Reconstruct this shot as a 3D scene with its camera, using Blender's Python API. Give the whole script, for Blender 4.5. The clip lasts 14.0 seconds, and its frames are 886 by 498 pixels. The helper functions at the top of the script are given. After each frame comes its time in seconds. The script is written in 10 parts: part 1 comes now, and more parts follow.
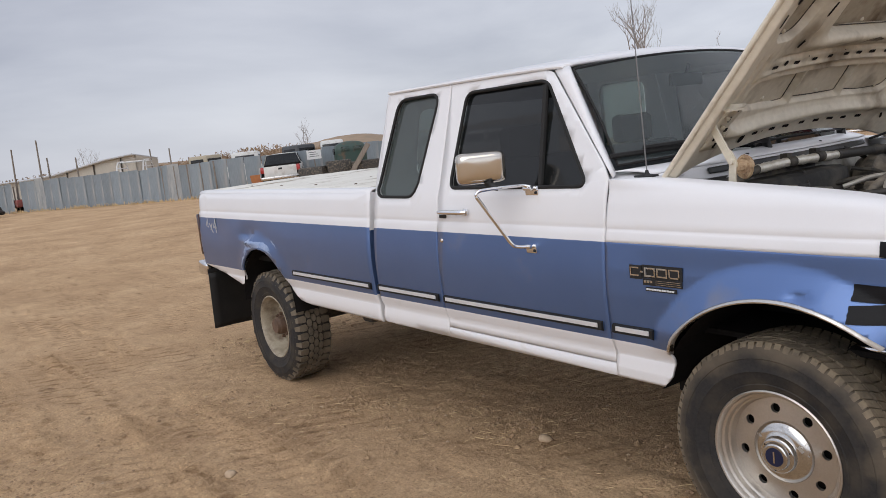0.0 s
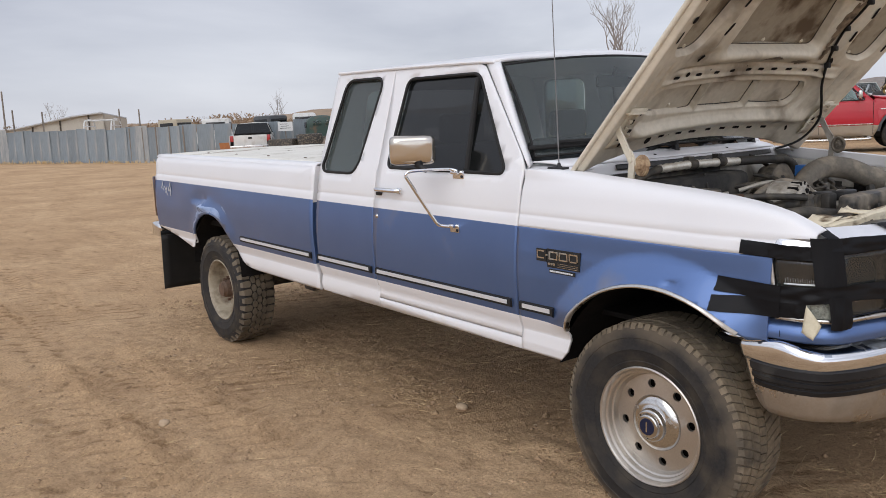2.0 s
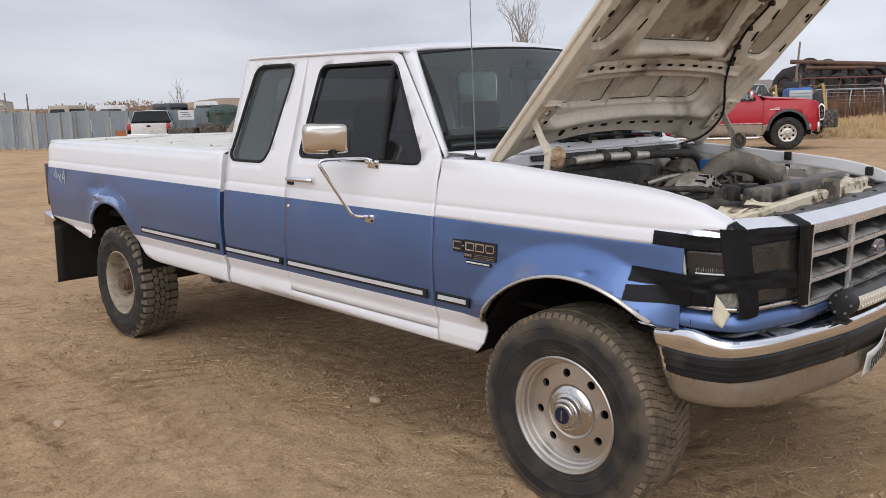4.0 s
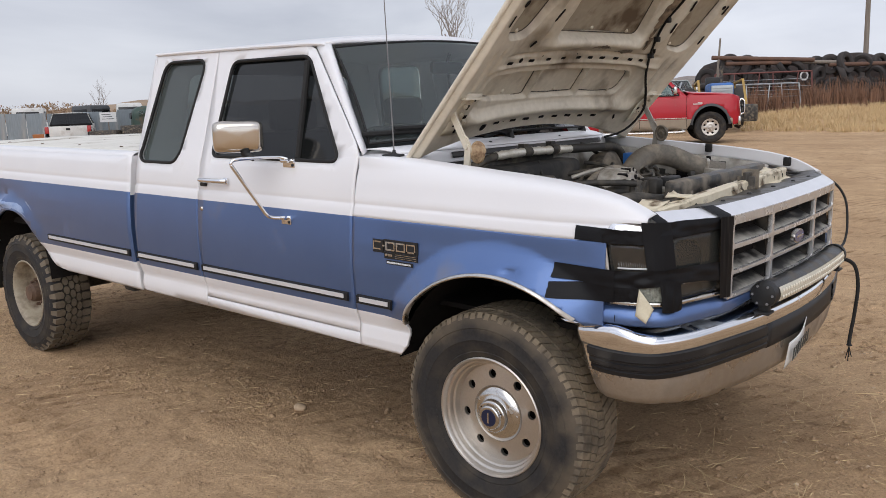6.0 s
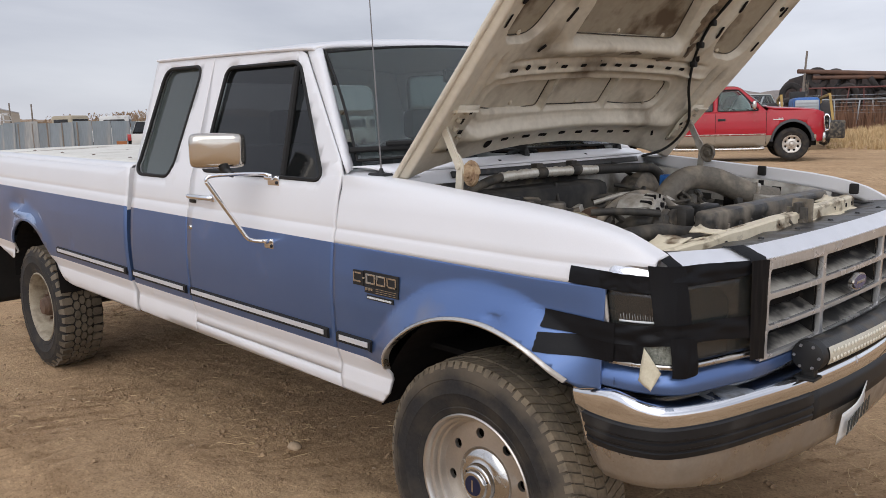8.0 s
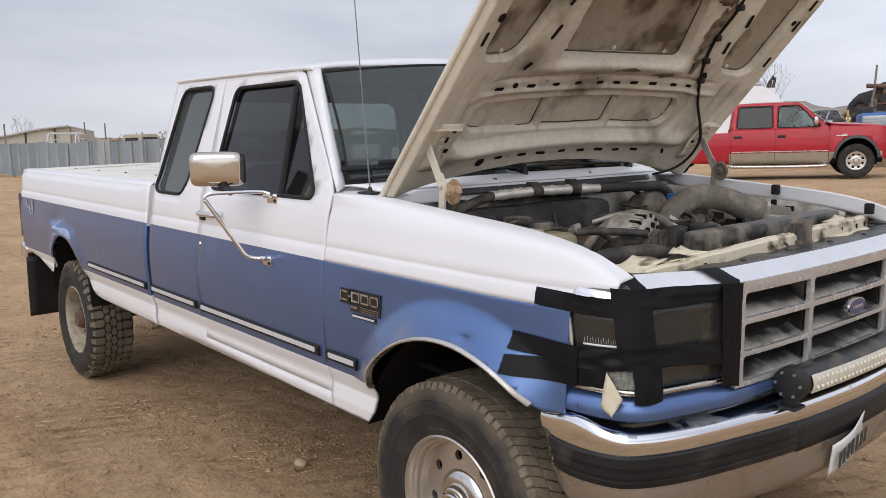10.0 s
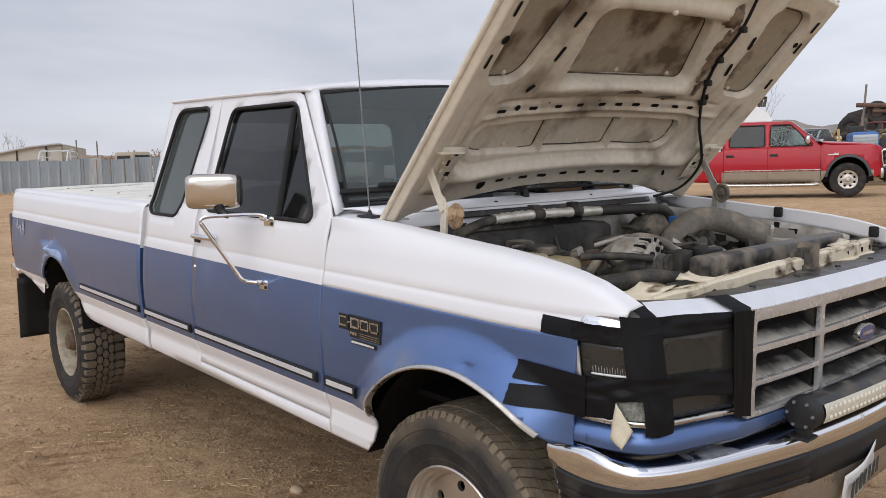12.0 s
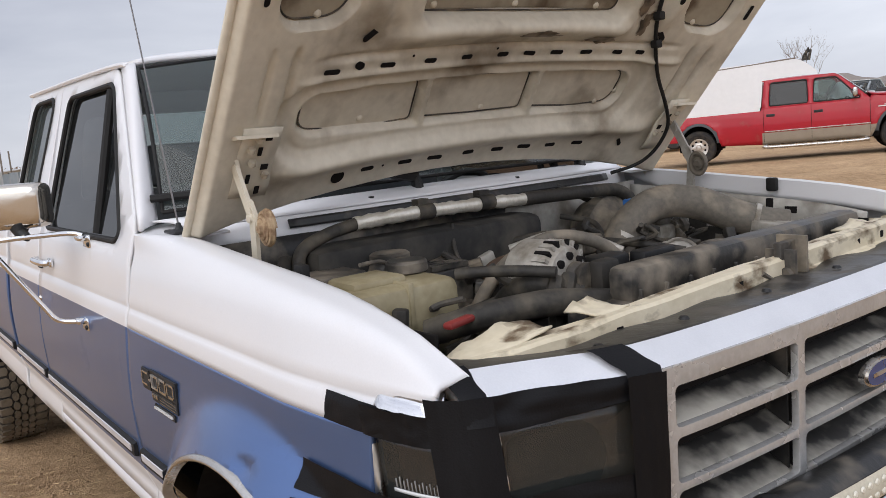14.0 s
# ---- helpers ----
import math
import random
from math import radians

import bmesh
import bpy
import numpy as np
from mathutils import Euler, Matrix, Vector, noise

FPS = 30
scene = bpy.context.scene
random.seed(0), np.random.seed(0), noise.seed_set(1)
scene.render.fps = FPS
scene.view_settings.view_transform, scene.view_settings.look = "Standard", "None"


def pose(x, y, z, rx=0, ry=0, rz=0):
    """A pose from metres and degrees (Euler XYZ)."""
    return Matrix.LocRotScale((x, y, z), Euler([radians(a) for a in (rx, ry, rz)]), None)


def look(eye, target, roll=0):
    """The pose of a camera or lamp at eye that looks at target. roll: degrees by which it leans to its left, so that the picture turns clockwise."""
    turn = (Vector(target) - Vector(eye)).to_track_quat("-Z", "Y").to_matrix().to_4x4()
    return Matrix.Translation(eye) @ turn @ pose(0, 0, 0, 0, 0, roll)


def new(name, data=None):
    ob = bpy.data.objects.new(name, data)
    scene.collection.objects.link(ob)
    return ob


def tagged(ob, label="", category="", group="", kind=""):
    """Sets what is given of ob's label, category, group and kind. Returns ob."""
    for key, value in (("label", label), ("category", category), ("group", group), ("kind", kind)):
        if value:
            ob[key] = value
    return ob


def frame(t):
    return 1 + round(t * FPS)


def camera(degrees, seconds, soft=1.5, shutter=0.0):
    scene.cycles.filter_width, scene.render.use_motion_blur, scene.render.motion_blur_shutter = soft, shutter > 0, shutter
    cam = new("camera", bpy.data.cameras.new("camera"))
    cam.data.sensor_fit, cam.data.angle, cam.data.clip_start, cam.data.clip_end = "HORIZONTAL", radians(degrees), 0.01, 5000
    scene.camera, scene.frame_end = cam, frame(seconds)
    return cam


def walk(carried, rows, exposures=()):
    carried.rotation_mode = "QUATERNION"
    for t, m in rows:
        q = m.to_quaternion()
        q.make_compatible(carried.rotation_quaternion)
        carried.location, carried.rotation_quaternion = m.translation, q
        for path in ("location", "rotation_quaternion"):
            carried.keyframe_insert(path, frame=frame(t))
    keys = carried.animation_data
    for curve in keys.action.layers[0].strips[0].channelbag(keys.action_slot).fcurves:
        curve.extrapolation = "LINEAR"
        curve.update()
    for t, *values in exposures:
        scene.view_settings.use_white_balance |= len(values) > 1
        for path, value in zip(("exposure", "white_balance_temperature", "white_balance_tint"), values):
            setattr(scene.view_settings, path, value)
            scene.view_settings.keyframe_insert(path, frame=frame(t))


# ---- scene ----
cam = camera(57.6, 14.0, 0.8)
PATH = [
    (0, (1.507, -3.318, 1.57), (-0.099, -2.154, 1.312), -6.8),
    (0.5, (1.48, -3.383, 1.561), (-0.092, -2.176, 1.294), -5.8),
    (1, (1.553, -3.411, 1.561), (-0.009, -2.188, 1.309), -4.9),
    (1.5, (1.735, -3.359, 1.553), (0.16, -2.157, 1.281), -3.6),
    (2, (1.839, -3.338, 1.564), (0.284, -2.118, 1.256), -2.7),
    (2.5, (1.84, -3.342, 1.558), (0.354, -2.039, 1.256), -1.6),
    (3, (1.851, -3.337, 1.552), (0.4, -1.994, 1.251), -1.8),
    (5.3, (1.679, -3.347, 1.535), (0.383, -1.869, 1.168), -1.6),
    (5.5, (1.687, -3.331, 1.53), (0.407, -1.837, 1.167), -1.9),
    (6, (1.75, -3.22, 1.531), (0.469, -1.723, 1.19), -2.2),
    (6.5, (1.87, -3.11, 1.541), (0.512, -1.678, 1.219), -2.6),
    (7, (1.912, -3.019, 1.536), (0.494, -1.639, 1.242), -4.3),
    (7.5, (1.808, -2.859, 1.513), (0.383, -1.49, 1.208), -2.9),
    (8, (1.683, -2.693, 1.528), (0.265, -1.317, 1.221), -1.5),
    (8.2, (1.687, -2.669, 1.521), (0.278, -1.28, 1.235), -1.1),
    (10.3, (1.88, -2.472, 1.527), (0.35, -1.211, 1.265), -1.7),
    (10.5, (1.896, -2.467, 1.527), (0.376, -1.192, 1.268), -1.7),
    (11, (1.877, -2.473, 1.54), (0.372, -1.178, 1.302), -1.1),
    (11.5, (1.841, -2.496, 1.552), (0.332, -1.204, 1.325), -0.8),
    (12, (1.784, -2.477, 1.544), (0.269, -1.19, 1.325), -1.6),
    (12.5, (1.722, -2.375, 1.522), (0.252, -1.04, 1.282), -3.5),
    (13, (1.724, -2.125, 1.512), (0.229, -0.827, 1.233), -5.0),
    (13.5, (1.716, -1.847, 1.539), (0.147, -0.637, 1.271), -6.8),
    (14, (1.514, -1.544, 1.512), (-0.076, -0.359, 1.254), -5.5),
]
walk(cam, [(t, look(eye, target, roll)) for t, eye, target, roll in PATH], ((0, -0.12), (2.5, -0.02), (6, -0.03), (7.5, -0.10), (8, -0.09), (10.5, 0.03), (12, -0.02), (14, 0.04)))

# ---- light ----
sky = bpy.data.worlds.new("overcast_sky")
scene.world = sky
sky.use_nodes = True
SUN_UP, SUN_ROUND = radians(40), radians(150)


def build_sky():
    nt = sky.node_tree
    n, li = nt.nodes, nt.links
    back = n["Background"]
    blue = n.new("ShaderNodeTexSky")
    blue.sky_type, blue.sun_disc = "NISHITA", False
    blue.sun_elevation, blue.sun_rotation = SUN_UP, SUN_ROUND
    dim = n.new("ShaderNodeMix")
    dim.data_type = "RGBA"
    dim.blend_type = "MULTIPLY"
    dim.inputs["Factor"].default_value = 1.0
    li.new(blue.outputs["Color"], dim.inputs["A"])
    dim.inputs["B"].default_value = (0.10, 0.10, 0.10, 1)
    tc = n.new("ShaderNodeTexCoord")
    flat = n.new("ShaderNodeMapping")
    flat.inputs["Scale"].default_value = (1.0, 1.0, 3.2)
    li.new(tc.outputs["Generated"], flat.inputs["Vector"])
    big = n.new("ShaderNodeTexNoise")
    big.inputs["Scale"].default_value, big.inputs["Detail"].default_value = 1.7, 6
    big.inputs["Roughness"].default_value = 0.52
    big.inputs["Distortion"].default_value = 0.3
    li.new(flat.outputs["Vector"], big.inputs["Vector"])
    ramp = n.new("ShaderNodeValToRGB")
    e = ramp.color_ramp.elements
    e[0].position, e[0].color = 0.34, (0.45, 0.473, 0.565, 1)
    e[1].position, e[1].color = 0.66, (0.76, 0.78, 0.86, 1)
    li.new(big.outputs["Fac"], ramp.inputs["Fac"])
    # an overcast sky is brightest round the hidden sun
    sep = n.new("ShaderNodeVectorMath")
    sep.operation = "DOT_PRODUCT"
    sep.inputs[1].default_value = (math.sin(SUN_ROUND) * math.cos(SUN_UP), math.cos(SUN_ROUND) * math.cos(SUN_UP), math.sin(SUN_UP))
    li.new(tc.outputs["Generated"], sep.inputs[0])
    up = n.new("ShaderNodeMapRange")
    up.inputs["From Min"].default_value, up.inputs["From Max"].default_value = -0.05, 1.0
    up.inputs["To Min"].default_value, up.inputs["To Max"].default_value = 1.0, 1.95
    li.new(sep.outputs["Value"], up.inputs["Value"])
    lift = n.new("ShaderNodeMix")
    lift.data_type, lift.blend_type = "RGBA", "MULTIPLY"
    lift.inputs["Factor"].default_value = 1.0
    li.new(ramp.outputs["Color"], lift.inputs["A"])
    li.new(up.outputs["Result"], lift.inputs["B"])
    thin = n.new("ShaderNodeVectorMath")
    thin.operation = "DOT_PRODUCT"
    thin.inputs[1].default_value = (0.28, 0.95, -0.10)
    li.new(tc.outputs["Generated"], thin.inputs[0])
    glow = n.new("ShaderNodeMapRange")
    glow.inputs["From Min"].default_value, glow.inputs["From Max"].default_value = 0.45, 1.0
    glow.inputs["To Min"].default_value, glow.inputs["To Max"].default_value = 1.0, 1.32
    li.new(thin.outputs["Value"], glow.inputs["Value"])
    open_sky = n.new("ShaderNodeMix")
    open_sky.data_type, open_sky.blend_type = "RGBA", "MULTIPLY"
    open_sky.inputs["Factor"].default_value = 1.0
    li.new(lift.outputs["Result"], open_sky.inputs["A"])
    li.new(glow.outputs["Result"], open_sky.inputs["B"])
    mix = n.new("ShaderNodeMix")
    mix.data_type = "RGBA"
    mix.inputs["Factor"].default_value = 0.9
    li.new(dim.outputs["Result"], mix.inputs["A"])
    li.new(open_sky.outputs["Result"], mix.inputs["B"])
    li.new(mix.outputs["Result"], back.inputs["Color"])
    back.inputs["Strength"].default_value = 1.0


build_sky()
sun = new("sun", bpy.data.lights.new("sun", "SUN"))
sun.data.energy, sun.data.angle, sun.data.color = 1.08, radians(62), (1.0, 0.965, 0.91)
sun.matrix_world = look((math.sin(SUN_ROUND) * 20, math.cos(SUN_ROUND) * 20, math.tan(SUN_UP) * 20), (0, 0, 0))


# ---- materials ----
def mat(name, a, b=None, rough=0.5, metal=0.0, scale=4.0, fine=60.0, bump=0.0, dirt=None, dirt_at=0.55, dirt_soft=0.12, dirt_scale=3.0, coat=0.0,
        spread=0.0, rough_b=None, stretch=(1, 1, 1), spec=0.5):
    """A surface between two colours by coarse and fine noise, with dirt in patches and relief."""
    m = bpy.data.materials.new(name)
    m.use_nodes = True
    n, li = m.node_tree.nodes, m.node_tree.links
    p = n["Principled BSDF"]
    b = b or tuple(c * 0.8 for c in a)
    tc = n.new("ShaderNodeTexCoord")
    mp = n.new("ShaderNodeMapping")
    mp.inputs["Scale"].default_value = stretch
    li.new(tc.outputs["Object"], mp.inputs["Vector"])

    def noise_at(s, detail=5):
        t = n.new("ShaderNodeTexNoise")
        t.inputs["Scale"].default_value, t.inputs["Detail"].default_value = s, detail
        li.new(mp.outputs["Vector"], t.inputs["Vector"])
        return t.outputs["Fac"]

    coarse, grain = noise_at(scale), noise_at(fine, 3)
    both = n.new("ShaderNodeMix")
    both.inputs["Factor"].default_value = 0.4
    li.new(coarse, both.inputs["A"])
    li.new(grain, both.inputs["B"])
    ramp = n.new("ShaderNodeValToRGB")
    e = ramp.color_ramp.elements
    e[0].position, e[0].color = 0.35, (*a, 1)
    e[1].position, e[1].color = 0.65, (*b, 1)
    li.new(both.outputs["Result"], ramp.inputs["Fac"])
    colour = ramp.outputs["Color"]
    if spread:
        info = n.new("ShaderNodeObjectInfo")
        hsv = n.new("ShaderNodeHueSaturation")
        rng = n.new("ShaderNodeMapRange")
        rng.inputs["To Min"].default_value, rng.inputs["To Max"].default_value = 1 - spread, 1 + spread
        li.new(info.outputs["Random"], rng.inputs["Value"])
        li.new(rng.outputs["Result"], hsv.inputs["Value"])
        li.new(colour, hsv.inputs["Color"])
        colour = hsv.outputs["Color"]
    if dirt:
        patch = noise_at(dirt_scale, 8)
        cut = n.new("ShaderNodeMapRange")
        cut.inputs["From Min"].default_value, cut.inputs["From Max"].default_value = dirt_at - dirt_soft, dirt_at + dirt_soft
        li.new(patch, cut.inputs["Value"])
        over = n.new("ShaderNodeMix")
        over.data_type = "RGBA"
        li.new(cut.outputs["Result"], over.inputs["Factor"])
        li.new(colour, over.inputs["A"])
        over.inputs["B"].default_value = (*dirt, 1)
        colour = over.outputs["Result"]
        gl = n.new("ShaderNodeMapRange")
        gl.inputs["To Min"].default_value, gl.inputs["To Max"].default_value = rough, max(rough, 0.8)
        li.new(cut.outputs["Result"], gl.inputs["Value"])
        li.new(gl.outputs["Result"], p.inputs["Roughness"])
        if metal:
            ml = n.new("ShaderNodeMapRange")
            ml.inputs["To Min"].default_value, ml.inputs["To Max"].default_value = metal, 0.0
            li.new(cut.outputs["Result"], ml.inputs["Value"])
            li.new(ml.outputs["Result"], p.inputs["Metallic"])
    else:
        gl = n.new("ShaderNodeMapRange")
        gl.inputs["To Min"].default_value = max(0.02, rough - 0.06)
        gl.inputs["To Max"].default_value = rough_b if rough_b else min(1, rough + 0.06)
        li.new(both.outputs["Result"], gl.inputs["Value"])
        li.new(gl.outputs["Result"], p.inputs["Roughness"])
        p.inputs["Metallic"].default_value = metal
    li.new(colour, p.inputs["Base Color"])
    p.inputs["Coat Weight"].default_value, p.inputs["Coat Roughness"].default_value = coat, 0.06
    p.inputs["Specular IOR Level"].default_value = spec
    if bump:
        bp = n.new("ShaderNodeBump")
        bp.inputs["Strength"].default_value, bp.inputs["Distance"].default_value = bump, 0.01
        li.new(both.outputs["Result"], bp.inputs["Height"])
        li.new(bp.outputs["Normal"], p.inputs["Normal"])
    return m


def glass(name, tint, rough=0.0, dust_sheen=0.06, slanted=0.9):
    """A thin sheet of glass: it lets tinted light through and mirrors more at a slant."""
    m = bpy.data.materials.new(name)
    m.use_nodes = True
    n, li = m.node_tree.nodes, m.node_tree.links
    n.remove(n["Principled BSDF"])
    clear, gloss, film, dusty, mixer, slant, power, lift = (n.new("ShaderNode" + k) for k in ("BsdfTransparent", "BsdfGlossy", "BsdfDiffuse", "MixShader", "MixShader", "LayerWeight", "Math", "Math"))
    clear.inputs["Color"].default_value = (*tint, 1)
    # pale film: dust, and the sky's reflected haze put in as flat colour
    film.inputs["Color"].default_value = (0.36, 0.41, 0.40, 1)
    dusty.inputs["Fac"].default_value = dust_sheen
    gloss.inputs["Roughness"].default_value = 0.02 + rough
    slant.inputs["Blend"].default_value = 0.5
    power.operation, power.inputs[1].default_value = "POWER", 4.0
    lift.operation, lift.inputs[1].default_value, lift.inputs[2].default_value = "MULTIPLY_ADD", slanted, 0.045
    li.new(slant.outputs["Facing"], power.inputs[0])
    li.new(power.outputs["Value"], lift.inputs[0])
    li.new(lift.outputs["Value"], mixer.inputs["Fac"])
    li.new(clear.outputs["BSDF"], dusty.inputs[1])
    li.new(film.outputs["BSDF"], dusty.inputs[2])
    li.new(dusty.outputs["Shader"], mixer.inputs[1])
    li.new(gloss.outputs["BSDF"], mixer.inputs[2])
    li.new(mixer.outputs["Shader"], n["Material Output"].inputs["Surface"])
    return m


WHITE = mat("white_paint", (0.755, 0.75, 0.76), (0.715, 0.71, 0.72), 0.3, coat=0.3, scale=2, fine=300, dirt=(0.66, 0.63, 0.58), dirt_at=0.76, dirt_soft=0.10, dirt_scale=7)
BLUE = mat("blue_metallic_paint", (0.108, 0.183, 0.385), (0.094, 0.163, 0.35), 0.36, metal=0.72, coat=0.5, scale=3, fine=900, dirt=(0.16, 0.17, 0.22), dirt_at=0.74, dirt_soft=0.12, dirt_scale=4)
SILVER = mat("silver_paint", (0.64, 0.62, 0.61), (0.57, 0.555, 0.545), 0.4, metal=0.05, coat=0.4, scale=3, fine=300)
PAN = mat("primed_hood_underside", (0.71, 0.655, 0.54), (0.56, 0.51, 0.41), 0.5, scale=3, fine=40, bump=0.12, dirt=(0.15, 0.108, 0.066), dirt_at=0.635, dirt_soft=0.09, dirt_scale=3.4)
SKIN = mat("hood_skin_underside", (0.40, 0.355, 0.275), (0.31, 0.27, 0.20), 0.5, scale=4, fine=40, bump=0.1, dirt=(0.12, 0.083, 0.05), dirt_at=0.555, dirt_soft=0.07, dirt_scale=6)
GRIME = mat("brown_oil_grime", (0.14, 0.098, 0.06), (0.26, 0.20, 0.135), 0.45, scale=9, fine=60, bump=0.1, dirt=(0.05, 0.037, 0.025), dirt_at=0.56, dirt_soft=0.1, dirt_scale=22)
CREAM = mat("cream_metal", (0.62, 0.57, 0.46), (0.50, 0.45, 0.35), 0.55, scale=6, fine=60, bump=0.12, dirt=(0.20, 0.145, 0.09), dirt_at=0.55, dirt_soft=0.10, dirt_scale=11)
BEAM = mat("rust_stained_cream_paint", (0.74, 0.66, 0.50), (0.60, 0.52, 0.37), 0.5, scale=9, fine=70, bump=0.2, dirt=(0.13, 0.085, 0.045), dirt_at=0.585, dirt_soft=0.055, dirt_scale=15, stretch=(1, 0.6, 1))
DULLSTEEL = mat("dull_steel_wire", (0.30, 0.30, 0.31), (0.24, 0.24, 0.25), 0.35, metal=0.6)
DUSTYWHITE = mat("dusty_white_metal", (0.50, 0.48, 0.44), (0.38, 0.365, 0.33), 0.55, scale=5, fine=60, bump=0.08, dirt=(0.13, 0.11, 0.085), dirt_at=0.55, dirt_soft=0.12, dirt_scale=7)
CHROME = mat("chrome", (0.80, 0.80, 0.81), (0.75, 0.75, 0.76), 0.08, metal=1.0, scale=8, fine=200, dirt=(0.42, 0.36, 0.29), dirt_at=0.76, dirt_soft=0.10, dirt_scale=9)
HEADER = mat("bright_silver_strip", (0.72, 0.73, 0.76), (0.66, 0.67, 0.70), 0.3, metal=0.35, coat=0.3, scale=14, fine=300, bump=0.02)
STEELSKIN = mat("stainless_mirror_shell", (0.66, 0.61, 0.54), (0.60, 0.55, 0.48), 0.16, metal=1.0, scale=6, fine=150)
CHROME_DUSTY = mat("dusty_chrome", (0.62, 0.60, 0.57), (0.52, 0.50, 0.47), 0.26, metal=1.0, scale=8, fine=120, dirt=(0.34, 0.30, 0.25), dirt_at=0.66, dirt_soft=0.14, dirt_scale=10)
ALLOY = mat("polished_alloy", (0.58, 0.545, 0.50), (0.50, 0.465, 0.42), 0.34, metal=0.9, scale=8, fine=150, dirt=(0.36, 0.31, 0.25), dirt_at=0.74, dirt_soft=0.12, dirt_scale=12)
STEELWHEEL = mat("dusty_cream_wheel", (0.44, 0.39, 0.30), (0.34, 0.29, 0.21), 0.55, metal=0.2, scale=8, fine=80, dirt=(0.15, 0.11, 0.075), dirt_at=0.56, dirt_soft=0.12, dirt_scale=12)
RUST = mat("rusty_iron", (0.13, 0.075, 0.045), (0.08, 0.05, 0.035), 0.8, scale=12, fine=80, bump=0.3)
DARKIRON = mat("dirty_dark_metal", (0.055, 0.05, 0.045), (0.03, 0.028, 0.026), 0.6, metal=0.3, scale=10, fine=70, bump=0.3, dirt=(0.17, 0.14, 0.10), dirt_at=0.57, dirt_soft=0.10, dirt_scale=13)
GREYMETAL = mat("dull_cast_aluminium", (0.50, 0.475, 0.43), (0.36, 0.335, 0.29), 0.5, metal=0.35, scale=14, fine=90, bump=0.18, dirt=(0.16, 0.135, 0.10), dirt_at=0.60, dirt_soft=0.10, dirt_scale=13)
TYRE = mat("dusty_tyre_rubber", (0.032, 0.030, 0.029), (0.015, 0.015, 0.016), 0.7, scale=9, fine=90, bump=0.25, dirt=(0.085, 0.070, 0.053), dirt_at=0.62, dirt_soft=0.20, dirt_scale=9, spec=0.2)
def dust_outward(m, r0, r1, colour):
    """Dried mud on a tyre's wall, thick by the tread and rubbed off towards the rim."""
    n, li = m.node_tree.nodes, m.node_tree.links
    p = n["Principled BSDF"]
    old = p.inputs["Base Color"].links[0].from_socket
    tc, flat, size, cloud, add, cut, mix = (n.new("ShaderNode" + k) for k in ("TexCoord", "VectorMath", "VectorMath", "TexNoise", "Math", "MapRange", "Mix"))
    flat.operation, flat.inputs[1].default_value = "MULTIPLY", (1, 0, 1)
    size.operation = "LENGTH"
    cloud.inputs["Scale"].default_value, cloud.inputs["Detail"].default_value = 9, 6
    add.operation, add.inputs[1].default_value = "MULTIPLY_ADD", 0.11
    cut.inputs["From Min"].default_value, cut.inputs["From Max"].default_value = r0 + 0.055, r1 + 0.055
    cut.inputs["To Max"].default_value = 0.85
    mix.data_type = "RGBA"
    mix.inputs["B"].default_value = (*colour, 1)
    li.new(tc.outputs["Object"], flat.inputs[0])
    li.new(flat.outputs["Vector"], size.inputs[0])
    li.new(tc.outputs["Object"], cloud.inputs["Vector"])
    li.new(cloud.outputs["Fac"], add.inputs[0])
    li.new(size.outputs["Value"], add.inputs[2])
    li.new(add.outputs["Value"], cut.inputs["Value"])
    li.new(cut.outputs["Result"], mix.inputs["Factor"])
    li.new(old, mix.inputs["A"])
    li.new(mix.outputs["Result"], p.inputs["Base Color"])


MUDTYRE = TYRE.copy()
MUDTYRE.name = "muddy_tyre_rubber"
dust_outward(MUDTYRE, 0.325, 0.395, (0.14, 0.112, 0.08))
TREAD_TAN = mat("tan_dusty_tread", (0.23, 0.185, 0.13), (0.15, 0.122, 0.088), 0.95, spec=0.15, scale=14, fine=90, bump=0.4, dirt=(0.075, 0.066, 0.055), dirt_at=0.60, dirt_soft=0.14, dirt_scale=7)
TREAD = mat("dusty_tread_rubber", (0.155, 0.126, 0.090), (0.085, 0.072, 0.056), 0.9, spec=0.2, scale=9, fine=70, bump=0.35, dirt=(0.19, 0.155, 0.115), dirt_at=0.56, dirt_soft=0.16, dirt_scale=6)
BLACK = mat("black_plastic", (0.014, 0.014, 0.015), (0.020, 0.020, 0.020), 0.5, spec=0.35, scale=8, fine=120, bump=0.06)
LOUVRE = mat("dusty_black_louvre", (0.018, 0.018, 0.018), (0.032, 0.030, 0.028), 0.5, scale=9, fine=60, bump=0.15, dirt=(0.16, 0.15, 0.13), dirt_at=0.62, dirt_soft=0.10, dirt_scale=20)


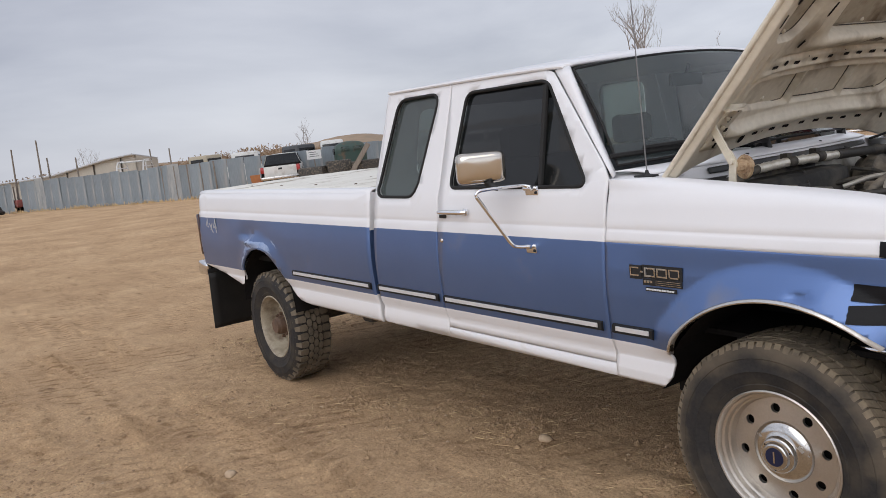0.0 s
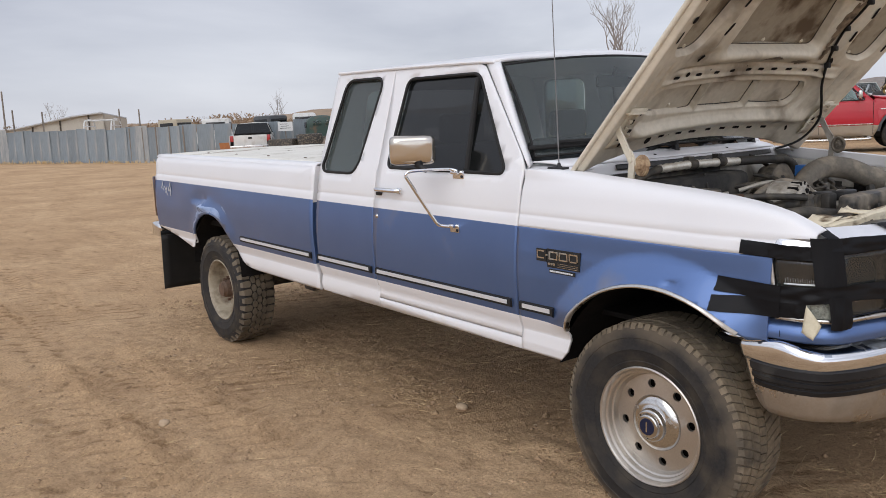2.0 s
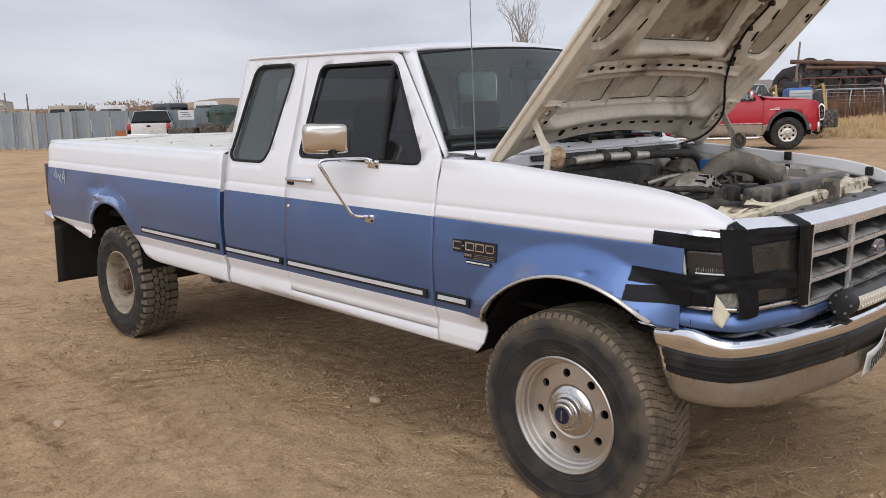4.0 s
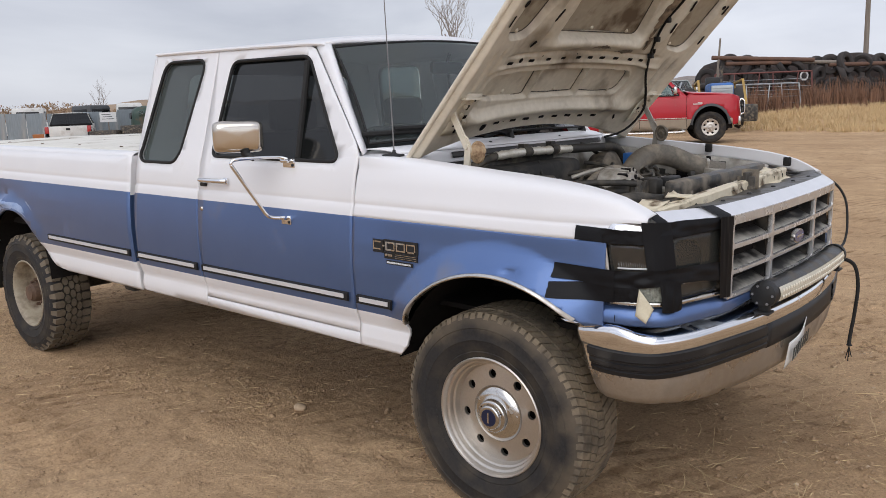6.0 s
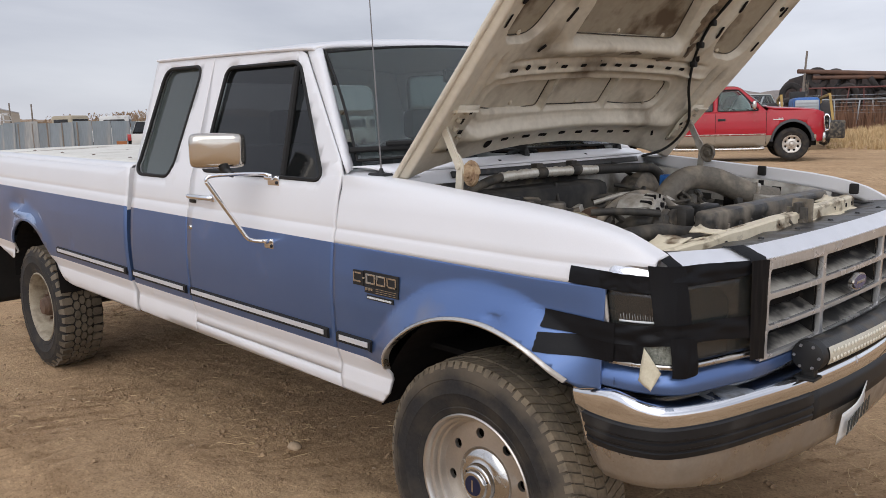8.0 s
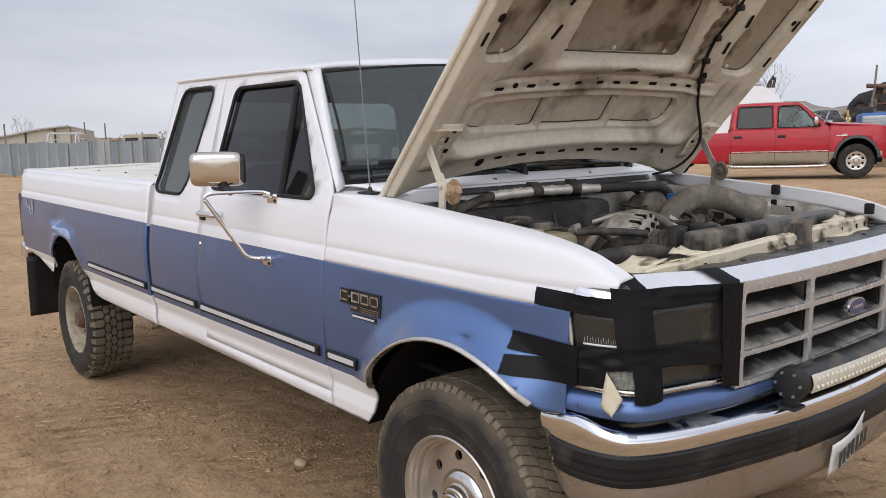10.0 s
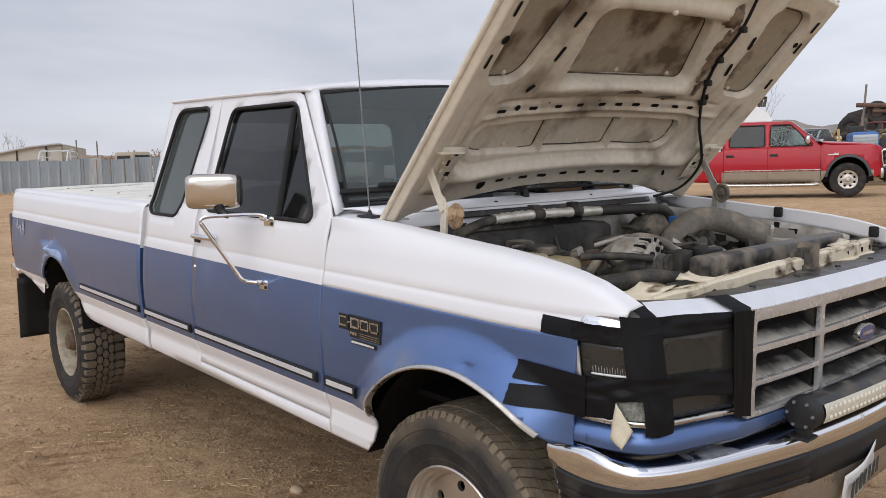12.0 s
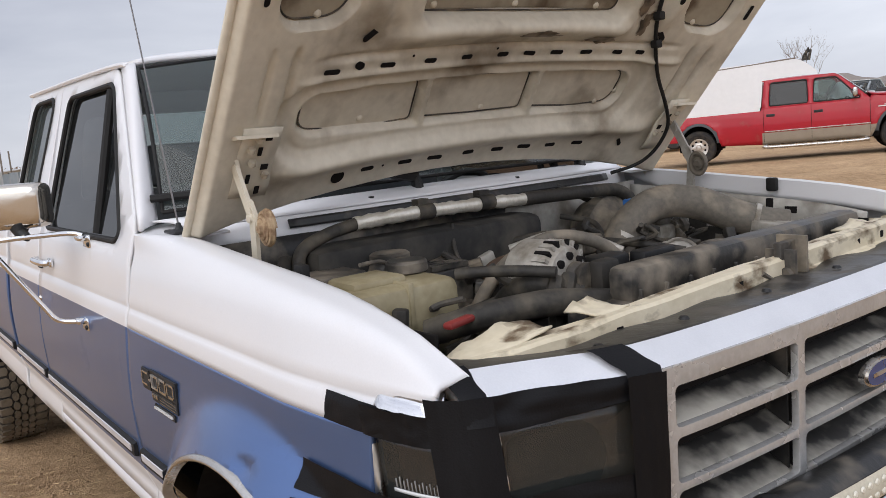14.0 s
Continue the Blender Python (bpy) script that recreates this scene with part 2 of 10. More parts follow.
def dust_light_below(m, colour):
    """Pale dust and sky light painted along a sloping part's lower, outer edge, thinning unevenly above."""
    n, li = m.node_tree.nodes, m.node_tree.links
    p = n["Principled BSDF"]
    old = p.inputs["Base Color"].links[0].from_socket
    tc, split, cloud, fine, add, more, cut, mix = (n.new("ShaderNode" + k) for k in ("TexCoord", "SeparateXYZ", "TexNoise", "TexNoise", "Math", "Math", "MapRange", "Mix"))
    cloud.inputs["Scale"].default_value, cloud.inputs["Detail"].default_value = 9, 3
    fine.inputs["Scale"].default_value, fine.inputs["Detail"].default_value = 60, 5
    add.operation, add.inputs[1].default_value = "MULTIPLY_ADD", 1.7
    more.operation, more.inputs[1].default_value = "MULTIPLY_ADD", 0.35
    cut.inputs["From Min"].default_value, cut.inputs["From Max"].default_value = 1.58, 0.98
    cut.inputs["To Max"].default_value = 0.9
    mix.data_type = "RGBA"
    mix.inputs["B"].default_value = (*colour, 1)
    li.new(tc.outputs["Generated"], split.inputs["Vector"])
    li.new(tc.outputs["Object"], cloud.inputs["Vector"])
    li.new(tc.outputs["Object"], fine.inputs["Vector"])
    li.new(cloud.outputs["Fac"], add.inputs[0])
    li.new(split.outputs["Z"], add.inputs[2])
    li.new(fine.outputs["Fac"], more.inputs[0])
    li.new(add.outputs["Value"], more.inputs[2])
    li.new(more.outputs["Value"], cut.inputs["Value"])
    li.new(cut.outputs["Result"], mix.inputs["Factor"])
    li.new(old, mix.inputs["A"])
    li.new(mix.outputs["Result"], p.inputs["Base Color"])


dust_light_below(LOUVRE, (0.46, 0.435, 0.38))
BLACKDUST = mat("dusty_black_plastic", (0.014, 0.014, 0.015), (0.024, 0.023, 0.021), 0.36, spec=0.45, scale=8, fine=90, bump=0.16, dirt=(0.15, 0.13, 0.105), dirt_at=0.61, dirt_soft=0.10, dirt_scale=11)
RUBBER = mat("black_rubber", (0.010, 0.010, 0.010), (0.018, 0.017, 0.016), 0.65, spec=0.3, scale=8, fine=90, bump=0.1)
# Near-black that puts the darkness of holes, gaps and hollows into colour.
CAVITYBLACK = mat("cavity_black", (0.009, 0.008, 0.008), (0.016, 0.014, 0.013), 0.95, spec=0.15, scale=8, fine=60)
TAPE = mat("black_cloth_tape", (0.005, 0.005, 0.006), (0.008, 0.008, 0.009), 0.42, scale=7, fine=300, bump=0.12, spec=0.16)
HOSE = mat("dusty_grey_hose", (0.115, 0.10, 0.083), (0.065, 0.058, 0.048), 0.75, scale=10, fine=80, bump=0.2, dirt=(0.26, 0.22, 0.165), dirt_at=0.58, dirt_soft=0.12, dirt_scale=12)
FOIL = mat("silver_heat_sleeve", (0.80, 0.77, 0.69), (0.60, 0.56, 0.47), 0.35, metal=0.5, scale=22, fine=90, bump=0.5)
TANK = mat("yellowed_plastic_tank", (0.40, 0.345, 0.22), (0.29, 0.245, 0.145), 0.45, scale=8, fine=60, bump=0.05, dirt=(0.20, 0.16, 0.08), dirt_at=0.62, dirt_soft=0.15, dirt_scale=7)
REDPLASTIC = mat("faded_red_plastic", (0.30, 0.04, 0.035), (0.20, 0.03, 0.025), 0.5)
BLUEPLASTIC = mat("blue_plastic", (0.03, 0.16, 0.48), (0.025, 0.12, 0.38), 0.5)
BADGEBLUE = mat("blue_enamel", (0.02, 0.055, 0.20), (0.016, 0.045, 0.16), 0.2, coat=0.5)
PAPER = mat("yellowed_label_card", (0.62, 0.56, 0.42), (0.50, 0.44, 0.31), 0.8, scale=20, fine=200)
WHITEPLATE = mat("white_enamel_plate", (0.72, 0.73, 0.72), (0.66, 0.67, 0.66), 0.4)
INK = mat("dark_ink", (0.04, 0.05, 0.05), (0.03, 0.04, 0.04), 0.6)
DECAL = mat("faded_grey_decal", (0.42, 0.44, 0.47), (0.30, 0.33, 0.38), 0.5, scale=40, fine=200)
SEAT = mat("grey_cloth", (0.11, 0.115, 0.125), (0.08, 0.085, 0.09), 0.9, scale=10, fine=200, bump=0.2)
AMBER = mat("dull_brown_lens", (0.16, 0.115, 0.085), (0.10, 0.075, 0.06), 0.30, spec=0.35, coat=0.0, scale=30, fine=200)
LAMPGLASS = glass("smoked_lamp_glass", (0.58, 0.53, 0.48), 0.03, 0.05, 0.6)
BOWL = mat("dull_reflector_bowl", (0.42, 0.39, 0.35), (0.24, 0.22, 0.20), 0.3, metal=0.7, scale=14, fine=60, bump=0.1)
RIBGREY = mat("grey_lens_ribs", (0.30, 0.28, 0.26), (0.20, 0.19, 0.18), 0.3)
CRAZED = mat("crazed_clear_lens", (0.27, 0.28, 0.23), (0.10, 0.105, 0.09), 0.25, scale=90, fine=260, bump=0.5)
GRILLE = mat("dusty_bright_grille", (0.58, 0.58, 0.575), (0.47, 0.465, 0.46), 0.24, metal=0.45, coat=0.3, scale=9, fine=120, bump=0.04, dirt=(0.33, 0.29, 0.24), dirt_at=0.68, dirt_soft=0.12, dirt_scale=14)
# Dim bluish colour puts the valance's and grille's reflection into scratched chrome.
BUMPTOP = mat("scratched_reflection_toned_top", (0.46, 0.49, 0.53), (0.37, 0.40, 0.44), 0.20, metal=1.0, scale=5, fine=120, bump=0.02, dirt=(0.075, 0.072, 0.07), dirt_at=0.66, dirt_soft=0.05, dirt_scale=5)
# Brown of the reflected ground is put into this dusty chrome's colour.
BUMPFOOT = mat("ground_toned_dusty_chrome", (0.42, 0.37, 0.31), (0.34, 0.29, 0.235), 0.22, metal=0.8, scale=5, fine=120, bump=0.03, dirt=(0.20, 0.155, 0.11), dirt_at=0.58, dirt_soft=0.2, dirt_scale=7)
STRIP = mat("worn_black_rubber_strip", (0.008, 0.008, 0.009), (0.014, 0.014, 0.015), 0.38, spec=0.35, scale=6, fine=80, dirt=(0.045, 0.040, 0.034), dirt_at=0.66, dirt_soft=0.1, dirt_scale=9)
TAILRED = mat("dark_red_lens", (0.05, 0.012, 0.012), (0.03, 0.01, 0.01), 0.2, coat=0.4)
LEDS = mat("cloudy_light_bar_lens", (0.66, 0.63, 0.52), (0.55, 0.52, 0.42), 0.25, coat=0.4, scale=30, fine=120)
LEDCUP = mat("yellowed_led_cup", (0.76, 0.73, 0.63), (0.66, 0.63, 0.53), 0.3, scale=30, fine=120)
WS_GLASS = glass("tinted_windscreen_glass", (0.50, 0.585, 0.58), 0.0, 0.10, 0.6)
DARK_GLASS = glass("dark_tinted_glass", (0.10, 0.095, 0.10), 0.0, 0.015, 0.7)
GREEN_GLASS = glass("grey_green_tinted_glass", (0.17, 0.215, 0.205), 0.0, 0.16, 0.7)
BACK_GLASS = glass("grey_green_back_glass", (0.30, 0.335, 0.325), 0.0, 0.10)
CLEAR_GLASS = glass("clear_glass", (0.78, 0.84, 0.82))


# ---- building tools ----
def thing(name, label, category, group="", kind="", at=None):
    ob = new(name)
    ob.empty_display_size = 0.1
    if at is not None:
        ob.matrix_world = at
    return tagged(ob, label, category, group, kind)


def part(name, bm, mats, parent=None, label="", smooth=True, solid=0.0, bevel=0.0, sharp=38):
    """Links a bmesh as one mesh object under its parent."""
    me = bpy.data.meshes.new(name)
    bm.normal_update()
    bm.to_mesh(me)
    bm.free()
    for m in mats if isinstance(mats, (list, tuple)) else [mats]:
        me.materials.append(m)
    if smooth:
        me.shade_smooth()
        me.set_sharp_from_angle(angle=radians(sharp))
    ob = new(name, me)
    ob.parent = parent
    if solid:
        s = ob.modifiers.new("thickness", "SOLIDIFY")
        s.thickness, s.offset = solid, -1
    if bevel:
        v = ob.modifiers.new("edge", "BEVEL")
        v.width, v.segments, v.limit_method = bevel, 2, "ANGLE"
    return tagged(ob, label)


def single(name, bm, mats, label, category, group="", kind="", **more):
    return tagged(part(name, bm, mats, None, label, **more), "", category, group, kind)


def add_grid(bm, nu, nv, f, mi=0, flip=False, wrap=False):
    vs = [[bm.verts.new(f(i / nu, j / nv)) for j in range(nv + 1)] for i in range(nu if wrap else nu + 1)]
    for i in range(nu):
        for j in range(nv):
            a, b = vs[i], vs[(i + 1) % len(vs)]
            q = [a[j], b[j], b[j + 1], a[j + 1]]
            if flip:
                q.reverse()
            fa = bm.faces.new(q)
            fa.material_index = mi
    return vs


def add_box(bm, lo, hi, mi=0, m=None, bevel=0.0):
    made = bmesh.ops.create_cube(bm, size=1.0)["verts"]
    lo, hi = Vector(lo), Vector(hi)
    for v in made:
        v.co = Vector(((lo + hi)[k] / 2 + v.co[k] * (hi - lo)[k] for k in range(3)))
    if bevel:
        es = list({e for v in made for e in v.link_edges})
        made = list({v for fa in bmesh.ops.bevel(bm, geom=es, offset=bevel, segments=2, profile=0.5, affect="EDGES")["faces"] for v in fa.verts} | {v for v in made if v.is_valid})
    for v in made:
        if m is not None:
            v.co = m @ v.co
    for fa in {fa for v in made for fa in v.link_faces}:
        fa.material_index = mi
    return made


def add_tube(bm, pts, r, seg=10, mi=0, cap=True):
    """A round pipe along points; r is one radius or one for each point."""
    pts = [Vector(p) for p in pts]
    rs = r if isinstance(r, (list, tuple)) else [r] * len(pts)
    rings, side = [], None
    for k, p in enumerate(pts):
        t = (pts[min(k + 1, len(pts) - 1)] - pts[max(k - 1, 0)]).normalized()
        side = (side - t * side.dot(t)).normalized() if side else t.orthogonal().normalized()
        other = t.cross(side)
        rings.append([bm.verts.new(p + rs[k] * (math.cos(2 * math.pi * s / seg) * side + math.sin(2 * math.pi * s / seg) * other)) for s in range(seg)])
    for a, b in zip(rings, rings[1:]):
        for s in range(seg):
            bm.faces.new((a[s], a[(s + 1) % seg], b[(s + 1) % seg], b[s])).material_index = mi
    if cap:
        for ring in (rings[0][::-1], rings[-1]):
            bm.faces.new(ring).material_index = mi


def curve_pts(ctrl, n=8):
    """A smooth line through control points."""
    c = [Vector(p) for p in ctrl]
    c = [2 * c[0] - c[1], *c, 2 * c[-1] - c[-2]]
    out = []
    for k in range(1, len(c) - 2):
        for s in range(n):
            t = s / n
            out.append(0.5 * (2 * c[k] + (c[k + 1] - c[k - 1]) * t + (2 * c[k - 1] - 5 * c[k] + 4 * c[k + 1] - c[k + 2]) * t * t + (3 * c[k] - c[k - 1] - 3 * c[k + 1] + c[k + 2]) * t ** 3))
    return out + [c[-2]]


def add_lathe(bm, prof, seg=32, m=None, mi=0, flip=False):
    """Turns a profile of (radius, along) round the local y axis; along runs towards -y."""
    m = m or Matrix()
    return add_grid(bm, seg, len(prof) - 1, lambda u, v: m @ Vector((prof[round(v * (len(prof) - 1))][0] * math.cos(2 * math.pi * u), -prof[round(v * (len(prof) - 1))][1],
                    prof[round(v * (len(prof) - 1))][0] * math.sin(2 * math.pi * u))), mi, flip, wrap=True)


def rounded(pts, r, n=5):
    """A polygon's corners rounded."""
    out, k = [], len(pts)
    rs = r if isinstance(r, (list, tuple)) else [r] * k
    for i in range(k):
        p, a, b = Vector(pts[i]), Vector(pts[i - 1]), Vector(pts[(i + 1) % k])
        if rs[i] <= 0:
            out.append(tuple(p))
            continue
        da, db = (a - p).normalized(), (b - p).normalized()
        s = min(rs[i], (a - p).length * 0.45, (b - p).length * 0.45)
        for j in range(n + 1):
            t = j / n
            out.append(tuple((1 - t) ** 2 * (p + da * s) + 2 * t * (1 - t) * p + t * t * (p + db * s)))
    return out


def sheet(outline, holes=(), step=0.05, cuts_z=()):
    """A flat sheet in x and z with holes, cut into a grid so that it can be bent; as a bmesh at y = 0."""
    bm = bmesh.new()
    es = []
    for loop in (outline, *holes):
        vs = [bm.verts.new((p[0], 0, p[1])) for p in loop]
        es += [bm.edges.new((vs[i], vs[(i + 1) % len(vs)])) for i in range(len(vs))]
    bmesh.ops.triangle_fill(bm, use_beauty=True, use_dissolve=False, edges=es, normal=(0, -1, 0))
    xs, zs = [p[0] for p in outline], [p[1] for p in outline]

    def cut(co, no):
        bmesh.ops.bisect_plane(bm, geom=bm.verts[:] + bm.edges[:] + bm.faces[:], plane_co=co, plane_no=no, dist=1e-5)

    if step:
        for k in range(1, int((max(xs) - min(xs)) / step) + 1):
            cut((min(xs) + k * step, 0, 0), (1, 0, 0))
        for k in range(1, int((max(zs) - min(zs)) / step) + 1):
            cut((0, 0, min(zs) + k * step), (0, 0, 1))
    for z in cuts_z:
        cut((0, 0, z), (0, 0, 1))
    return bm


def bend(bm, f, side=-1, mi=None):
    """Moves a sheet's points to y = side * f(x, z) and turns its faces outward; mi(x, z) gives each face its material."""
    for v in bm.verts:
        v.co.y = side * f(v.co.x, v.co.z)
    for fa in bm.faces:
        fa.normal_update()
        if fa.normal.y * side < 0:
            fa.normal_flip()
        if mi:
            c = fa.calc_center_median()
            fa.material_index = mi(c.x, c.z)
    return bm


def knots(table):
    xs, ys = zip(*table)
    return lambda v: float(np.interp(v, xs, ys))


def ss(a, b, v):
    t = min(1.0, max(0.0, (v - a) / (b - a)))
    return t * t * (3 - 2 * t)


def lettering(text, size, m, depth=0.001):
    """Solid letters as a bmesh, laid in the local x-y plane of m."""
    cu = bpy.data.curves.new("lettering", "FONT")
    cu.body, cu.size, cu.extrude, cu.align_x, cu.align_y = text, size, depth, "CENTER", "CENTER"
    ob = bpy.data.objects.new("lettering", cu)
    scene.collection.objects.link(ob)
    bpy.context.view_layer.update()
    me = bpy.data.meshes.new_from_object(ob.evaluated_get(bpy.context.evaluated_depsgraph_get()))
    bm = bmesh.new()
    bm.from_mesh(me)
    bpy.data.objects.remove(ob)
    bpy.data.meshes.remove(me)
    bpy.data.curves.remove(cu)
    bmesh.ops.transform(bm, matrix=m, verts=bm.verts)
    return bm


# ---- ground ----
def rise(x, y):
    """The lie of the land: level round the truck, a little higher behind it and by the far fence."""
    g = math.exp(-((x + 5) / 22) ** 2)
    return g * (0.42 * ss(4, 16, y) + 0.55 * ss(21, 33, y)) + 0.22 * ss(44, 66, -x) + 0.5 * ss(60, 140, math.hypot(x, y))


def lumps(x, y):
    """Trodden and driven earth: soft hollows, wheel ruts and crumbs."""
    near = ss(30, 8, math.hypot(x, y))
    if near <= 0:
        return 0.0
    h = 0.022 * noise.noise((x * 0.9, y * 0.9, 1.7)) + 0.013 * noise.noise((x * 3.1, y * 3.1, 5.0)) + 0.006 * noise.noise((x * 8, y * 8, 9.0))
    h += (0.034 * abs(noise.noise((x * 4.2, y * 5.0, 3.0))) + 0.018 * abs(noise.noise((x * 10, y * 10, 6.0)))) * (0.6 + noise.noise((x * 0.6, y * 0.6, 2.0)))
    for off, amp in ((-1.30, 0.8), (-1.95, 1.0), (-2.55, 0.7), (-3.3, 1.0), (-4.1, 0.8), (-5.1, 1.0), (1.9, 0.8), (3.1, 1.0), (4.9, 0.9)):
        mid = off + 0.25 * math.sin(x * 0.35 + off) + 0.05 * x
        d = (y - mid) / 0.19
        if abs(d) < 3:
            h += amp * math.exp(-d * d) * (-0.016 + 0.034 * (0.5 + 0.5 * math.sin(x * 46 + 26 * abs(y - mid) + 1.2 * noise.noise((x * 2, y * 2, 4.0)))) ** 1.5) * (0.4 + 0.9 * ss(-0.15, 0.3, noise.noise((x * 0.7, off, 5.0))))
    return near * h


def build_ground():
    bm = bmesh.new()
    n = 760

    def far(u, c):
        t = 2 * u - 1
        return c + 9 * t + 2500 * math.copysign(abs(t) ** 11, t) + 60 * math.copysign(abs(t) ** 7, t)

    def place(u, v):
        x, y = far(u, -1.5), far(v, -0.5)
        return Vector((x, y, rise(x, y) + lumps(x, y)))

    add_grid(bm, n, n, place)
    m = bpy.data.materials.new("dry_packed_dirt")
    m.use_nodes = True
    nn, li = m.node_tree.nodes, m.node_tree.links
    p = nn["Principled BSDF"]
    tc = nn.new("ShaderNodeTexCoord")

    def tex(scale, detail=6, rough=0.6, kind="ShaderNodeTexNoise", stretch=None):
        t = nn.new(kind)
        t.inputs["Scale"].default_value = scale
        if kind == "ShaderNodeTexNoise":
            t.inputs["Detail"].default_value, t.inputs["Roughness"].default_value = detail, rough
        src = tc.outputs["Object"]
        if stretch:
            mp = nn.new("ShaderNodeMapping")
            mp.inputs["Scale"].default_value = stretch
            li.new(src, mp.inputs["Vector"])
            src = mp.outputs["Vector"]
        li.new(src, t.inputs["Vector"])
        return t

    def ramp(src, stops):
        r = nn.new("ShaderNodeValToRGB")
        el = r.color_ramp.elements
        while len(el) < len(stops):
            el.new(0.5)
        for q, (at, c) in zip(el, stops):
            q.position, q.color = at, (*c, 1)
        li.new(src, r.inputs["Fac"])
        return r.outputs["Color"]

    broad = ramp(tex(0.45, 10, 0.66).outputs["Fac"], [(0.30, (0.40, 0.263, 0.152)), (0.50, (0.515, 0.353, 0.209)), (0.70, (0.605, 0.428, 0.265))])
    middle = ramp(tex(4.5, 8, 0.68, stretch=(0.7, 1.3, 1)).outputs["Fac"], [(0.29, (0.50, 0.46, 0.43)), (0.40, (0.94, 0.925, 0.91)), (0.60, (1.06, 1.05, 1.04)), (0.72, (1.26, 1.25, 1.24))])
    small = ramp(tex(70, 4, 0.7).outputs["Fac"], [(0.27, (0.34, 0.31, 0.28)), (0.42, (0.90, 0.885, 0.87)), (0.60, (1.06, 1.06, 1.05)), (0.75, (1.55, 1.52, 1.46))])

    def times(a, b):
        k = nn.new("ShaderNodeMix")
        k.data_type, k.blend_type = "RGBA", "MULTIPLY"
        k.inputs["Factor"].default_value = 1.0
        li.new(a, k.inputs["A"])
        li.new(b, k.inputs["B"])
        return k.outputs["Result"]

    # shade in the tyre lugs' prints, painted as dark rows in long patches
    rows = nn.new("ShaderNodeTexWave")
    rows.wave_type, rows.bands_direction = "BANDS", "X"
    rows.inputs["Scale"].default_value, rows.inputs["Distortion"].default_value = 2.5, 5.0
    rows.inputs["Detail"].default_value, rows.inputs["Detail Scale"].default_value = 3.0, 1.6
    turn = nn.new("ShaderNodeMapping")
    turn.inputs["Rotation"].default_value = (0, 0, radians(24))
    li.new(tc.outputs["Object"], turn.inputs["Vector"])
    li.new(turn.outputs["Vector"], rows.inputs["Vector"])
    lug = ramp(rows.outputs["Fac"], [(0.10, (1, 1, 1)), (0.38, (0, 0, 0))])
    where = ramp(tex(1.0, 5, 0.65, stretch=(0.45, 1.5, 1)).outputs["Fac"], [(0.45, (0, 0, 0)), (0.58, (1, 1, 1))])
    torn = ramp(tex(7.0, 4, 0.6).outputs["Fac"], [(0.36, (0, 0, 0)), (0.56, (1, 1, 1))])
    fac = nn.new("ShaderNodeMath")
    fac.operation = "MULTIPLY"
    li.new(times(lug, where), fac.inputs[0])
    li.new(torn, fac.inputs[1])
    print_shade = nn.new("ShaderNodeMix")
    print_shade.data_type, print_shade.blend_type = "RGBA", "MULTIPLY"
    li.new(fac.outputs["Value"], print_shade.inputs["Factor"])
    li.new(times(times(broad, middle), small), print_shade.inputs["A"])
    print_shade.inputs["B"].default_value = (0.64, 0.60, 0.56, 1)
    li.new(print_shade.outputs["Result"], p.inputs["Base Color"])
    p.inputs["Roughness"].default_value = 0.95
    p.inputs["Specular IOR Level"].default_value = 0.15
    hs = nn.new("ShaderNodeMath")
    hs.operation = "ADD"
    li.new(tex(9, 9, 0.72).outputs["Fac"], hs.inputs[0])
    sm = nn.new("ShaderNodeMath")
    sm.operation = "MULTIPLY"
    sm.inputs[1].default_value = 0.3
    li.new(tex(90, 4, 0.7).outputs["Fac"], sm.inputs[0])
    li.new(sm.outputs["Value"], hs.inputs[1])
    bp = nn.new("ShaderNodeBump")
    bp.inputs["Strength"].default_value, bp.inputs["Distance"].default_value = 1.0, 0.038
    li.new(hs.outputs["Value"], bp.inputs["Height"])
    li.new(bp.outputs["Normal"], p.inputs["Normal"])
    tagged(part("ground", bm, m, None, "dry tan packed dirt with tyre tracks and loose crumbs"), "", "ground", "", "structure")


build_ground()

# ---- the blue and white pickup ----
# Along x: 0 at the front axle, forward is +x. The body stands a little higher at its tail.
truck = thing("pickup_truck", "blue and white extended-cab pickup, hood open, parked on dirt", "pickup truck", at=pose(0, 0, 0, 0, 1.12, 0))
RAKE = math.tan(radians(1.12))
SPLIT, TRIM_Z, SILL = 1.105, 0.765, 0.555
side_y = knots([(0.40, 0.90), (0.50, 0.935), (0.542, 0.953), (0.565, 0.968), (0.60, 0.9715), (0.642, 0.9655), (0.652, 0.963), (0.702, 0.982), (0.716, 0.985), (0.80, 0.991), (0.90, 0.996), (1.0, 0.993), (1.105, 0.983),
                (1.128, 0.9800), (1.144, 0.9762), (1.150, 0.9728), (1.156, 0.9705), (1.163, 0.9712), (1.176, 0.9705), (1.25, 0.962), (1.315, 0.947), (1.345, 0.932), (1.82, 0.795), (1.9, 0.77)])


def circ3(a, b, c):
    (ax, az), (bx, bz), (cx, cz) = a, b, c
    d = 2 * (ax * (bz - cz) + bx * (cz - az) + cx * (az - bz))
    ux = ((ax * ax + az * az) * (bz - cz) + (bx * bx + bz * bz) * (cz - az) + (cx * cx + cz * cz) * (az - bz)) / d
    uz = ((ax * ax + az * az) * (cx - bx) + (bx * bx + bz * bz) * (ax - cx) + (cx * cx + cz * cz) * (bx - ax)) / d
    return ux, uz, math.hypot(ax - ux, az - uz)


FA = circ3((-0.385, 0.70), (0.04, 0.957), (0.395, 0.845))
RA = (-3.955, 0.475, 0.425)


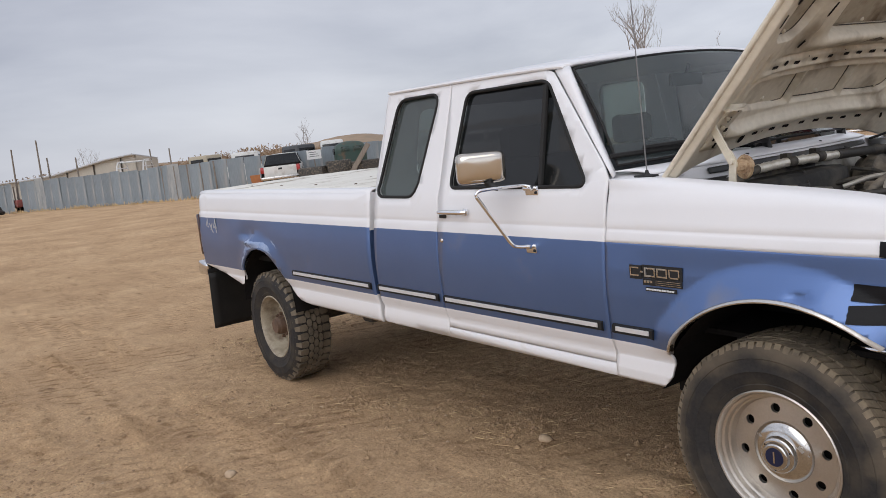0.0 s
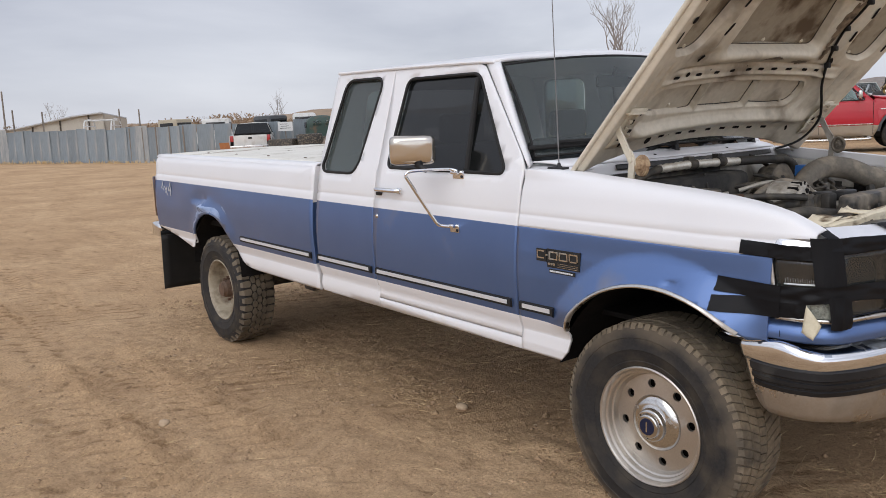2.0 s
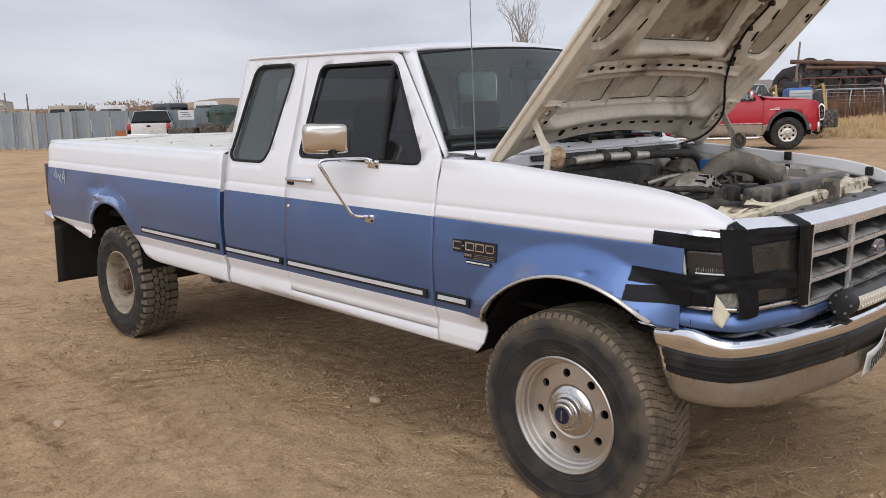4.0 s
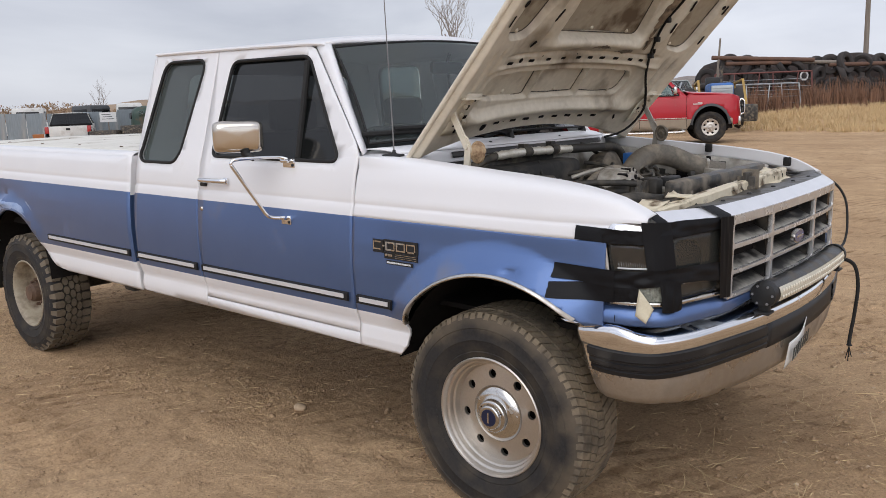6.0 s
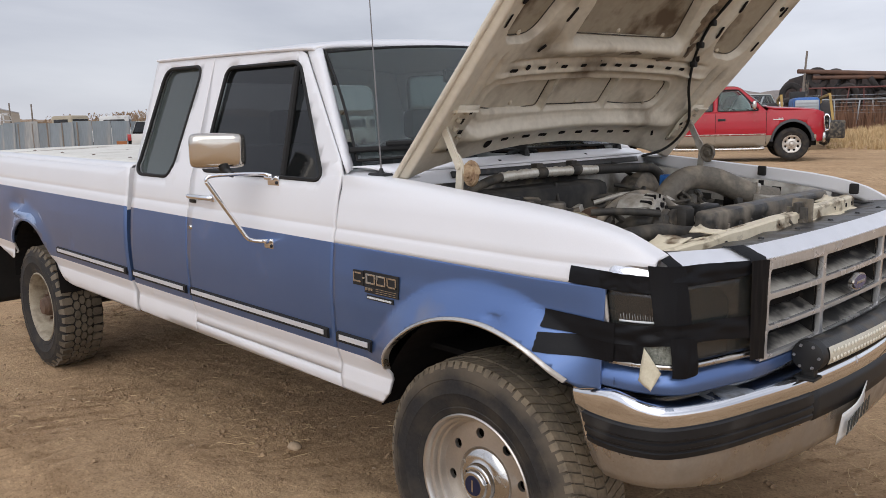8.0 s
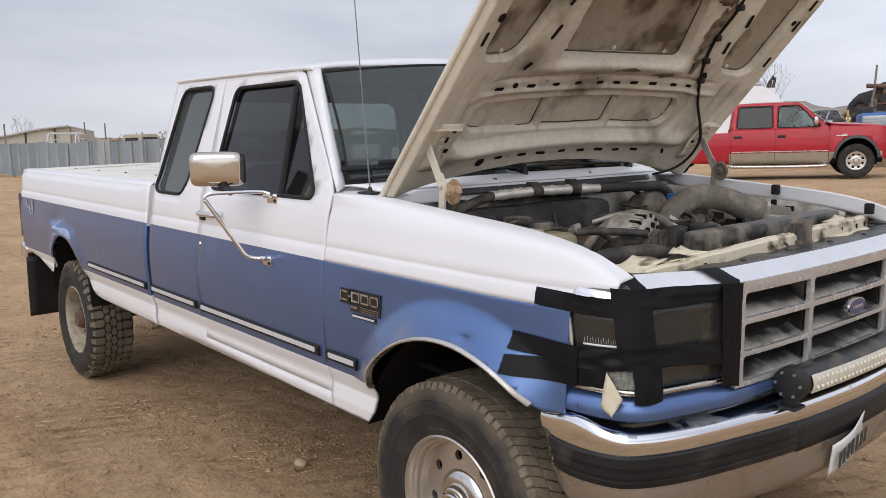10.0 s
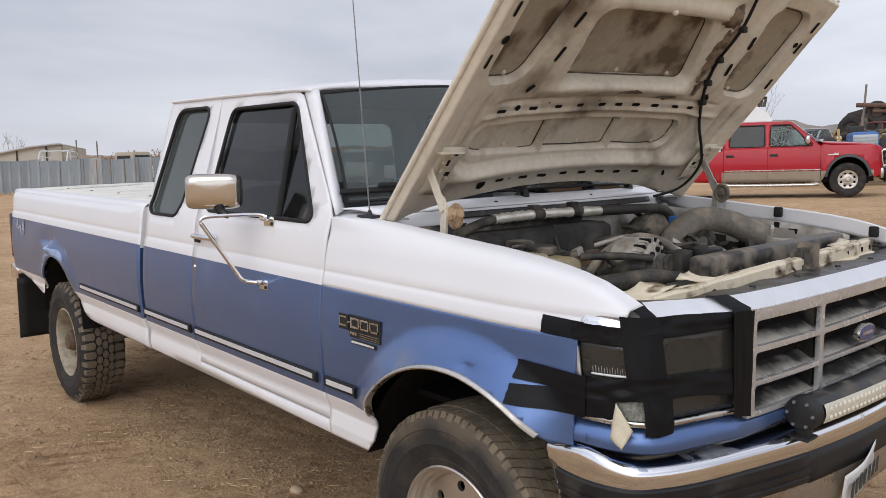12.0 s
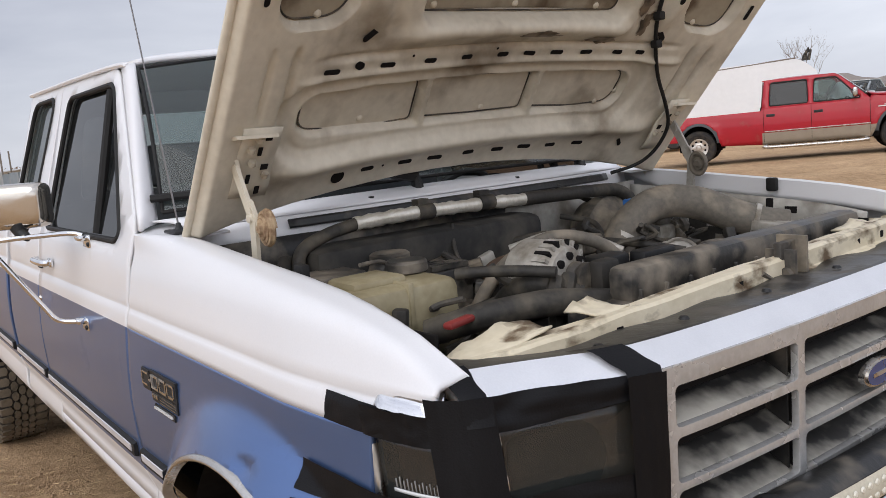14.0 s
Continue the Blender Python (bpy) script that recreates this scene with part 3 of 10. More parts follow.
def narrow(x):
    """How far the front end draws in."""
    return 0.055 * (max(0.0, x - 0.18) / 0.44) ** 1.8


def flare(x, z, c, amp=0.060):
    d = math.hypot(x - c[0], z - c[1]) - c[2]
    shelf = 1 - 0.15 * ss(-0.01, 0.02, d) - 0.85 * min(1.0, max(0.0, (d - 0.012) / 0.088)) ** 1.1
    return amp * max(0.0, shelf) * ss(0.66, 0.80, z)


def cab_y(x, z):
    return side_y(z)


def fender_y(x, z):
    dent = -0.013 * math.exp(-((x - 0.147) / 0.032) ** 2 - ((z - 0.975) / 0.014) ** 2)
    dish = 0.004 * ss(-0.60, -0.38, x) * ss(0.48, 0.40, x) * ss(1.102, 1.02, z) * ss(0.70, 0.82, z)
    return side_y(z) - narrow(x) + flare(x, z, FA) * (1 - 0.78 * ss(0.34, 0.475, x)) - dish + dent


def bed_y(x, z):
    crush = -0.018 * math.exp(-((x + 4.12) / 0.16) ** 2 - ((z - 0.985) / 0.05) ** 2) - 0.008 * math.exp(-((x + 4.75) / 0.2) ** 2 - ((z - 1.0) / 0.09) ** 2)
    crush += 0.034 * math.exp(-((x + 4.10) / 0.13) ** 2 - ((z - 0.945) / 0.022) ** 2) - 0.012 * math.exp(-((x + 3.86) / 0.09) ** 2 - ((z - 0.97) / 0.03) ** 2)
    return side_y(z) + flare(x, z, RA, 0.018) + crush


def two_tone(x, z):
    return 0 if z > SPLIT else 1 if z > 0.714 else 0


BODY = [WHITE, BLUE, SILVER]
SKYGLINT = mat("sky_glint_blue_paint", (0.34, 0.42, 0.58), (0.17, 0.26, 0.46), 0.5, scale=14, fine=80)


def arc_pts(c, a0, a1, n=22):
    return [(c[0] + c[2] * math.cos(radians(a0 + (a1 - a0) * k / n)), c[1] + c[2] * math.sin(radians(a0 + (a1 - a0) * k / n))) for k in range(n + 1)]


def arc_angle(c, p):
    return math.degrees(math.atan2(p[1] - c[1], p[0] - c[0]))


fender_top = knots([(-0.66, 1.341), (-0.5, 1.341), (-0.35, 1.333), (-0.2, 1.321), (0.0, 1.305), (0.15, 1.294), (0.28, 1.281), (0.37, 1.268), (0.44, 1.254), (0.50, 1.237), (0.54, 1.219), (0.57, 1.204), (0.592, 1.192), (0.607, 1.183)])


def build_side(s):
    """One flank: s = -1 is the passenger's side."""
    left, right = arc_angle(FA, (-0.385, 0.70)), arc_angle(FA, (0.395, 0.845))
    # front fender, lower part with the wheel opening
    out = [(-0.661, SILL), (-0.435, SILL), (-0.395, 0.60), (-0.378, 0.67), *arc_pts(FA, left, right), (0.425, 0.828), (0.477, 0.832), (0.477, SPLIT), (-0.661, SPLIT)]
    fender = part("fender", bend(sheet(out, (), 0.016, (0.714, 0.702, 0.675, 0.652, 0.642, 0.60, 0.565)), fender_y, s, two_tone), BODY, truck, solid=0.012)
    # fender's white crown, rolled over to the hood's seam

    levels = (0.0, 0.012, 0.023, 0.033, 0.039, 0.042, 0.045, 0.048, 0.051, 0.0545, 0.058, 0.064, 0.071)

    def crown(u, v):
        x = -0.661 + 1.260 * u
        zt = fender_top(x)
        low = SPLIT + 0.046 * ss(0.484, 0.498, x) + 0.016 * ss(0.498, 0.53, x)
        front, rear = ss(0.2, 0.62, x), ss(-0.66, -0.36, x)
        roll, lip = (0.042 - 0.020 * front) * rear, 0.032 - 0.022 * front
        # rows: the lower band with its groove, the rising side, the crest, the gutter
        k = round(v * 36)
        foot = min(max(SPLIT + levels[-1], low + 0.006), zt - 0.006)
        if k <= 12:
            z = min(max(SPLIT + levels[k], low + 0.0005 * k), foot - 0.0003 * (12 - k))
            y = side_y(z) - narrow(x)
        elif k <= 28:
            w = (k - 12) / 16
            z = foot + (zt - foot) * (1 - (1 - w) ** 1.5)
            y = side_y(min(z, 1.30)) - narrow(x) - roll * max(0.0, (w - 0.3) / 0.7) ** 3 - 0.016 * max(0.0, z - foot) / max(0.02, zt - foot)
        elif k <= 32:
            w = (k - 28) / 4
            z, y = zt + 0.004 * math.sin(w * 3.14), side_y(1.30) - narrow(x) - roll - 0.016 - lip * w
        else:
            w = (k - 32) / 4
            z, y = zt - (0.012 + 0.048 * rear) * w, side_y(1.30) - narrow(x) - roll - 0.016 - lip
        return Vector((x, s * y, z))

    bm = bmesh.new()
    add_grid(bm, 150, 36, crown, 0, flip=s > 0)
    part("fender_crown", bm, WHITE, fender, solid=0.01)
    # bright lip round the wheel opening
    bm = bmesh.new()
    arc = arc_pts(FA, left, right, 40)
    prof = [(-0.007, -0.02), (-0.006, 0.004), (-0.002, 0.006), (0.004, 0.005), (0.0065, 0.003), (0.007, -0.004)]

    def lip_at(u, v):
        dr, out_y = prof[round(v * 5)]
        x, z = arc[round(u * 40)]
        k = (FA[2] + dr) / FA[2]
        px, pz = FA[0] + (x - FA[0]) * k, FA[1] + (z - FA[1]) * k
        return Vector((px, s * (fender_y(px, pz) + out_y), pz))

    add_grid(bm, 40, 5, lip_at, 0, flip=s > 0)
    part("wheel_arch_trim", bm, CHROME_DUSTY, fender, "bright wheel opening moulding")
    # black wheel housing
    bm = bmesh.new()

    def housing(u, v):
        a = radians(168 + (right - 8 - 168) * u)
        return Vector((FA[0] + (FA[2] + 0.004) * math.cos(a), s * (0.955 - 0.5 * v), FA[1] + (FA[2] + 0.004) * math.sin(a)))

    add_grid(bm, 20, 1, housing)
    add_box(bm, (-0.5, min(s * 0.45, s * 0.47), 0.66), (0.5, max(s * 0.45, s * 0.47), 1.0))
    part("wheel_housing", bm, CAVITYBLACK, fender, smooth=False)
    # cab: rocker, back side panel with the rear side window, door
    dx0, dx1 = -1.768, -0.663
    back = rounded([(-2.385, 0.56), (dx0 - 0.003, 0.57), (dx0 - 0.003, 1.835), (-2.335, 1.835), (-2.36, 1.30)], [0.03, 0, 0, 0.02, 0])
    rw = rounded([(-2.345, 1.275), (-1.975, 1.275), (-1.862, 1.785), (-2.235, 1.785)], 0.07, 6)
    panel = part("cab_side_panel", bend(sheet(back, [rw], 0.06, (1.128, 1.144, 1.150, 1.156, 1.163, 1.176, SPLIT, 0.714, 0.702, 0.675, 0.652, 0.642, 0.60, 0.565)), cab_y, s, two_tone), BODY, truck, solid=0.012)
    window("side_window", rw, s, panel, GREEN_GLASS, 0.020)
    out = [(dx0 + 0.003, 0.615), (dx1 - 0.003, 0.615), (dx1 - 0.003, 1.345), (-0.70, 1.40), (-1.045, 1.795), (-1.09, 1.812), (dx0 + 0.003, 1.822)]
    dw = rounded([(-1.685, 1.318), (-0.775, 1.318), (-1.075, 1.765), (-1.635, 1.765)], [0.05, 0.05, 0.05, 0.05], 6)
    door = part("cab_door", bend(sheet(out, [dw], 0.06, (1.128, 1.144, 1.150, 1.156, 1.163, 1.176, SPLIT, 0.714, 0.702, 0.675, 0.652, 0.642, 0.60, 0.565)), cab_y, s, two_tone), BODY, truck, solid=0.012)
    window("door_window", dw, s, door, DARK_GLASS, 0.016)
    bm = bmesh.new()
    add_tube(bm, [(-1.075, s * (side_y(1.70) - 0.008), 1.745), (-1.052, s * (side_y(1.34) - 0.008), 1.325)], 0.014, 8)
    part("vent_bar", bm, RUBBER, door)
    # rocker below the door
    out = [(-2.30, SILL), (dx1 - 0.003, SILL), (dx1 - 0.003, 0.609), (-2.30, 0.609)]
    part("rocker_panel", bend(sheet(out, (), 0.06), lambda x, z: side_y(z) - 0.004, s), WHITE, truck, solid=0.012)
    # pillar beside the windscreen
    bm = bmesh.new()

    def pillar(u, v):
        a = Vector((-0.654 + (-1.046 + 0.654) * u, side_y(1.352 + 0.452 * u) - 0.006, 1.352 + 0.452 * u))
        b = Vector((-0.690 + (-0.975 + 0.690) * u, 0.858 + (0.772 - 0.858) * u, 1.362 + 0.452 * u))
        p = a.lerp(b, v) + Vector((0.02, 0.012, 0)) * math.sin(v * 3.14)
        return Vector((p.x, s * p.y, p.z))

    add_grid(bm, 12, 8, pillar, 0, flip=s < 0)
    part("windscreen_pillar", bm, WHITE, truck, solid=0.01)
    # bed side with its wheel opening
    out = [(-5.115, 0.715), (-4.41, 0.595), (-4.375, 0.615), *arc_pts(RA, 157, 24), (-3.44, 0.575), (-3.30, 0.555), (-2.415, 0.55), (-2.415, 1.30), (-5.115, 1.295)]
    side = part("bed_side", bend(sheet(rounded(out, [0.02] + [0] * (len(out) - 2) + [0.05]), (), 0.05, (1.128, 1.144, 1.150, 1.156, 1.163, 1.176, SPLIT, 0.714, 0.702, 0.675, 0.652, 0.642, 0.60, 0.565)), bed_y, s, two_tone), BODY, truck, "bed side with a crumpled patch over the wheel", solid=0.012)
    bm = bmesh.new()

    def rail(u, v):
        x = -5.115 + 2.70 * u
        a = v * 3.14159 * 0.5
        if v <= 0.5:
            a = v * math.pi
            return Vector((x, s * (0.915 + 0.035 * math.cos(a)), 1.294 + 0.024 * math.sin(a)))
        w = (v - 0.5) * 2
        return Vector((x, s * (0.915 - 0.06 * min(1, w * 1.3)), 1.318 - 0.05 * max(0.0, w - 0.77) / 0.23))

    add_grid(bm, 20, 14, rail, 0, flip=s > 0)
    part("bed_rail", bm, WHITE, side, solid=0.006)
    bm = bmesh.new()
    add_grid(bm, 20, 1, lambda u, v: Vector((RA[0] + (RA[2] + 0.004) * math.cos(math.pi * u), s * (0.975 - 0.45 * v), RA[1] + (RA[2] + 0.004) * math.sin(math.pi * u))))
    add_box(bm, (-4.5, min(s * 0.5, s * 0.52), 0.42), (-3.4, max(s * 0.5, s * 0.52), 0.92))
    part("wheel_housing", bm, CAVITYBLACK, side, smooth=False)
    # sky reflection painted pale on the scuffed, crumpled side
    if s < 0:
        for r0, a0, a1, h, sd in ((0.468, 64, 126, 0.026, 1.0), (0.50, 78, 120, 0.014, 4.0), (0.448, 60, 110, 0.007, 7.0), (0.535, 56, 74, 0.006, 9.0), (0.452, 118, 150, 0.010, 12.0)):
            bm = bmesh.new()

            def glint(u, v, r0=r0, a0=a0, a1=a1, h=h, sd=sd):
                a = radians(a0 + (a1 - a0) * u)
                hh = h * max(0.0, math.sin(u * math.pi)) ** 0.6 * (1 + 0.8 * noise.noise((u * 6, sd, 0)))
                r = r0 + 0.010 * noise.noise((u * 5, sd, 3)) + hh * (2 * v - 1)
                x, z = RA[0] + r * math.cos(a), RA[1] + r * math.sin(a)
                return Vector((x, -(bed_y(x, z) + 0.0015), z))

            add_grid(bm, 26, 5, glint)
            part("paint_scuff", bm, SKYGLINT, side, "pale sky reflection painted on scuffed paint")
    # front edge of the bed side, painted blue where it meets the cab
    bm = bmesh.new()
    add_grid(bm, 1, 14, lambda u, v: Vector((-2.414, s * (side_y(0.56 + 0.74 * v) - 0.20 * u), 0.56 + 0.74 * v)), 0, flip=s < 0)
    for fa in bm.faces:
        fa.material_index = two_tone(0, fa.calc_center_median().z)
    part("bed_front_edge", bm, BODY, side)
    # tail lamp
    bm = bmesh.new()
    add_box(bm, (-5.165, min(s * 0.80, s * 0.994), 0.79), (-5.113, max(s * 0.80, s * 0.994), 1.13), 0, None, 0.012)
    part("tail_lamp", bm, [TAILRED], truck, "dark red tail lamp")
    # bright moulding in pieces
    for a, b, fy in ((-3.455, -2.455, bed_y), (-2.375, -1.80, cab_y), (-1.755, -0.70, cab_y), (-0.645, -0.445, fender_y)):
        bm = bmesh.new()
        for (z0, z1, out_y, mi) in ((TRIM_Z - 0.022, TRIM_Z + 0.020, 0.012, 0), (TRIM_Z - 0.012, TRIM_Z + 0.015, 0.015, 1)):
            e = 0.0 if mi == 0 else 0.02
            k = 12
            vs = []
            for i in range(k + 1):
                x = a + e + (b - a - 2 * e) * i / k
                y = fy(x, TRIM_Z)
                vs.append([bm.verts.new((x, s * (y + o), z)) for o, z in ((0.0, z0), (out_y, z0 + 0.005), (out_y, z1 - 0.005), (0.0, z1))])
            for p, q in zip(vs, vs[1:]):
                for j in range(3):
                    quad = [p[j], q[j], q[j + 1], p[j + 1]]
                    bm.faces.new(quad if s < 0 else quad[::-1]).material_index = mi
            for p in (vs[0], vs[-1]):
                bm.faces.new(p).material_index = mi
        part("side_moulding", bm, [RUBBER, HEADER], truck, "black rubber moulding with a bright insert", smooth=False)
    # door furniture: handle, key lock, mirror on its tube arm
    part("door_handle", handle_mesh(s), [CHROME, BLACK], door, "chrome pull handle")
    bm = bmesh.new()
    add_lathe(bm, [(0.0, 0.006), (0.008, 0.006), (0.011, 0.002), (0.012, 0.0)], 16, Matrix.Translation((-1.732, s * side_y(1.062), 1.062)) @ (Matrix() if s < 0 else Matrix.Rotation(math.pi, 4, "Z")))
    part("key_lock", bm, CHROME_DUSTY, door)
    mirror(s, door)
    # mud flap hung behind the rear wheel
    bm = bmesh.new()
    add_grid(bm, 8, 10, lambda u, v: Vector((-5.05 - 0.05 * v + 0.012 * math.sin(5 * u + 2 * v), s * (0.42 + 0.575 * u), 0.62 - 0.475 * v + 0.01 * u)))
    part("mud_flap", bm, RUBBER, truck, "large black rubber mud flap", solid=0.008)
    return door, fender


def window(name, loop, s, parent, pane, deep):
    """A pane in a black rubber seal, a little behind the panel round it."""
    loop3 = [(x, s * (side_y(z) - 0.002), z) for x, z in loop]
    bm = bmesh.new()
    add_tube(bm, loop3 + loop3[:2], 0.0085, 8, 0, False)
    w = part(name, bm, RUBBER, parent, "window in a black rubber seal")
    bm = sheet(loop, (), 0)
    part("pane", bend(bm, lambda x, z: side_y(z) - deep, s), pane, w, smooth=False).visible_shadow = False


def handle_mesh(s):
    bm = bmesh.new()
    y = side_y(1.19)
    add_box(bm, (-1.745, min(s * (y - 0.004), s * (y + 0.012)), 1.172), (-1.695, max(s * (y - 0.004), s * (y + 0.012)), 1.20), 1, None, 0.005)
    pts = [(-1.74, s * (y + 0.012), 1.203), (-1.70, s * (y + 0.03), 1.205), (-1.56, s * (y + 0.03), 1.206), (-1.525, s * (y + 0.012), 1.206)]
    add_tube(bm, curve_pts(pts, 5), 0.012, 10, 0)
    add_box(bm, (-1.55, min(s * y, s * (y + 0.014)), 1.19), (-1.515, max(s * y, s * (y + 0.014)), 1.222), 0, None, 0.005)
    return bm


def mirror(s, parent):
    """A big bright trailer-type mirror held by a bent tube."""
    bm = bmesh.new()
    pts = [(-1.085, s * 0.960, 1.322), (-1.108, s * 0.987, 1.331), (-1.125, s * 1.06, 1.334), (-1.148, s * 1.16, 1.334), (-1.158, s * 1.192, 1.328), (-1.161, s * 1.199, 1.312), (-1.157, s * 1.188, 1.29),
           (-1.125, s * 1.09, 1.125), (-1.115, s * 1.066, 1.086), (-1.11, s * 1.045, 1.073), (-1.085, s * 1.005, 1.066)]
    add_tube(bm, curve_pts(pts, 6), 0.0078, 10)
    arm = part("mirror_arm", bm, CHROME, parent, "bent chrome tube arm")
    for x, z, w in ((-1.085, 1.304, 0.040), (-1.078, 1.058, 0.032)):
        bm = bmesh.new()
        y = side_y(z)
        add_box(bm, (x - w, min(s * (y - 0.003), s * (y + 0.006)), z - 0.020), (x + w, max(s * (y - 0.003), s * (y + 0.006)), z + 0.020), 0, None, 0.003)
        add_box(bm, (x - w * 0.8, min(s * y, s * (y + 0.030)), z + 0.002), (x + w * 0.55, max(s * y, s * (y + 0.030)), z + 0.020), 0, None, 0.006)
        br = part("mirror_bracket", bm, CHROME, arm, "chrome door bracket")
        bm = bmesh.new()
        add_lathe(bm, [(0.0, 0.012), (0.006, 0.011), (0.008, 0.004)], 10, Matrix.Translation((x + w * 0.7, s * y, z - 0.008)) @ (Matrix() if s < 0 else Matrix.Rotation(math.pi, 4, "Z")))
        part("bracket_screw", bm, BLACK, br)
    bm = bmesh.new()
    m = Matrix.Translation((-1.205, s * 1.122, 1.424)) @ Matrix.Rotation(radians(s * 33), 4, "Z")
    rings = [(0.0, 0.034), (0.35, 0.034), (0.65, 0.033), (0.80, 0.031), (0.89, 0.025), (0.955, 0.014), (0.99, 0.0), (1.0, -0.012), (1.0, -0.034), (0.985, -0.042), (0.94, -0.046), (0.0, -0.046)]

    def head(u, v):
        k, x = rings[round(v * (len(rings) - 1))]
        c, q = math.cos(2 * math.pi * u), math.sin(2 * math.pi * u)
        p = (abs(c) ** 7 + abs(q) ** 7) ** (-1 / 7)
        return m @ Vector((x, 0.107 * k * p * c, 0.068 * k * p * q))

    add_grid(bm, 64, len(rings) - 1, head, 0, wrap=True)
    add_box(bm, (-0.052, -0.092, -0.056), (-0.048, 0.092, 0.056), 1, m)
    part("mirror_head", bm, [STEELSKIN, GREYMETAL], arm, "bright steel mirror head with rounded corners")
    bm = bmesh.new()
    add_tube(bm, [(-1.135, s * 1.10, 1.333), (-1.165, s * 1.11, 1.345), (-1.175, s * 1.115, 1.365)], [0.012, 0.018, 0.024], 10)
    part("mirror_swivel", bm, BLACK, arm)


{s: build_side(s) for s in (-1, 1)}


def build_cab():
    # roof with its drip rails
    def roof(u, v):
        t = 2 * v - 1
        x0, x1 = -2.345, -0.985 + 0.085 * (1 - t * t)
        x = x0 + (x1 - x0) * u
        edge = min(1.0, (1 - abs(t)) / 0.12) ** 0.5 if abs(t) > 0.88 else 1.0
        end = math.sqrt(max(0.0, 1 - ((u - 0.5) / 0.5) ** 6))
        return Vector((x, 0.79 * t, 1.818 + (0.018 * edge + 0.055 * (1 - t * t)) * (0.35 + 0.65 * end) + 0.012 * (1 - t * t) * 0))

    bm = bmesh.new()
    add_grid(bm, 28, 36, roof)
    top = part("cab_roof", bm, WHITE, truck, solid=0.015)
    for s in (-1, 1):
        bm = bmesh.new()
        add_tube(bm, curve_pts([(-2.34, s * 0.797, 1.833), (-1.6, s * 0.80, 1.826), (-1.06, s * 0.798, 1.815), (-0.99, s * 0.785, 1.80)], 8), 0.008, 8)
        part("drip_rail", bm, WHITE, top)
    # windscreen and its surround
    def screen(u, v, out=0.0):
        t = 2 * u - 1
        low = Vector((-0.70 + 0.215 * (1 - abs(t) ** 2.2), 0.885 * t, 1.362 + 0.022 * (1 - t * t)))
        high = Vector((-0.985 + 0.085 * (1 - t * t), 0.800 * t, 1.812 + 0.052 * (1 - t * t)))
        p = low.lerp(high, v)
        return p + Vector((0.85, 0, 0.5)) * (0.02 * math.sin(v * 3.14) + out)

    bm = bmesh.new()
    add_grid(bm, 24, 12, lambda u, v: screen(0.022 + 0.956 * u, 0.05 + 0.90 * v))
    ws = part("windscreen", bm, WS_GLASS, truck, "tinted windscreen")
    ws.visible_shadow = False
    bm = bmesh.new()
    loop = [screen(0.022 + 0.956 * k / 20, 0.05) for k in range(21)] + [screen(0.978, 0.05 + 0.9 * k / 8) for k in range(1, 9)]
    loop += [screen(0.978 - 0.956 * k / 20, 0.95) for k in range(1, 21)] + [screen(0.022, 0.95 - 0.9 * k / 8) for k in range(1, 9)]
    add_tube(bm, loop + loop[:2], 0.0055, 8, 0, False)
    part("windscreen_seal", bm, RUBBER, ws)
    # back wall of the cab with its window
    back = rounded([(-0.93, 0.62), (0.93, 0.62), (0.93, 1.32), (0.79, 1.835), (-0.79, 1.835), (-0.93, 1.32)], 0.03)
    hole = rounded([(-0.66, 1.36), (0.66, 1.36), (0.60, 1.73), (-0.60, 1.73)], 0.06)
    bm = sheet(back, [hole], 0.15)
    for v in bm.verts:
        v.co = Vector((-2.365 + 0.03 * ss(1.3, 1.83, v.co.z), v.co.x, v.co.z))
    wall = part("cab_back", bm, WHITE, truck, solid=0.02)
    bm = sheet(hole, (), 0)
    for v in bm.verts:
        v.co = Vector((-2.352, v.co.x, v.co.z))
    part("back_window", bm, BACK_GLASS, wall, smooth=False).visible_shadow = False
    # cowl below the windscreen, with its black seal and wipers
    def cowl(u, v):
        t = 2 * u - 1
        a = screen(u, 0.0)
        b = Vector((-0.535 + 0.135 * (1 - t * t), 0.83 * t, 1.347 + 0.012 * (1 - t * t)))
        p = a.lerp(b, v)
        p.z += 0.010 * math.sin(v * 3.14)
        return p

    bm = bmesh.new()
    add_grid(bm, 30, 8, cowl)
    add_grid(bm, 30, 3, lambda u, v: cowl(u, 1.0) + Vector((0.004 + 0.012 * v, 0, -0.06 * v)))
    cw = part("cowl", bm, WHITE, truck, "white cowl panel below the windscreen", solid=0.006)
    bm = bmesh.new()
    add_grid(bm, 30, 4, lambda u, v: cowl(0.14 + 0.76 * u, 1.0) + Vector((0.016 + 0.010 * v, 0, -0.010 - 0.022 * v)))
    part("cowl_seal", bm, BLACKDUST, cw, "black rubber cowl seal", solid=0.008)
    for k in (0.30, 0.62):
        bm = bmesh.new()
        q = cowl(k, 0.72)
        add_lathe(bm, [(0.0, 0.006), (0.010, 0.005), (0.013, 0.0)], 12, Matrix.Translation(q) @ Matrix.Rotation(radians(-90), 4, "X"))
        part("cowl_clip", bm, BLACK, cw)
    for yp, y0, y1 in ((-0.17, -0.26, -0.86), (0.62, 0.36, -0.12)):
        wiper = bmesh.new()
        u0, u1, up = ((y / 0.87 + 1) / 2 for y in (y0, y1, yp))
        a, b = cowl(up, 0.30) + Vector((0, 0, 0.02)), screen((u0 + u1) / 2, 0.115, 0.030)
        bend_at = a.lerp(b, 0.35) + Vector((0.012, 0, 0.028))
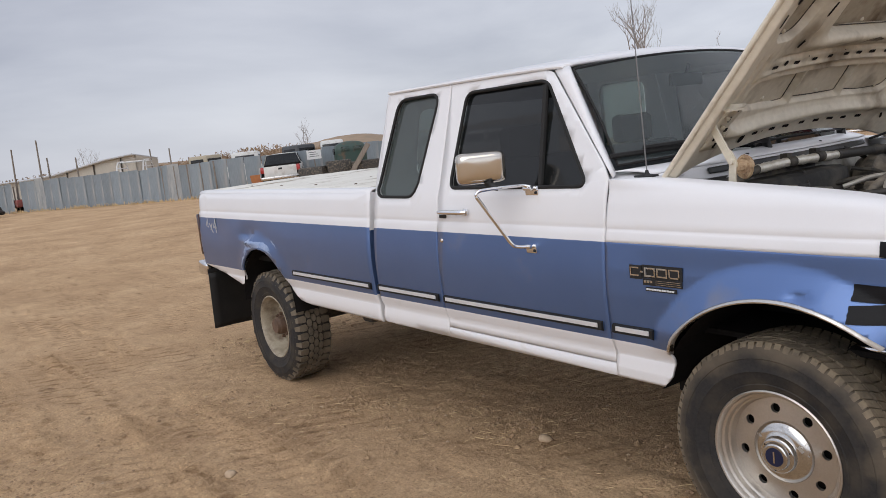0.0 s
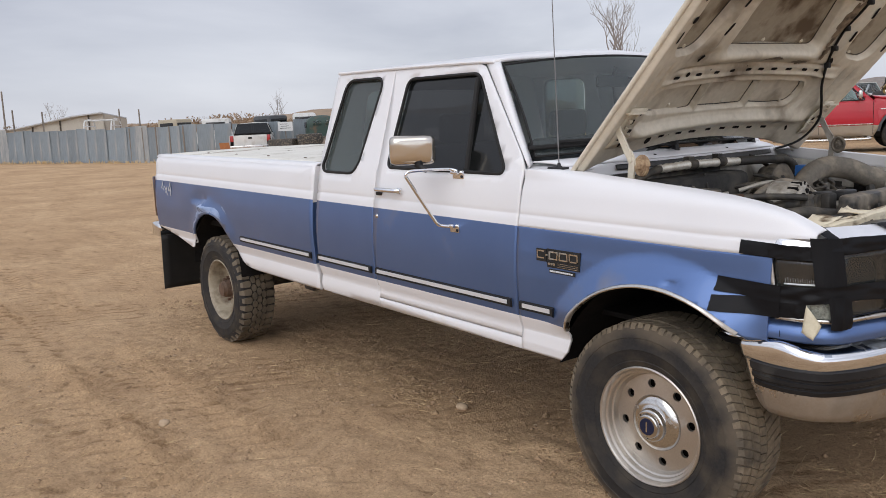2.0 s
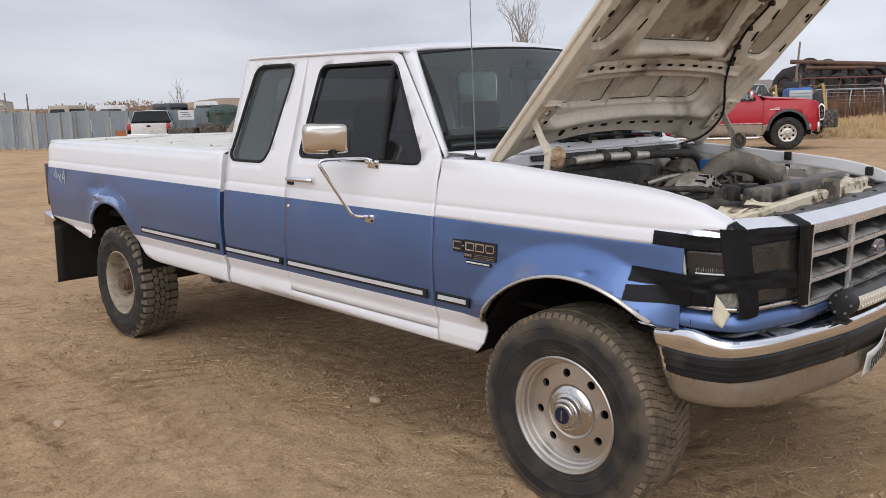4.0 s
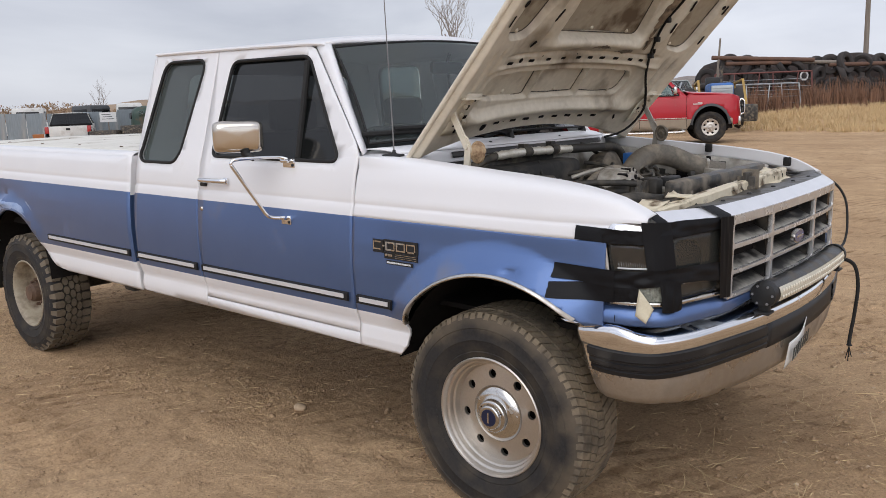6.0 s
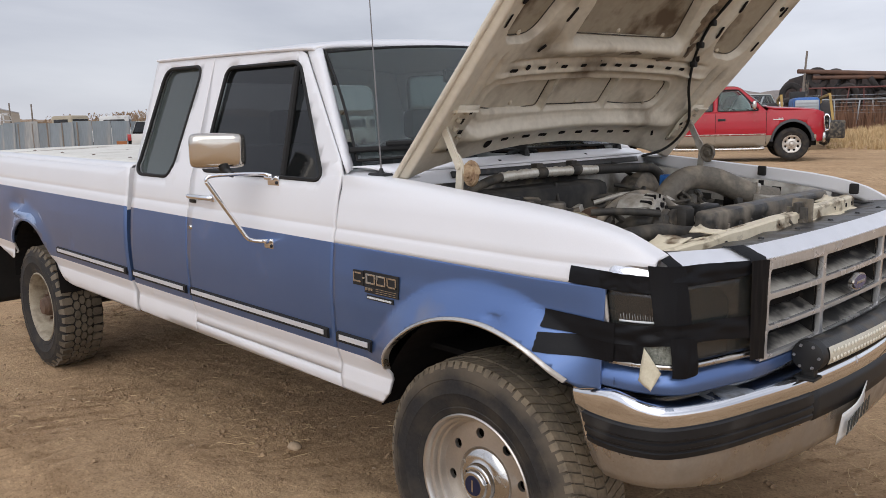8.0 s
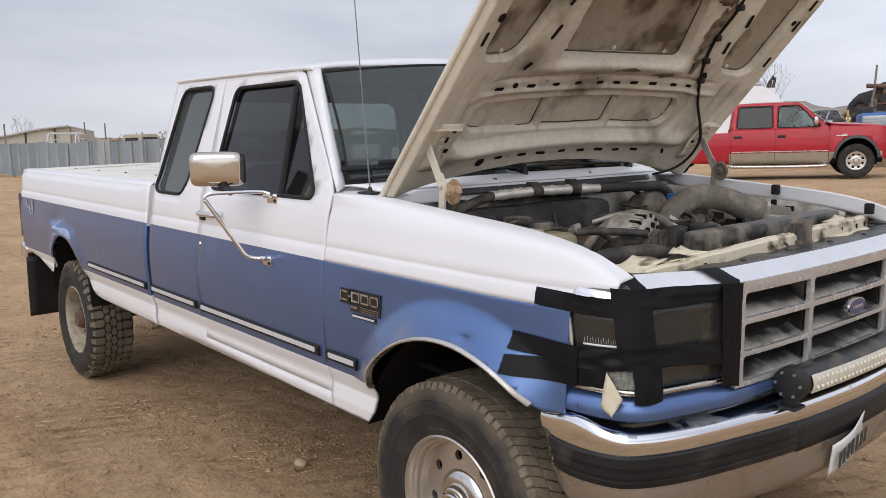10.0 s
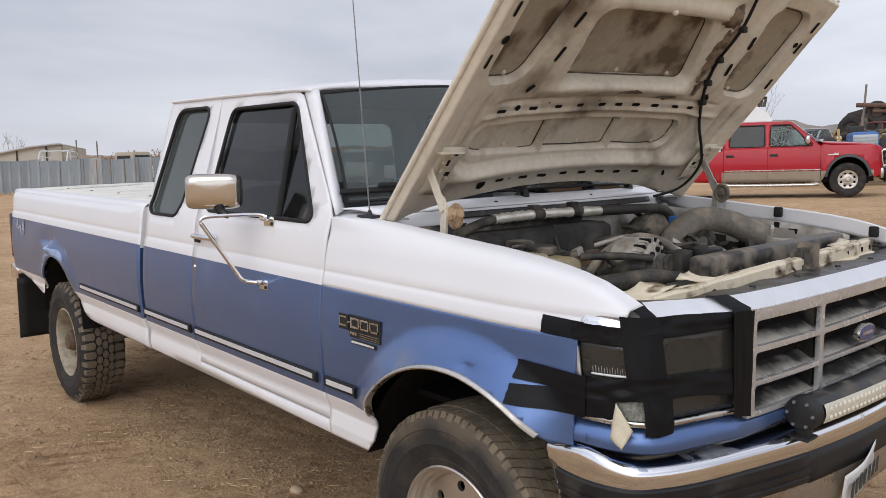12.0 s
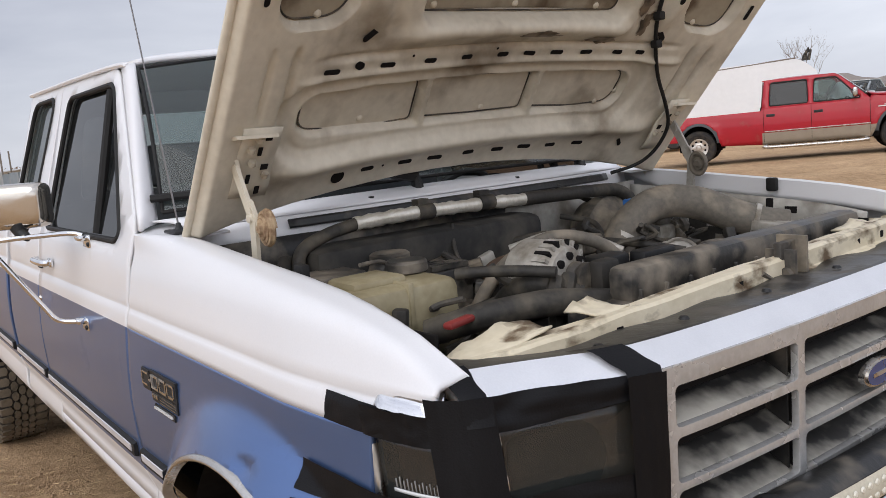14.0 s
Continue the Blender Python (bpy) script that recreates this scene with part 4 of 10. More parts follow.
        add_tube(wiper, [a + Vector((0.01, 0, -0.025)), a + Vector((0.004, 0, 0.014)), bend_at, b], [0.022, 0.020, 0.012, 0.008], 8)
        arm = part("wiper_arm", wiper, BLACK, truck, "black windscreen wiper")
        wiper = bmesh.new()
        pts = [screen(u0 + (u1 - u0) * k / 10, 0.085 + 0.03 * k / 10, 0.018) for k in range(11)]
        add_tube(wiper, pts, 0.011, 6)
        add_tube(wiper, [p + Vector((0.012, 0, 0.018)) for p in pts[2:9]], 0.009, 6)
        part("wiper_blade", wiper, RUBBER, arm)
    # floor, dashboard, seats and mirror inside
    bm = bmesh.new()
    add_box(bm, (-2.33, -0.88, 0.60), (-0.50, 0.88, 0.66))
    part("cab_floor", bm, CAVITYBLACK, truck, smooth=False)
    bm = bmesh.new()
    add_box(bm, (-0.86, -0.84, 0.98), (-0.62, 0.84, 1.315), 0, None, 0.05)
    add_box(bm, (-0.68, -0.84, 0.66), (-0.60, 0.84, 1.30))
    part("dashboard", bm, BLACK, truck)
    for y in (-0.43, 0.43):
        bm = bmesh.new()
        add_box(bm, (-1.62, y - 0.36, 0.86), (-1.10, y + 0.36, 1.02), 0, None, 0.05)
        add_box(bm, (-1.66, y - 0.34, 0.98), (-1.52, y + 0.34, 1.42), 0, Matrix.Translation((-1.6, y, 1.0)) @ Matrix.Rotation(radians(-10), 4, "Y") @ Matrix.Translation((1.6, -y, -1.0)), 0.05)
        add_box(bm, (-1.72, y - 0.14, 1.42), (-1.63, y + 0.14, 1.58), 0, None, 0.03)
        part("front_seat", bm, SEAT, truck, "grey cloth seat with headrest")
    bm = bmesh.new()
    add_box(bm, (-2.28, -0.72, 0.85), (-1.98, 0.72, 1.25), 0, None, 0.05)
    part("rear_bench", bm, SEAT, truck)
    bm = bmesh.new()
    add_box(bm, (-0.98, -0.12, 1.69), (-0.955, 0.12, 1.75), 0, None, 0.01)
    add_tube(bm, [(-0.945, 0, 1.79), (-0.965, 0, 1.74)], 0.008, 8)
    part("rear_view_mirror", bm, BLACK, truck)
    bm = bmesh.new()
    ring = [(-1.02 + 0.06 * math.sin(2 * math.pi * k / 24), 0.43 + 0.19 * math.cos(2 * math.pi * k / 24), 1.20 + 0.18 * math.sin(2 * math.pi * k / 24)) for k in range(26)]
    add_tube(bm, ring, 0.014, 8, 0, False)
    add_tube(bm, [(-1.02, 0.26, 1.20), (-1.02, 0.60, 1.20)], 0.012, 6)
    add_tube(bm, [(-1.02, 0.43, 1.20), (-0.80, 0.43, 1.12)], 0.025, 8)
    part("steering_wheel", bm, BLACK, truck)
    # cowl corners between the fenders and the pillars
    for s in (-1, 1):
        bm = bmesh.new()
        add_grid(bm, 10, 8, lambda u, v: Vector((-0.72 + 0.285 * u, s * (0.765 + 0.150 * v), 1.353 + 0.008 * (1 - u) * (1 - v) - 0.012 * u - 0.008 * v * v)), 0, flip=s < 0)
        part("cowl_corner", bm, WHITE, cw, solid=0.006)
    # aerial
    bm = bmesh.new()
    add_box(bm, (-0.585, -0.882, 1.341), (-0.50, -0.832, 1.351), 1, None, 0.005)
    add_lathe(bm, [(0.0, 0.020), (0.006, 0.018), (0.009, 0.006), (0.016, 0.0)], 12, Matrix.Translation((-0.538, -0.857, 1.350)) @ Matrix.Rotation(radians(-90), 4, "X"), 1)
    add_tube(bm, [(-0.538, -0.857, 1.36), (-0.505, -0.922, 2.02), (-0.489, -0.954, 2.35)], [0.0026, 0.0019, 0.0014], 6, 0)
    part("radio_aerial", bm, [DULLSTEEL, BLACK], truck, "thin whip aerial on a black base")


build_cab()


COVER = mat("weathered_white_cover", (0.72, 0.70, 0.64), (0.62, 0.595, 0.53), 0.55, scale=3, fine=60, bump=0.1, dirt=(0.26, 0.21, 0.15), dirt_at=0.64, dirt_soft=0.07, dirt_scale=4, stretch=(5, 0.6, 1))


def build_bed():
    # floor, front wall, tailgate, the corrugated cover panels lying across the top
    bm = bmesh.new()
    add_box(bm, (-5.10, -0.88, 0.78), (-2.42, 0.88, 0.82))
    part("bed_floor", bm, CAVITYBLACK, truck, smooth=False)
    bm = bmesh.new()
    add_box(bm, (-2.44, -0.86, 0.80), (-2.415, 0.86, 1.305))
    part("bed_front_wall", bm, WHITE, truck, smooth=False)
    bm = bmesh.new()
    add_box(bm, (-5.12, -0.79, 0.76), (-5.075, 0.79, 1.30), 0, None, 0.012)
    part("tailgate", bm, WHITE, truck)
    # rear bumper
    bm = bmesh.new()
    add_box(bm, (-5.36, -0.97, 0.60), (-5.17, 0.97, 0.72), 0, None, 0.02)
    part("rear_bumper", bm, CHROME, truck, "chrome rear step bumper")
    # folding cover panels over the bed
    edges = [-5.10, -4.56, -4.02, -3.48, -2.94, -2.45]
    for a, b in zip(edges, edges[1:]):
        bm = bmesh.new()

        def top(u, v, a=a, b=b):
            x = a + 0.008 + (b - a - 0.016) * u
            rib = 0.008 * max(0.0, math.cos(u * math.pi * 6)) ** 4
            return Vector((x, -0.845 + 1.69 * v, 1.308 + rib + 0.012 * (1 - (2 * v - 1) ** 2)))

        add_grid(bm, 36, 12, top)
        cover = part("bed_cover_panel", bm, COVER, truck, "weathered cream ribbed cover panel over the bed", solid=0.02)
        for y in (-0.7, -0.25, 0.25, 0.7):
            bm = bmesh.new()
            add_lathe(bm, [(0.0, 0.006), (0.009, 0.004), (0.011, 0.0)], 10, Matrix.Translation((b - 0.05, y, 1.322)) @ Matrix.Rotation(radians(-90), 4, "X"))
            part("rivet", bm, RUST, cover)


build_bed()


def build_underside():
    bm = bmesh.new()
    for s in (-1, 1):
        add_box(bm, (-5.1, s * 0.47 - 0.04, 0.50), (-0.3, s * 0.47 + 0.04, 0.64))
        add_box(bm, (-0.3, s * 0.47 - 0.04, 0.60), (0.50, s * 0.47 + 0.04, 0.70))
    for x in (-4.9, -3.2, -2.0, -0.7):
        add_box(bm, (x - 0.04, -0.45, 0.52), (x + 0.04, 0.45, 0.60))
    part("chassis", bm, DARKIRON, truck, smooth=False)
    bm = bmesh.new()
    add_tube(bm, [(-3.937, -0.72, 0.335), (-3.937, 0.72, 0.335)], 0.05, 12)
    add_tube(bm, [(-3.937, -0.12, 0.335), (-3.937, 0.0, 0.335), (-3.937, 0.12, 0.335)], [0.08, 0.15, 0.08], 14)
    part("rear_axle", bm, DARKIRON, truck)
    bm = bmesh.new()
    add_tube(bm, [(0, -0.72, 0.40), (0, 0.72, 0.40)], 0.045, 12)
    add_tube(bm, [(0, 0.1, 0.40), (0, 0.22, 0.40), (0, 0.34, 0.40)], [0.08, 0.14, 0.08], 14)
    part("front_axle", bm, DARKIRON, truck)
    bm = bmesh.new()
    add_tube(bm, [(-3.9, 0.0, 0.36), (-1.6, 0.05, 0.55)], 0.045, 12)
    part("drive_shaft", bm, DARKIRON, truck)
    bm = bmesh.new()
    add_box(bm, (-2.2, -0.40, 0.45), (-0.9, 0.40, 0.62), 0, None, 0.05)
    part("gearbox", bm, DARKIRON, truck)
    for s in (-1, 1):
        bm = bmesh.new()
        for k in range(3):
            add_tube(bm, curve_pts([(-4.6, s * 0.52, 0.50 - 0.01 * k), (-3.94, s * 0.52, 0.41 - 0.012 * k), (-3.25, s * 0.52, 0.50 - 0.01 * k)], 8), 0.022, 6)
        part("leaf_spring", bm, RUST, truck)
    bm = bmesh.new()
    add_tube(bm, curve_pts([(-3.2, -0.62, 0.52), (-2.9, -0.70, 0.50), (-2.6, -0.66, 0.52), (-1.6, -0.55, 0.50)], 6), 0.04, 10)
    add_box(bm, (-2.98, -0.78, 0.44), (-2.86, -0.66, 0.54), 0, None, 0.02)
    part("exhaust_pipe", bm, DARKIRON, truck)
    bm = bmesh.new()
    add_box(bm, (-0.50, -0.80, 0.48), (-0.36, -0.74, 0.56), 0, None, 0.01)
    add_box(bm, (-2.38, -0.86, 0.56), (-0.70, 0.86, 0.62))
    part("floor_pan", bm, CAVITYBLACK, truck, smooth=False)


build_underside()


# ---- wheels ----
def tyre_mesh(R=0.405):
    bm = bmesh.new()
    prof = [(0.215, 0.105), (0.222, 0.118), (0.240, 0.126), (0.252, 0.131), (0.255, 0.129), (0.285, 0.140), (0.297, 0.142), (0.300, 0.144), (0.304, 0.142), (0.330, 0.143), (0.342, 0.141), (0.345, 0.143), (0.349, 0.140), (0.360, 0.138), (R - 0.030, 0.131), (R - 0.018, 0.120), (R - 0.012, 0.104)]
    full = prof + [(R - 0.010, 0.06), (R - 0.009, 0.0), (R - 0.010, -0.06)] + [(r, -a) for r, a in reversed(prof)]
    add_lathe(bm, full, 96, None, 0)
    return bm


def tread_mesh(R=0.405, lugs=78, deep=0.012):
    """Blocks of an all-terrain tread, in staggered rows, with shoulder lugs running down the wall."""
    bm = bmesh.new()
    rows = [(-0.118, -0.068, 0.0), (-0.064, -0.024, 0.5), (-0.020, 0.020, 0.15), (0.024, 0.064, 0.6), (0.068, 0.118, 0.3)]
    step = 2 * math.pi / lugs
    for a0, a1, off in rows:
        for k in range(lugs):
            w = 0.42 if lugs > 60 else 0.36
            c = (k + off + 0.10 * math.sin(k * 12.9 + a0 * 99)) * step
            skew = (0.30 if a0 + a1 > 0.01 else -0.30 if a0 + a1 < -0.01 else 0.1) * step
            vs = []
            for rr in (R - deep, R - (0.002 if abs(a0 + a1) < 0.15 else 0.006) - 0.0015 * (k % 2)):
                for aa, sk in ((a0, -skew), (a1, skew)):
                    for e in (-w, w):
                        t = c + e * step + sk
                        vs.append(bm.verts.new((rr * math.cos(t), -aa, rr * math.sin(t))))
            for q in ((4, 5, 7, 6), (0, 1, 5, 4), (2, 6, 7, 3), (0, 4, 6, 2), (1, 3, 7, 5)):
                bm.faces.new([vs[i] for i in q])
            if abs(a0 + a1) > 0.15:
                sg = 1 if a1 > 0 else -1
                us = []
                for rr, aa in ((R - 0.009, 0.115), (R - 0.030 if k % 2 else R - 0.042, 0.1275 if k % 2 else 0.1315)):
                    for e in (-w, w):
                        t = c + 0.85 * e * step + skew * sg
                        us.append(bm.verts.new((rr * math.cos(t), -sg * (aa + 0.0032), rr * math.sin(t))))
                inner = [bm.verts.new(v.co + Vector((0, sg * 0.016, 0))) for v in us]
                bm.faces.new([us[i] for i in (0, 1, 3, 2)])
                for i, j in ((0, 1), (1, 3), (3, 2), (2, 0)):
                    bm.faces.new((us[i], us[j], inner[j], inner[i]))
    bmesh.ops.recalc_face_normals(bm, faces=bm.faces)
    return bm


def block_tread(R, lugs=42, deep=0.016):
    """Six-sided blocks in three rows and long rounded shoulder blocks."""
    bm = bmesh.new()
    step = 2 * math.pi / lugs

    def block(outline, r1):
        top = [bm.verts.new((r1 * math.cos(t), a, r1 * math.sin(t))) for t, a in outline]
        low = [bm.verts.new(((R - deep) * math.cos(t), a, (R - deep) * math.sin(t))) for t, a in outline]
        bm.faces.new(top)
        for k in range(len(top)):
            bm.faces.new((top[k], low[k], low[(k + 1) % len(top)], top[(k + 1) % len(top)]))

    for k in range(lugs):
        for mid, off in ((-0.0365, 0.0), (0.0, 0.5), (0.0365, 0.04)):
            c = (k + off) * step
            block([(c - 0.44 * step, mid - 0.006), (c - 0.22 * step, mid - 0.0168), (c + 0.20 * step, mid - 0.0162), (c + 0.43 * step, mid - 0.005), (c + 0.42 * step, mid + 0.008), (c + 0.18 * step, mid + 0.0168), (c - 0.22 * step, mid + 0.0160), (c - 0.43 * step, mid + 0.006)], R)
        for sg, off in ((-1, 0.55), (1, 0.05)):
            c = (k + off) * step
            out = 0.116 + 0.004 * (k % 2)
            block([(c + e * step, sg * a) for e, a in ((-0.40, 0.066), (-0.15, 0.057), (0.18, 0.057), (0.40, 0.068), (0.37, 0.100), (0.30, out), (-0.30, out), (-0.38, 0.100))], R - 0.004)
            us = [bm.verts.new((rr * math.cos(c + e * step), sg * a, rr * math.sin(c + e * step))) for rr, a, e in ((R - 0.005, out - 0.004, -0.33), (R - 0.005, out - 0.004, 0.33), (R - 0.040 - 0.012 * (k % 2), 0.139, 0.26), (R - 0.040 - 0.012 * (k % 2), 0.139, -0.26))]
            inner = [bm.verts.new(v.co - Vector((0, sg * 0.022, 0))) for v in us]
            bm.faces.new(us)
            for i in range(4):
                bm.faces.new((us[i], us[(i + 1) % 4], inner[(i + 1) % 4], inner[i]))
    bmesh.ops.recalc_face_normals(bm, faces=bm.faces)
    return bm


def squash(bm, flat):
    for v in bm.verts:
        if v.co.z < -flat:
            over = -flat - v.co.z
            v.co.z = -flat + 0.1 * -over
            v.co.y *= 1 + over * 2.2
    return bm


def rim_face(r_out, r_in, along, holes, hole_r, hole_at, tall=1.3, turn=22.5):
    """A dished disc with a ring of oval holes; along(r) is its depth."""
    ring = lambda r, n: [(r * math.cos(2 * math.pi * k / n), r * math.sin(2 * math.pi * k / n)) for k in range(n)]
    hs = [ring(r_in, 32)]
    for h in range(holes):
        t0 = 2 * math.pi * h / holes + radians(turn)
        c, s = math.cos(t0), math.sin(t0)
        hs.append([((hole_at + hole_r * math.cos(a)) * c - tall * hole_r * math.sin(a) * s, (hole_at + hole_r * math.cos(a)) * s + tall * hole_r * math.sin(a) * c)
                   for a in (2 * math.pi * k / 18 for k in range(18))])
    bm = sheet(ring(r_out, 56), hs, 0.03)
    for v in bm.verts:
        v.co.y = -along(math.hypot(v.co.x, v.co.z))
    for fa in bm.faces:
        fa.normal_update()
        if fa.normal.y > 0:
            fa.normal_flip()
    return bm


CAPCHROME = mat("scratched_cap_chrome", (0.60, 0.585, 0.56), (0.50, 0.485, 0.46), 0.17, metal=1.0, scale=8, fine=150, dirt=(0.30, 0.26, 0.21), dirt_at=0.72, dirt_soft=0.12, dirt_scale=16)
NAVY = mat("dark_navy_enamel", (0.008, 0.014, 0.045), (0.007, 0.011, 0.036), 0.3, scale=20, fine=120)


def front_wheel(hub, s):
    w = part("front_wheel", squash(tyre_mesh(), 0.390), MUDTYRE, truck, "dusty all-terrain tyre on a polished eight-hole wheel")
    w.matrix_local = Matrix.Translation(hub) @ (Matrix() if s < 0 else Matrix.Rotation(math.pi, 4, "Z"))
    part("tread", squash(tread_mesh(0.405, 78, 0.010), 0.394), TREAD_TAN, w, "dusty tread blocks", smooth=False)
    bm = bmesh.new()
    add_lathe(bm, [(0.222, 0.10), (0.231, 0.117), (0.231, 0.125), (0.227, 0.1285), (0.222, 0.127), (0.217, 0.119), (0.2145, 0.108), (0.206, 0.104), (0.204, 0.099), (0.2025, 0.086), (0.196, 0.083), (0.1935, 0.078), (0.1915, 0.066), (0.1885, 0.060)], 72)
    part("rim", bm, ALLOY, w, "polished alloy rim")
    face = knots([(0.09, 0.068), (0.125, 0.066), (0.165, 0.062), (0.1895, 0.060)])
    part("wheel_disc", rim_face(0.1895, 0.095, face, 8, 0.0165, 0.152, 1.05, 10), ALLOY, w, "alloy disc with eight round holes", solid=0.014, smooth=False)
    bm = bmesh.new()
    add_lathe(bm, [(0.21, 0.02), (0.05, 0.02), (0.0, 0.02)], 32)
    part("brake_drum", bm, CAVITYBLACK, w)
    bm = bmesh.new()
    add_lathe(bm, [(0.110, 0.056), (0.110, 0.066), (0.108, 0.072), (0.103, 0.077), (0.094, 0.083), (0.086, 0.087), (0.078, 0.089), (0.067, 0.091), (0.064, 0.093), (0.062, 0.106), (0.060, 0.110), (0.056, 0.112), (0.049, 0.113), (0.047, 0.116), (0.046, 0.122), (0.043, 0.125), (0.038, 0.126), (0.0, 0.126)], 56)
    cap = part("hub_cap", bm, CAPCHROME, w, "stepped chrome hub cap")
    bm = bmesh.new()
    add_lathe(bm, [(0.033, 0.126), (0.032, 0.128), (0.0, 0.1285)], 28)
    add_box(bm, (-0.003, -0.130, -0.020), (0.003, -0.128, 0.020), 1)
    part("hub_badge", bm, [NAVY, CHROME_DUSTY], cap, "round dark blue badge")
    for k in range(3):
        t = 2 * math.pi * k / 3 + 0.4
        bm = bmesh.new()
        add_lathe(bm, [(0.0, 0.1135), (0.003, 0.1135), (0.0032, 0.110)], 8, Matrix.Translation((0.0525 * math.cos(t), 0, 0.0525 * math.sin(t))))
        part("cap_hole", bm, CAVITYBLACK, cap)
    return w


def rear_wheel(hub, s):
    w = part("rear_wheel", squash(tyre_mesh(0.405), 0.392), TYRE, truck, "dusty all-terrain tyre on a dull eight-hole wheel")
    w.matrix_local = Matrix.Translation(hub) @ (Matrix() if s < 0 else Matrix.Rotation(math.pi, 4, "Z"))
    part("tread", squash(block_tread(0.408), 0.394), TREAD, w, "dusty tread blocks", smooth=False)
    bm = bmesh.new()
    add_lathe(bm, [(0.222, 0.10), (0.231, 0.117), (0.230, 0.125), (0.224, 0.127), (0.217, 0.120), (0.211, 0.09), (0.207, 0.05), (0.198, 0.010), (0.188, -0.005)], 64)
    part("rim", bm, STEELWHEEL, w, "dusty cream rim")
    face = knots([(0.07, 0.02), (0.11, 0.015), (0.15, 0.0), (0.190, -0.005)])
    part("wheel_disc", rim_face(0.1895, 0.066, face, 8, 0.013, 0.152, 1.4), STEELWHEEL, w, solid=0.012)
    bm = bmesh.new()
    add_lathe(bm, [(0.078, 0.01), (0.076, 0.05), (0.068, 0.056), (0.062, 0.095), (0.054, 0.102), (0.05, 0.118), (0.0, 0.122)], 32)
    hubp = part("axle_hub", bm, RUST, w, "rusty protruding axle hub")
    for k in range(8):
        t = 2 * math.pi * k / 8
        bm = bmesh.new()
        add_lathe(bm, [(0.0, 0.075), (0.010, 0.074), (0.012, 0.05)], 6, Matrix.Translation((0.085 * math.cos(t), 0, 0.085 * math.sin(t))))
        part("wheel_nut", bm, RUST, hubp, smooth=False)
    return w


for s in (-1, 1):
    front_wheel((0.008, s * 0.845, 0.398), s)
    rear_wheel((-3.937 - 0.0, s * 0.845, 0.398 - 3.937 * RAKE), s)


# ---- front end ----
def mirrored(half):
    return [(x, -y) for x, y in half] + [(x, y) for x, y in half[::-1][1:]]


FACE = curve_pts([(x, y, 0) for x, y in mirrored([(0.40, 0.965), (0.50, 0.95), (0.58, 0.932), (0.635, 0.905), (0.668, 0.86), (0.70, 0.75), (0.735, 0.60), (0.751, 0.40), (0.758, 0.2), (0.760, 0.0)])], 12)
BUMP = curve_pts([(x, y, 0) for x, y in mirrored([(0.374, 0.955), (0.45, 0.972), (0.53, 0.978), (0.60, 0.965), (0.66, 0.925), (0.72, 0.80), (0.765, 0.62), (0.805, 0.42), (0.828, 0.2), (0.835, 0.0)])], 12)


def on_line(line, u, off=0.0):
    """A point of a plan line at the index u, moved outward by off."""
    u = min(max(u, 0.0), len(line) - 1.001)
    k = int(u)
    a, b = line[k], line[k + 1]
    t = (b - a).normalized()
    return a.lerp(b, u - k) + Vector((t.y, -t.x, 0)) * off


def index_of(line, y=None, x=None, s=-1):
    """The index at which a plan line reaches y, or x on the side s."""
    if y is not None:
        return float(np.interp(y, [p.y for p in line][8:-8], range(8, len(line) - 8)))
    half = [k for k, p in enumerate(line) if p.y * s >= 0]
    half = half if s < 0 else half[::-1]
    return float(np.interp(x, [line[k].x for k in half], half))


def lean_back(y, z):
    """How far the lamps' corner leans back above the valance."""
    return 0.16 * max(0.0, z - 0.92) * ss(0.60, 0.86, abs(y))


def face_strip(bm, u0, u1, z0, z1, off=0.0, nu=20, nz=4, mi=0, line=None, lean=0.0, wave=0.0, seed=0.0):
    """A strip of the front's skin between two heights, which may be numbers or (start, end) pairs."""
    za = z0 if isinstance(z0, tuple) else (z0, z0)
    zb = z1 if isinstance(z1, tuple) else (z1, z1)
    line = line or FACE

    def f(u, v):
        p = on_line(line, u0 + (u1 - u0) * u, off + lean * v + wave * noise.noise((u * 7 + seed, v * 2.5, seed)))
        lo, hi = za[0] + (za[1] - za[0]) * u, zb[0] + (zb[1] - zb[0]) * u
        z = lo + (hi - lo) * v
        return Vector((p.x - (lean_back(p.y, z) if line is FACE else 0), p.y, z))

    add_grid(bm, nu, nz, f, mi)


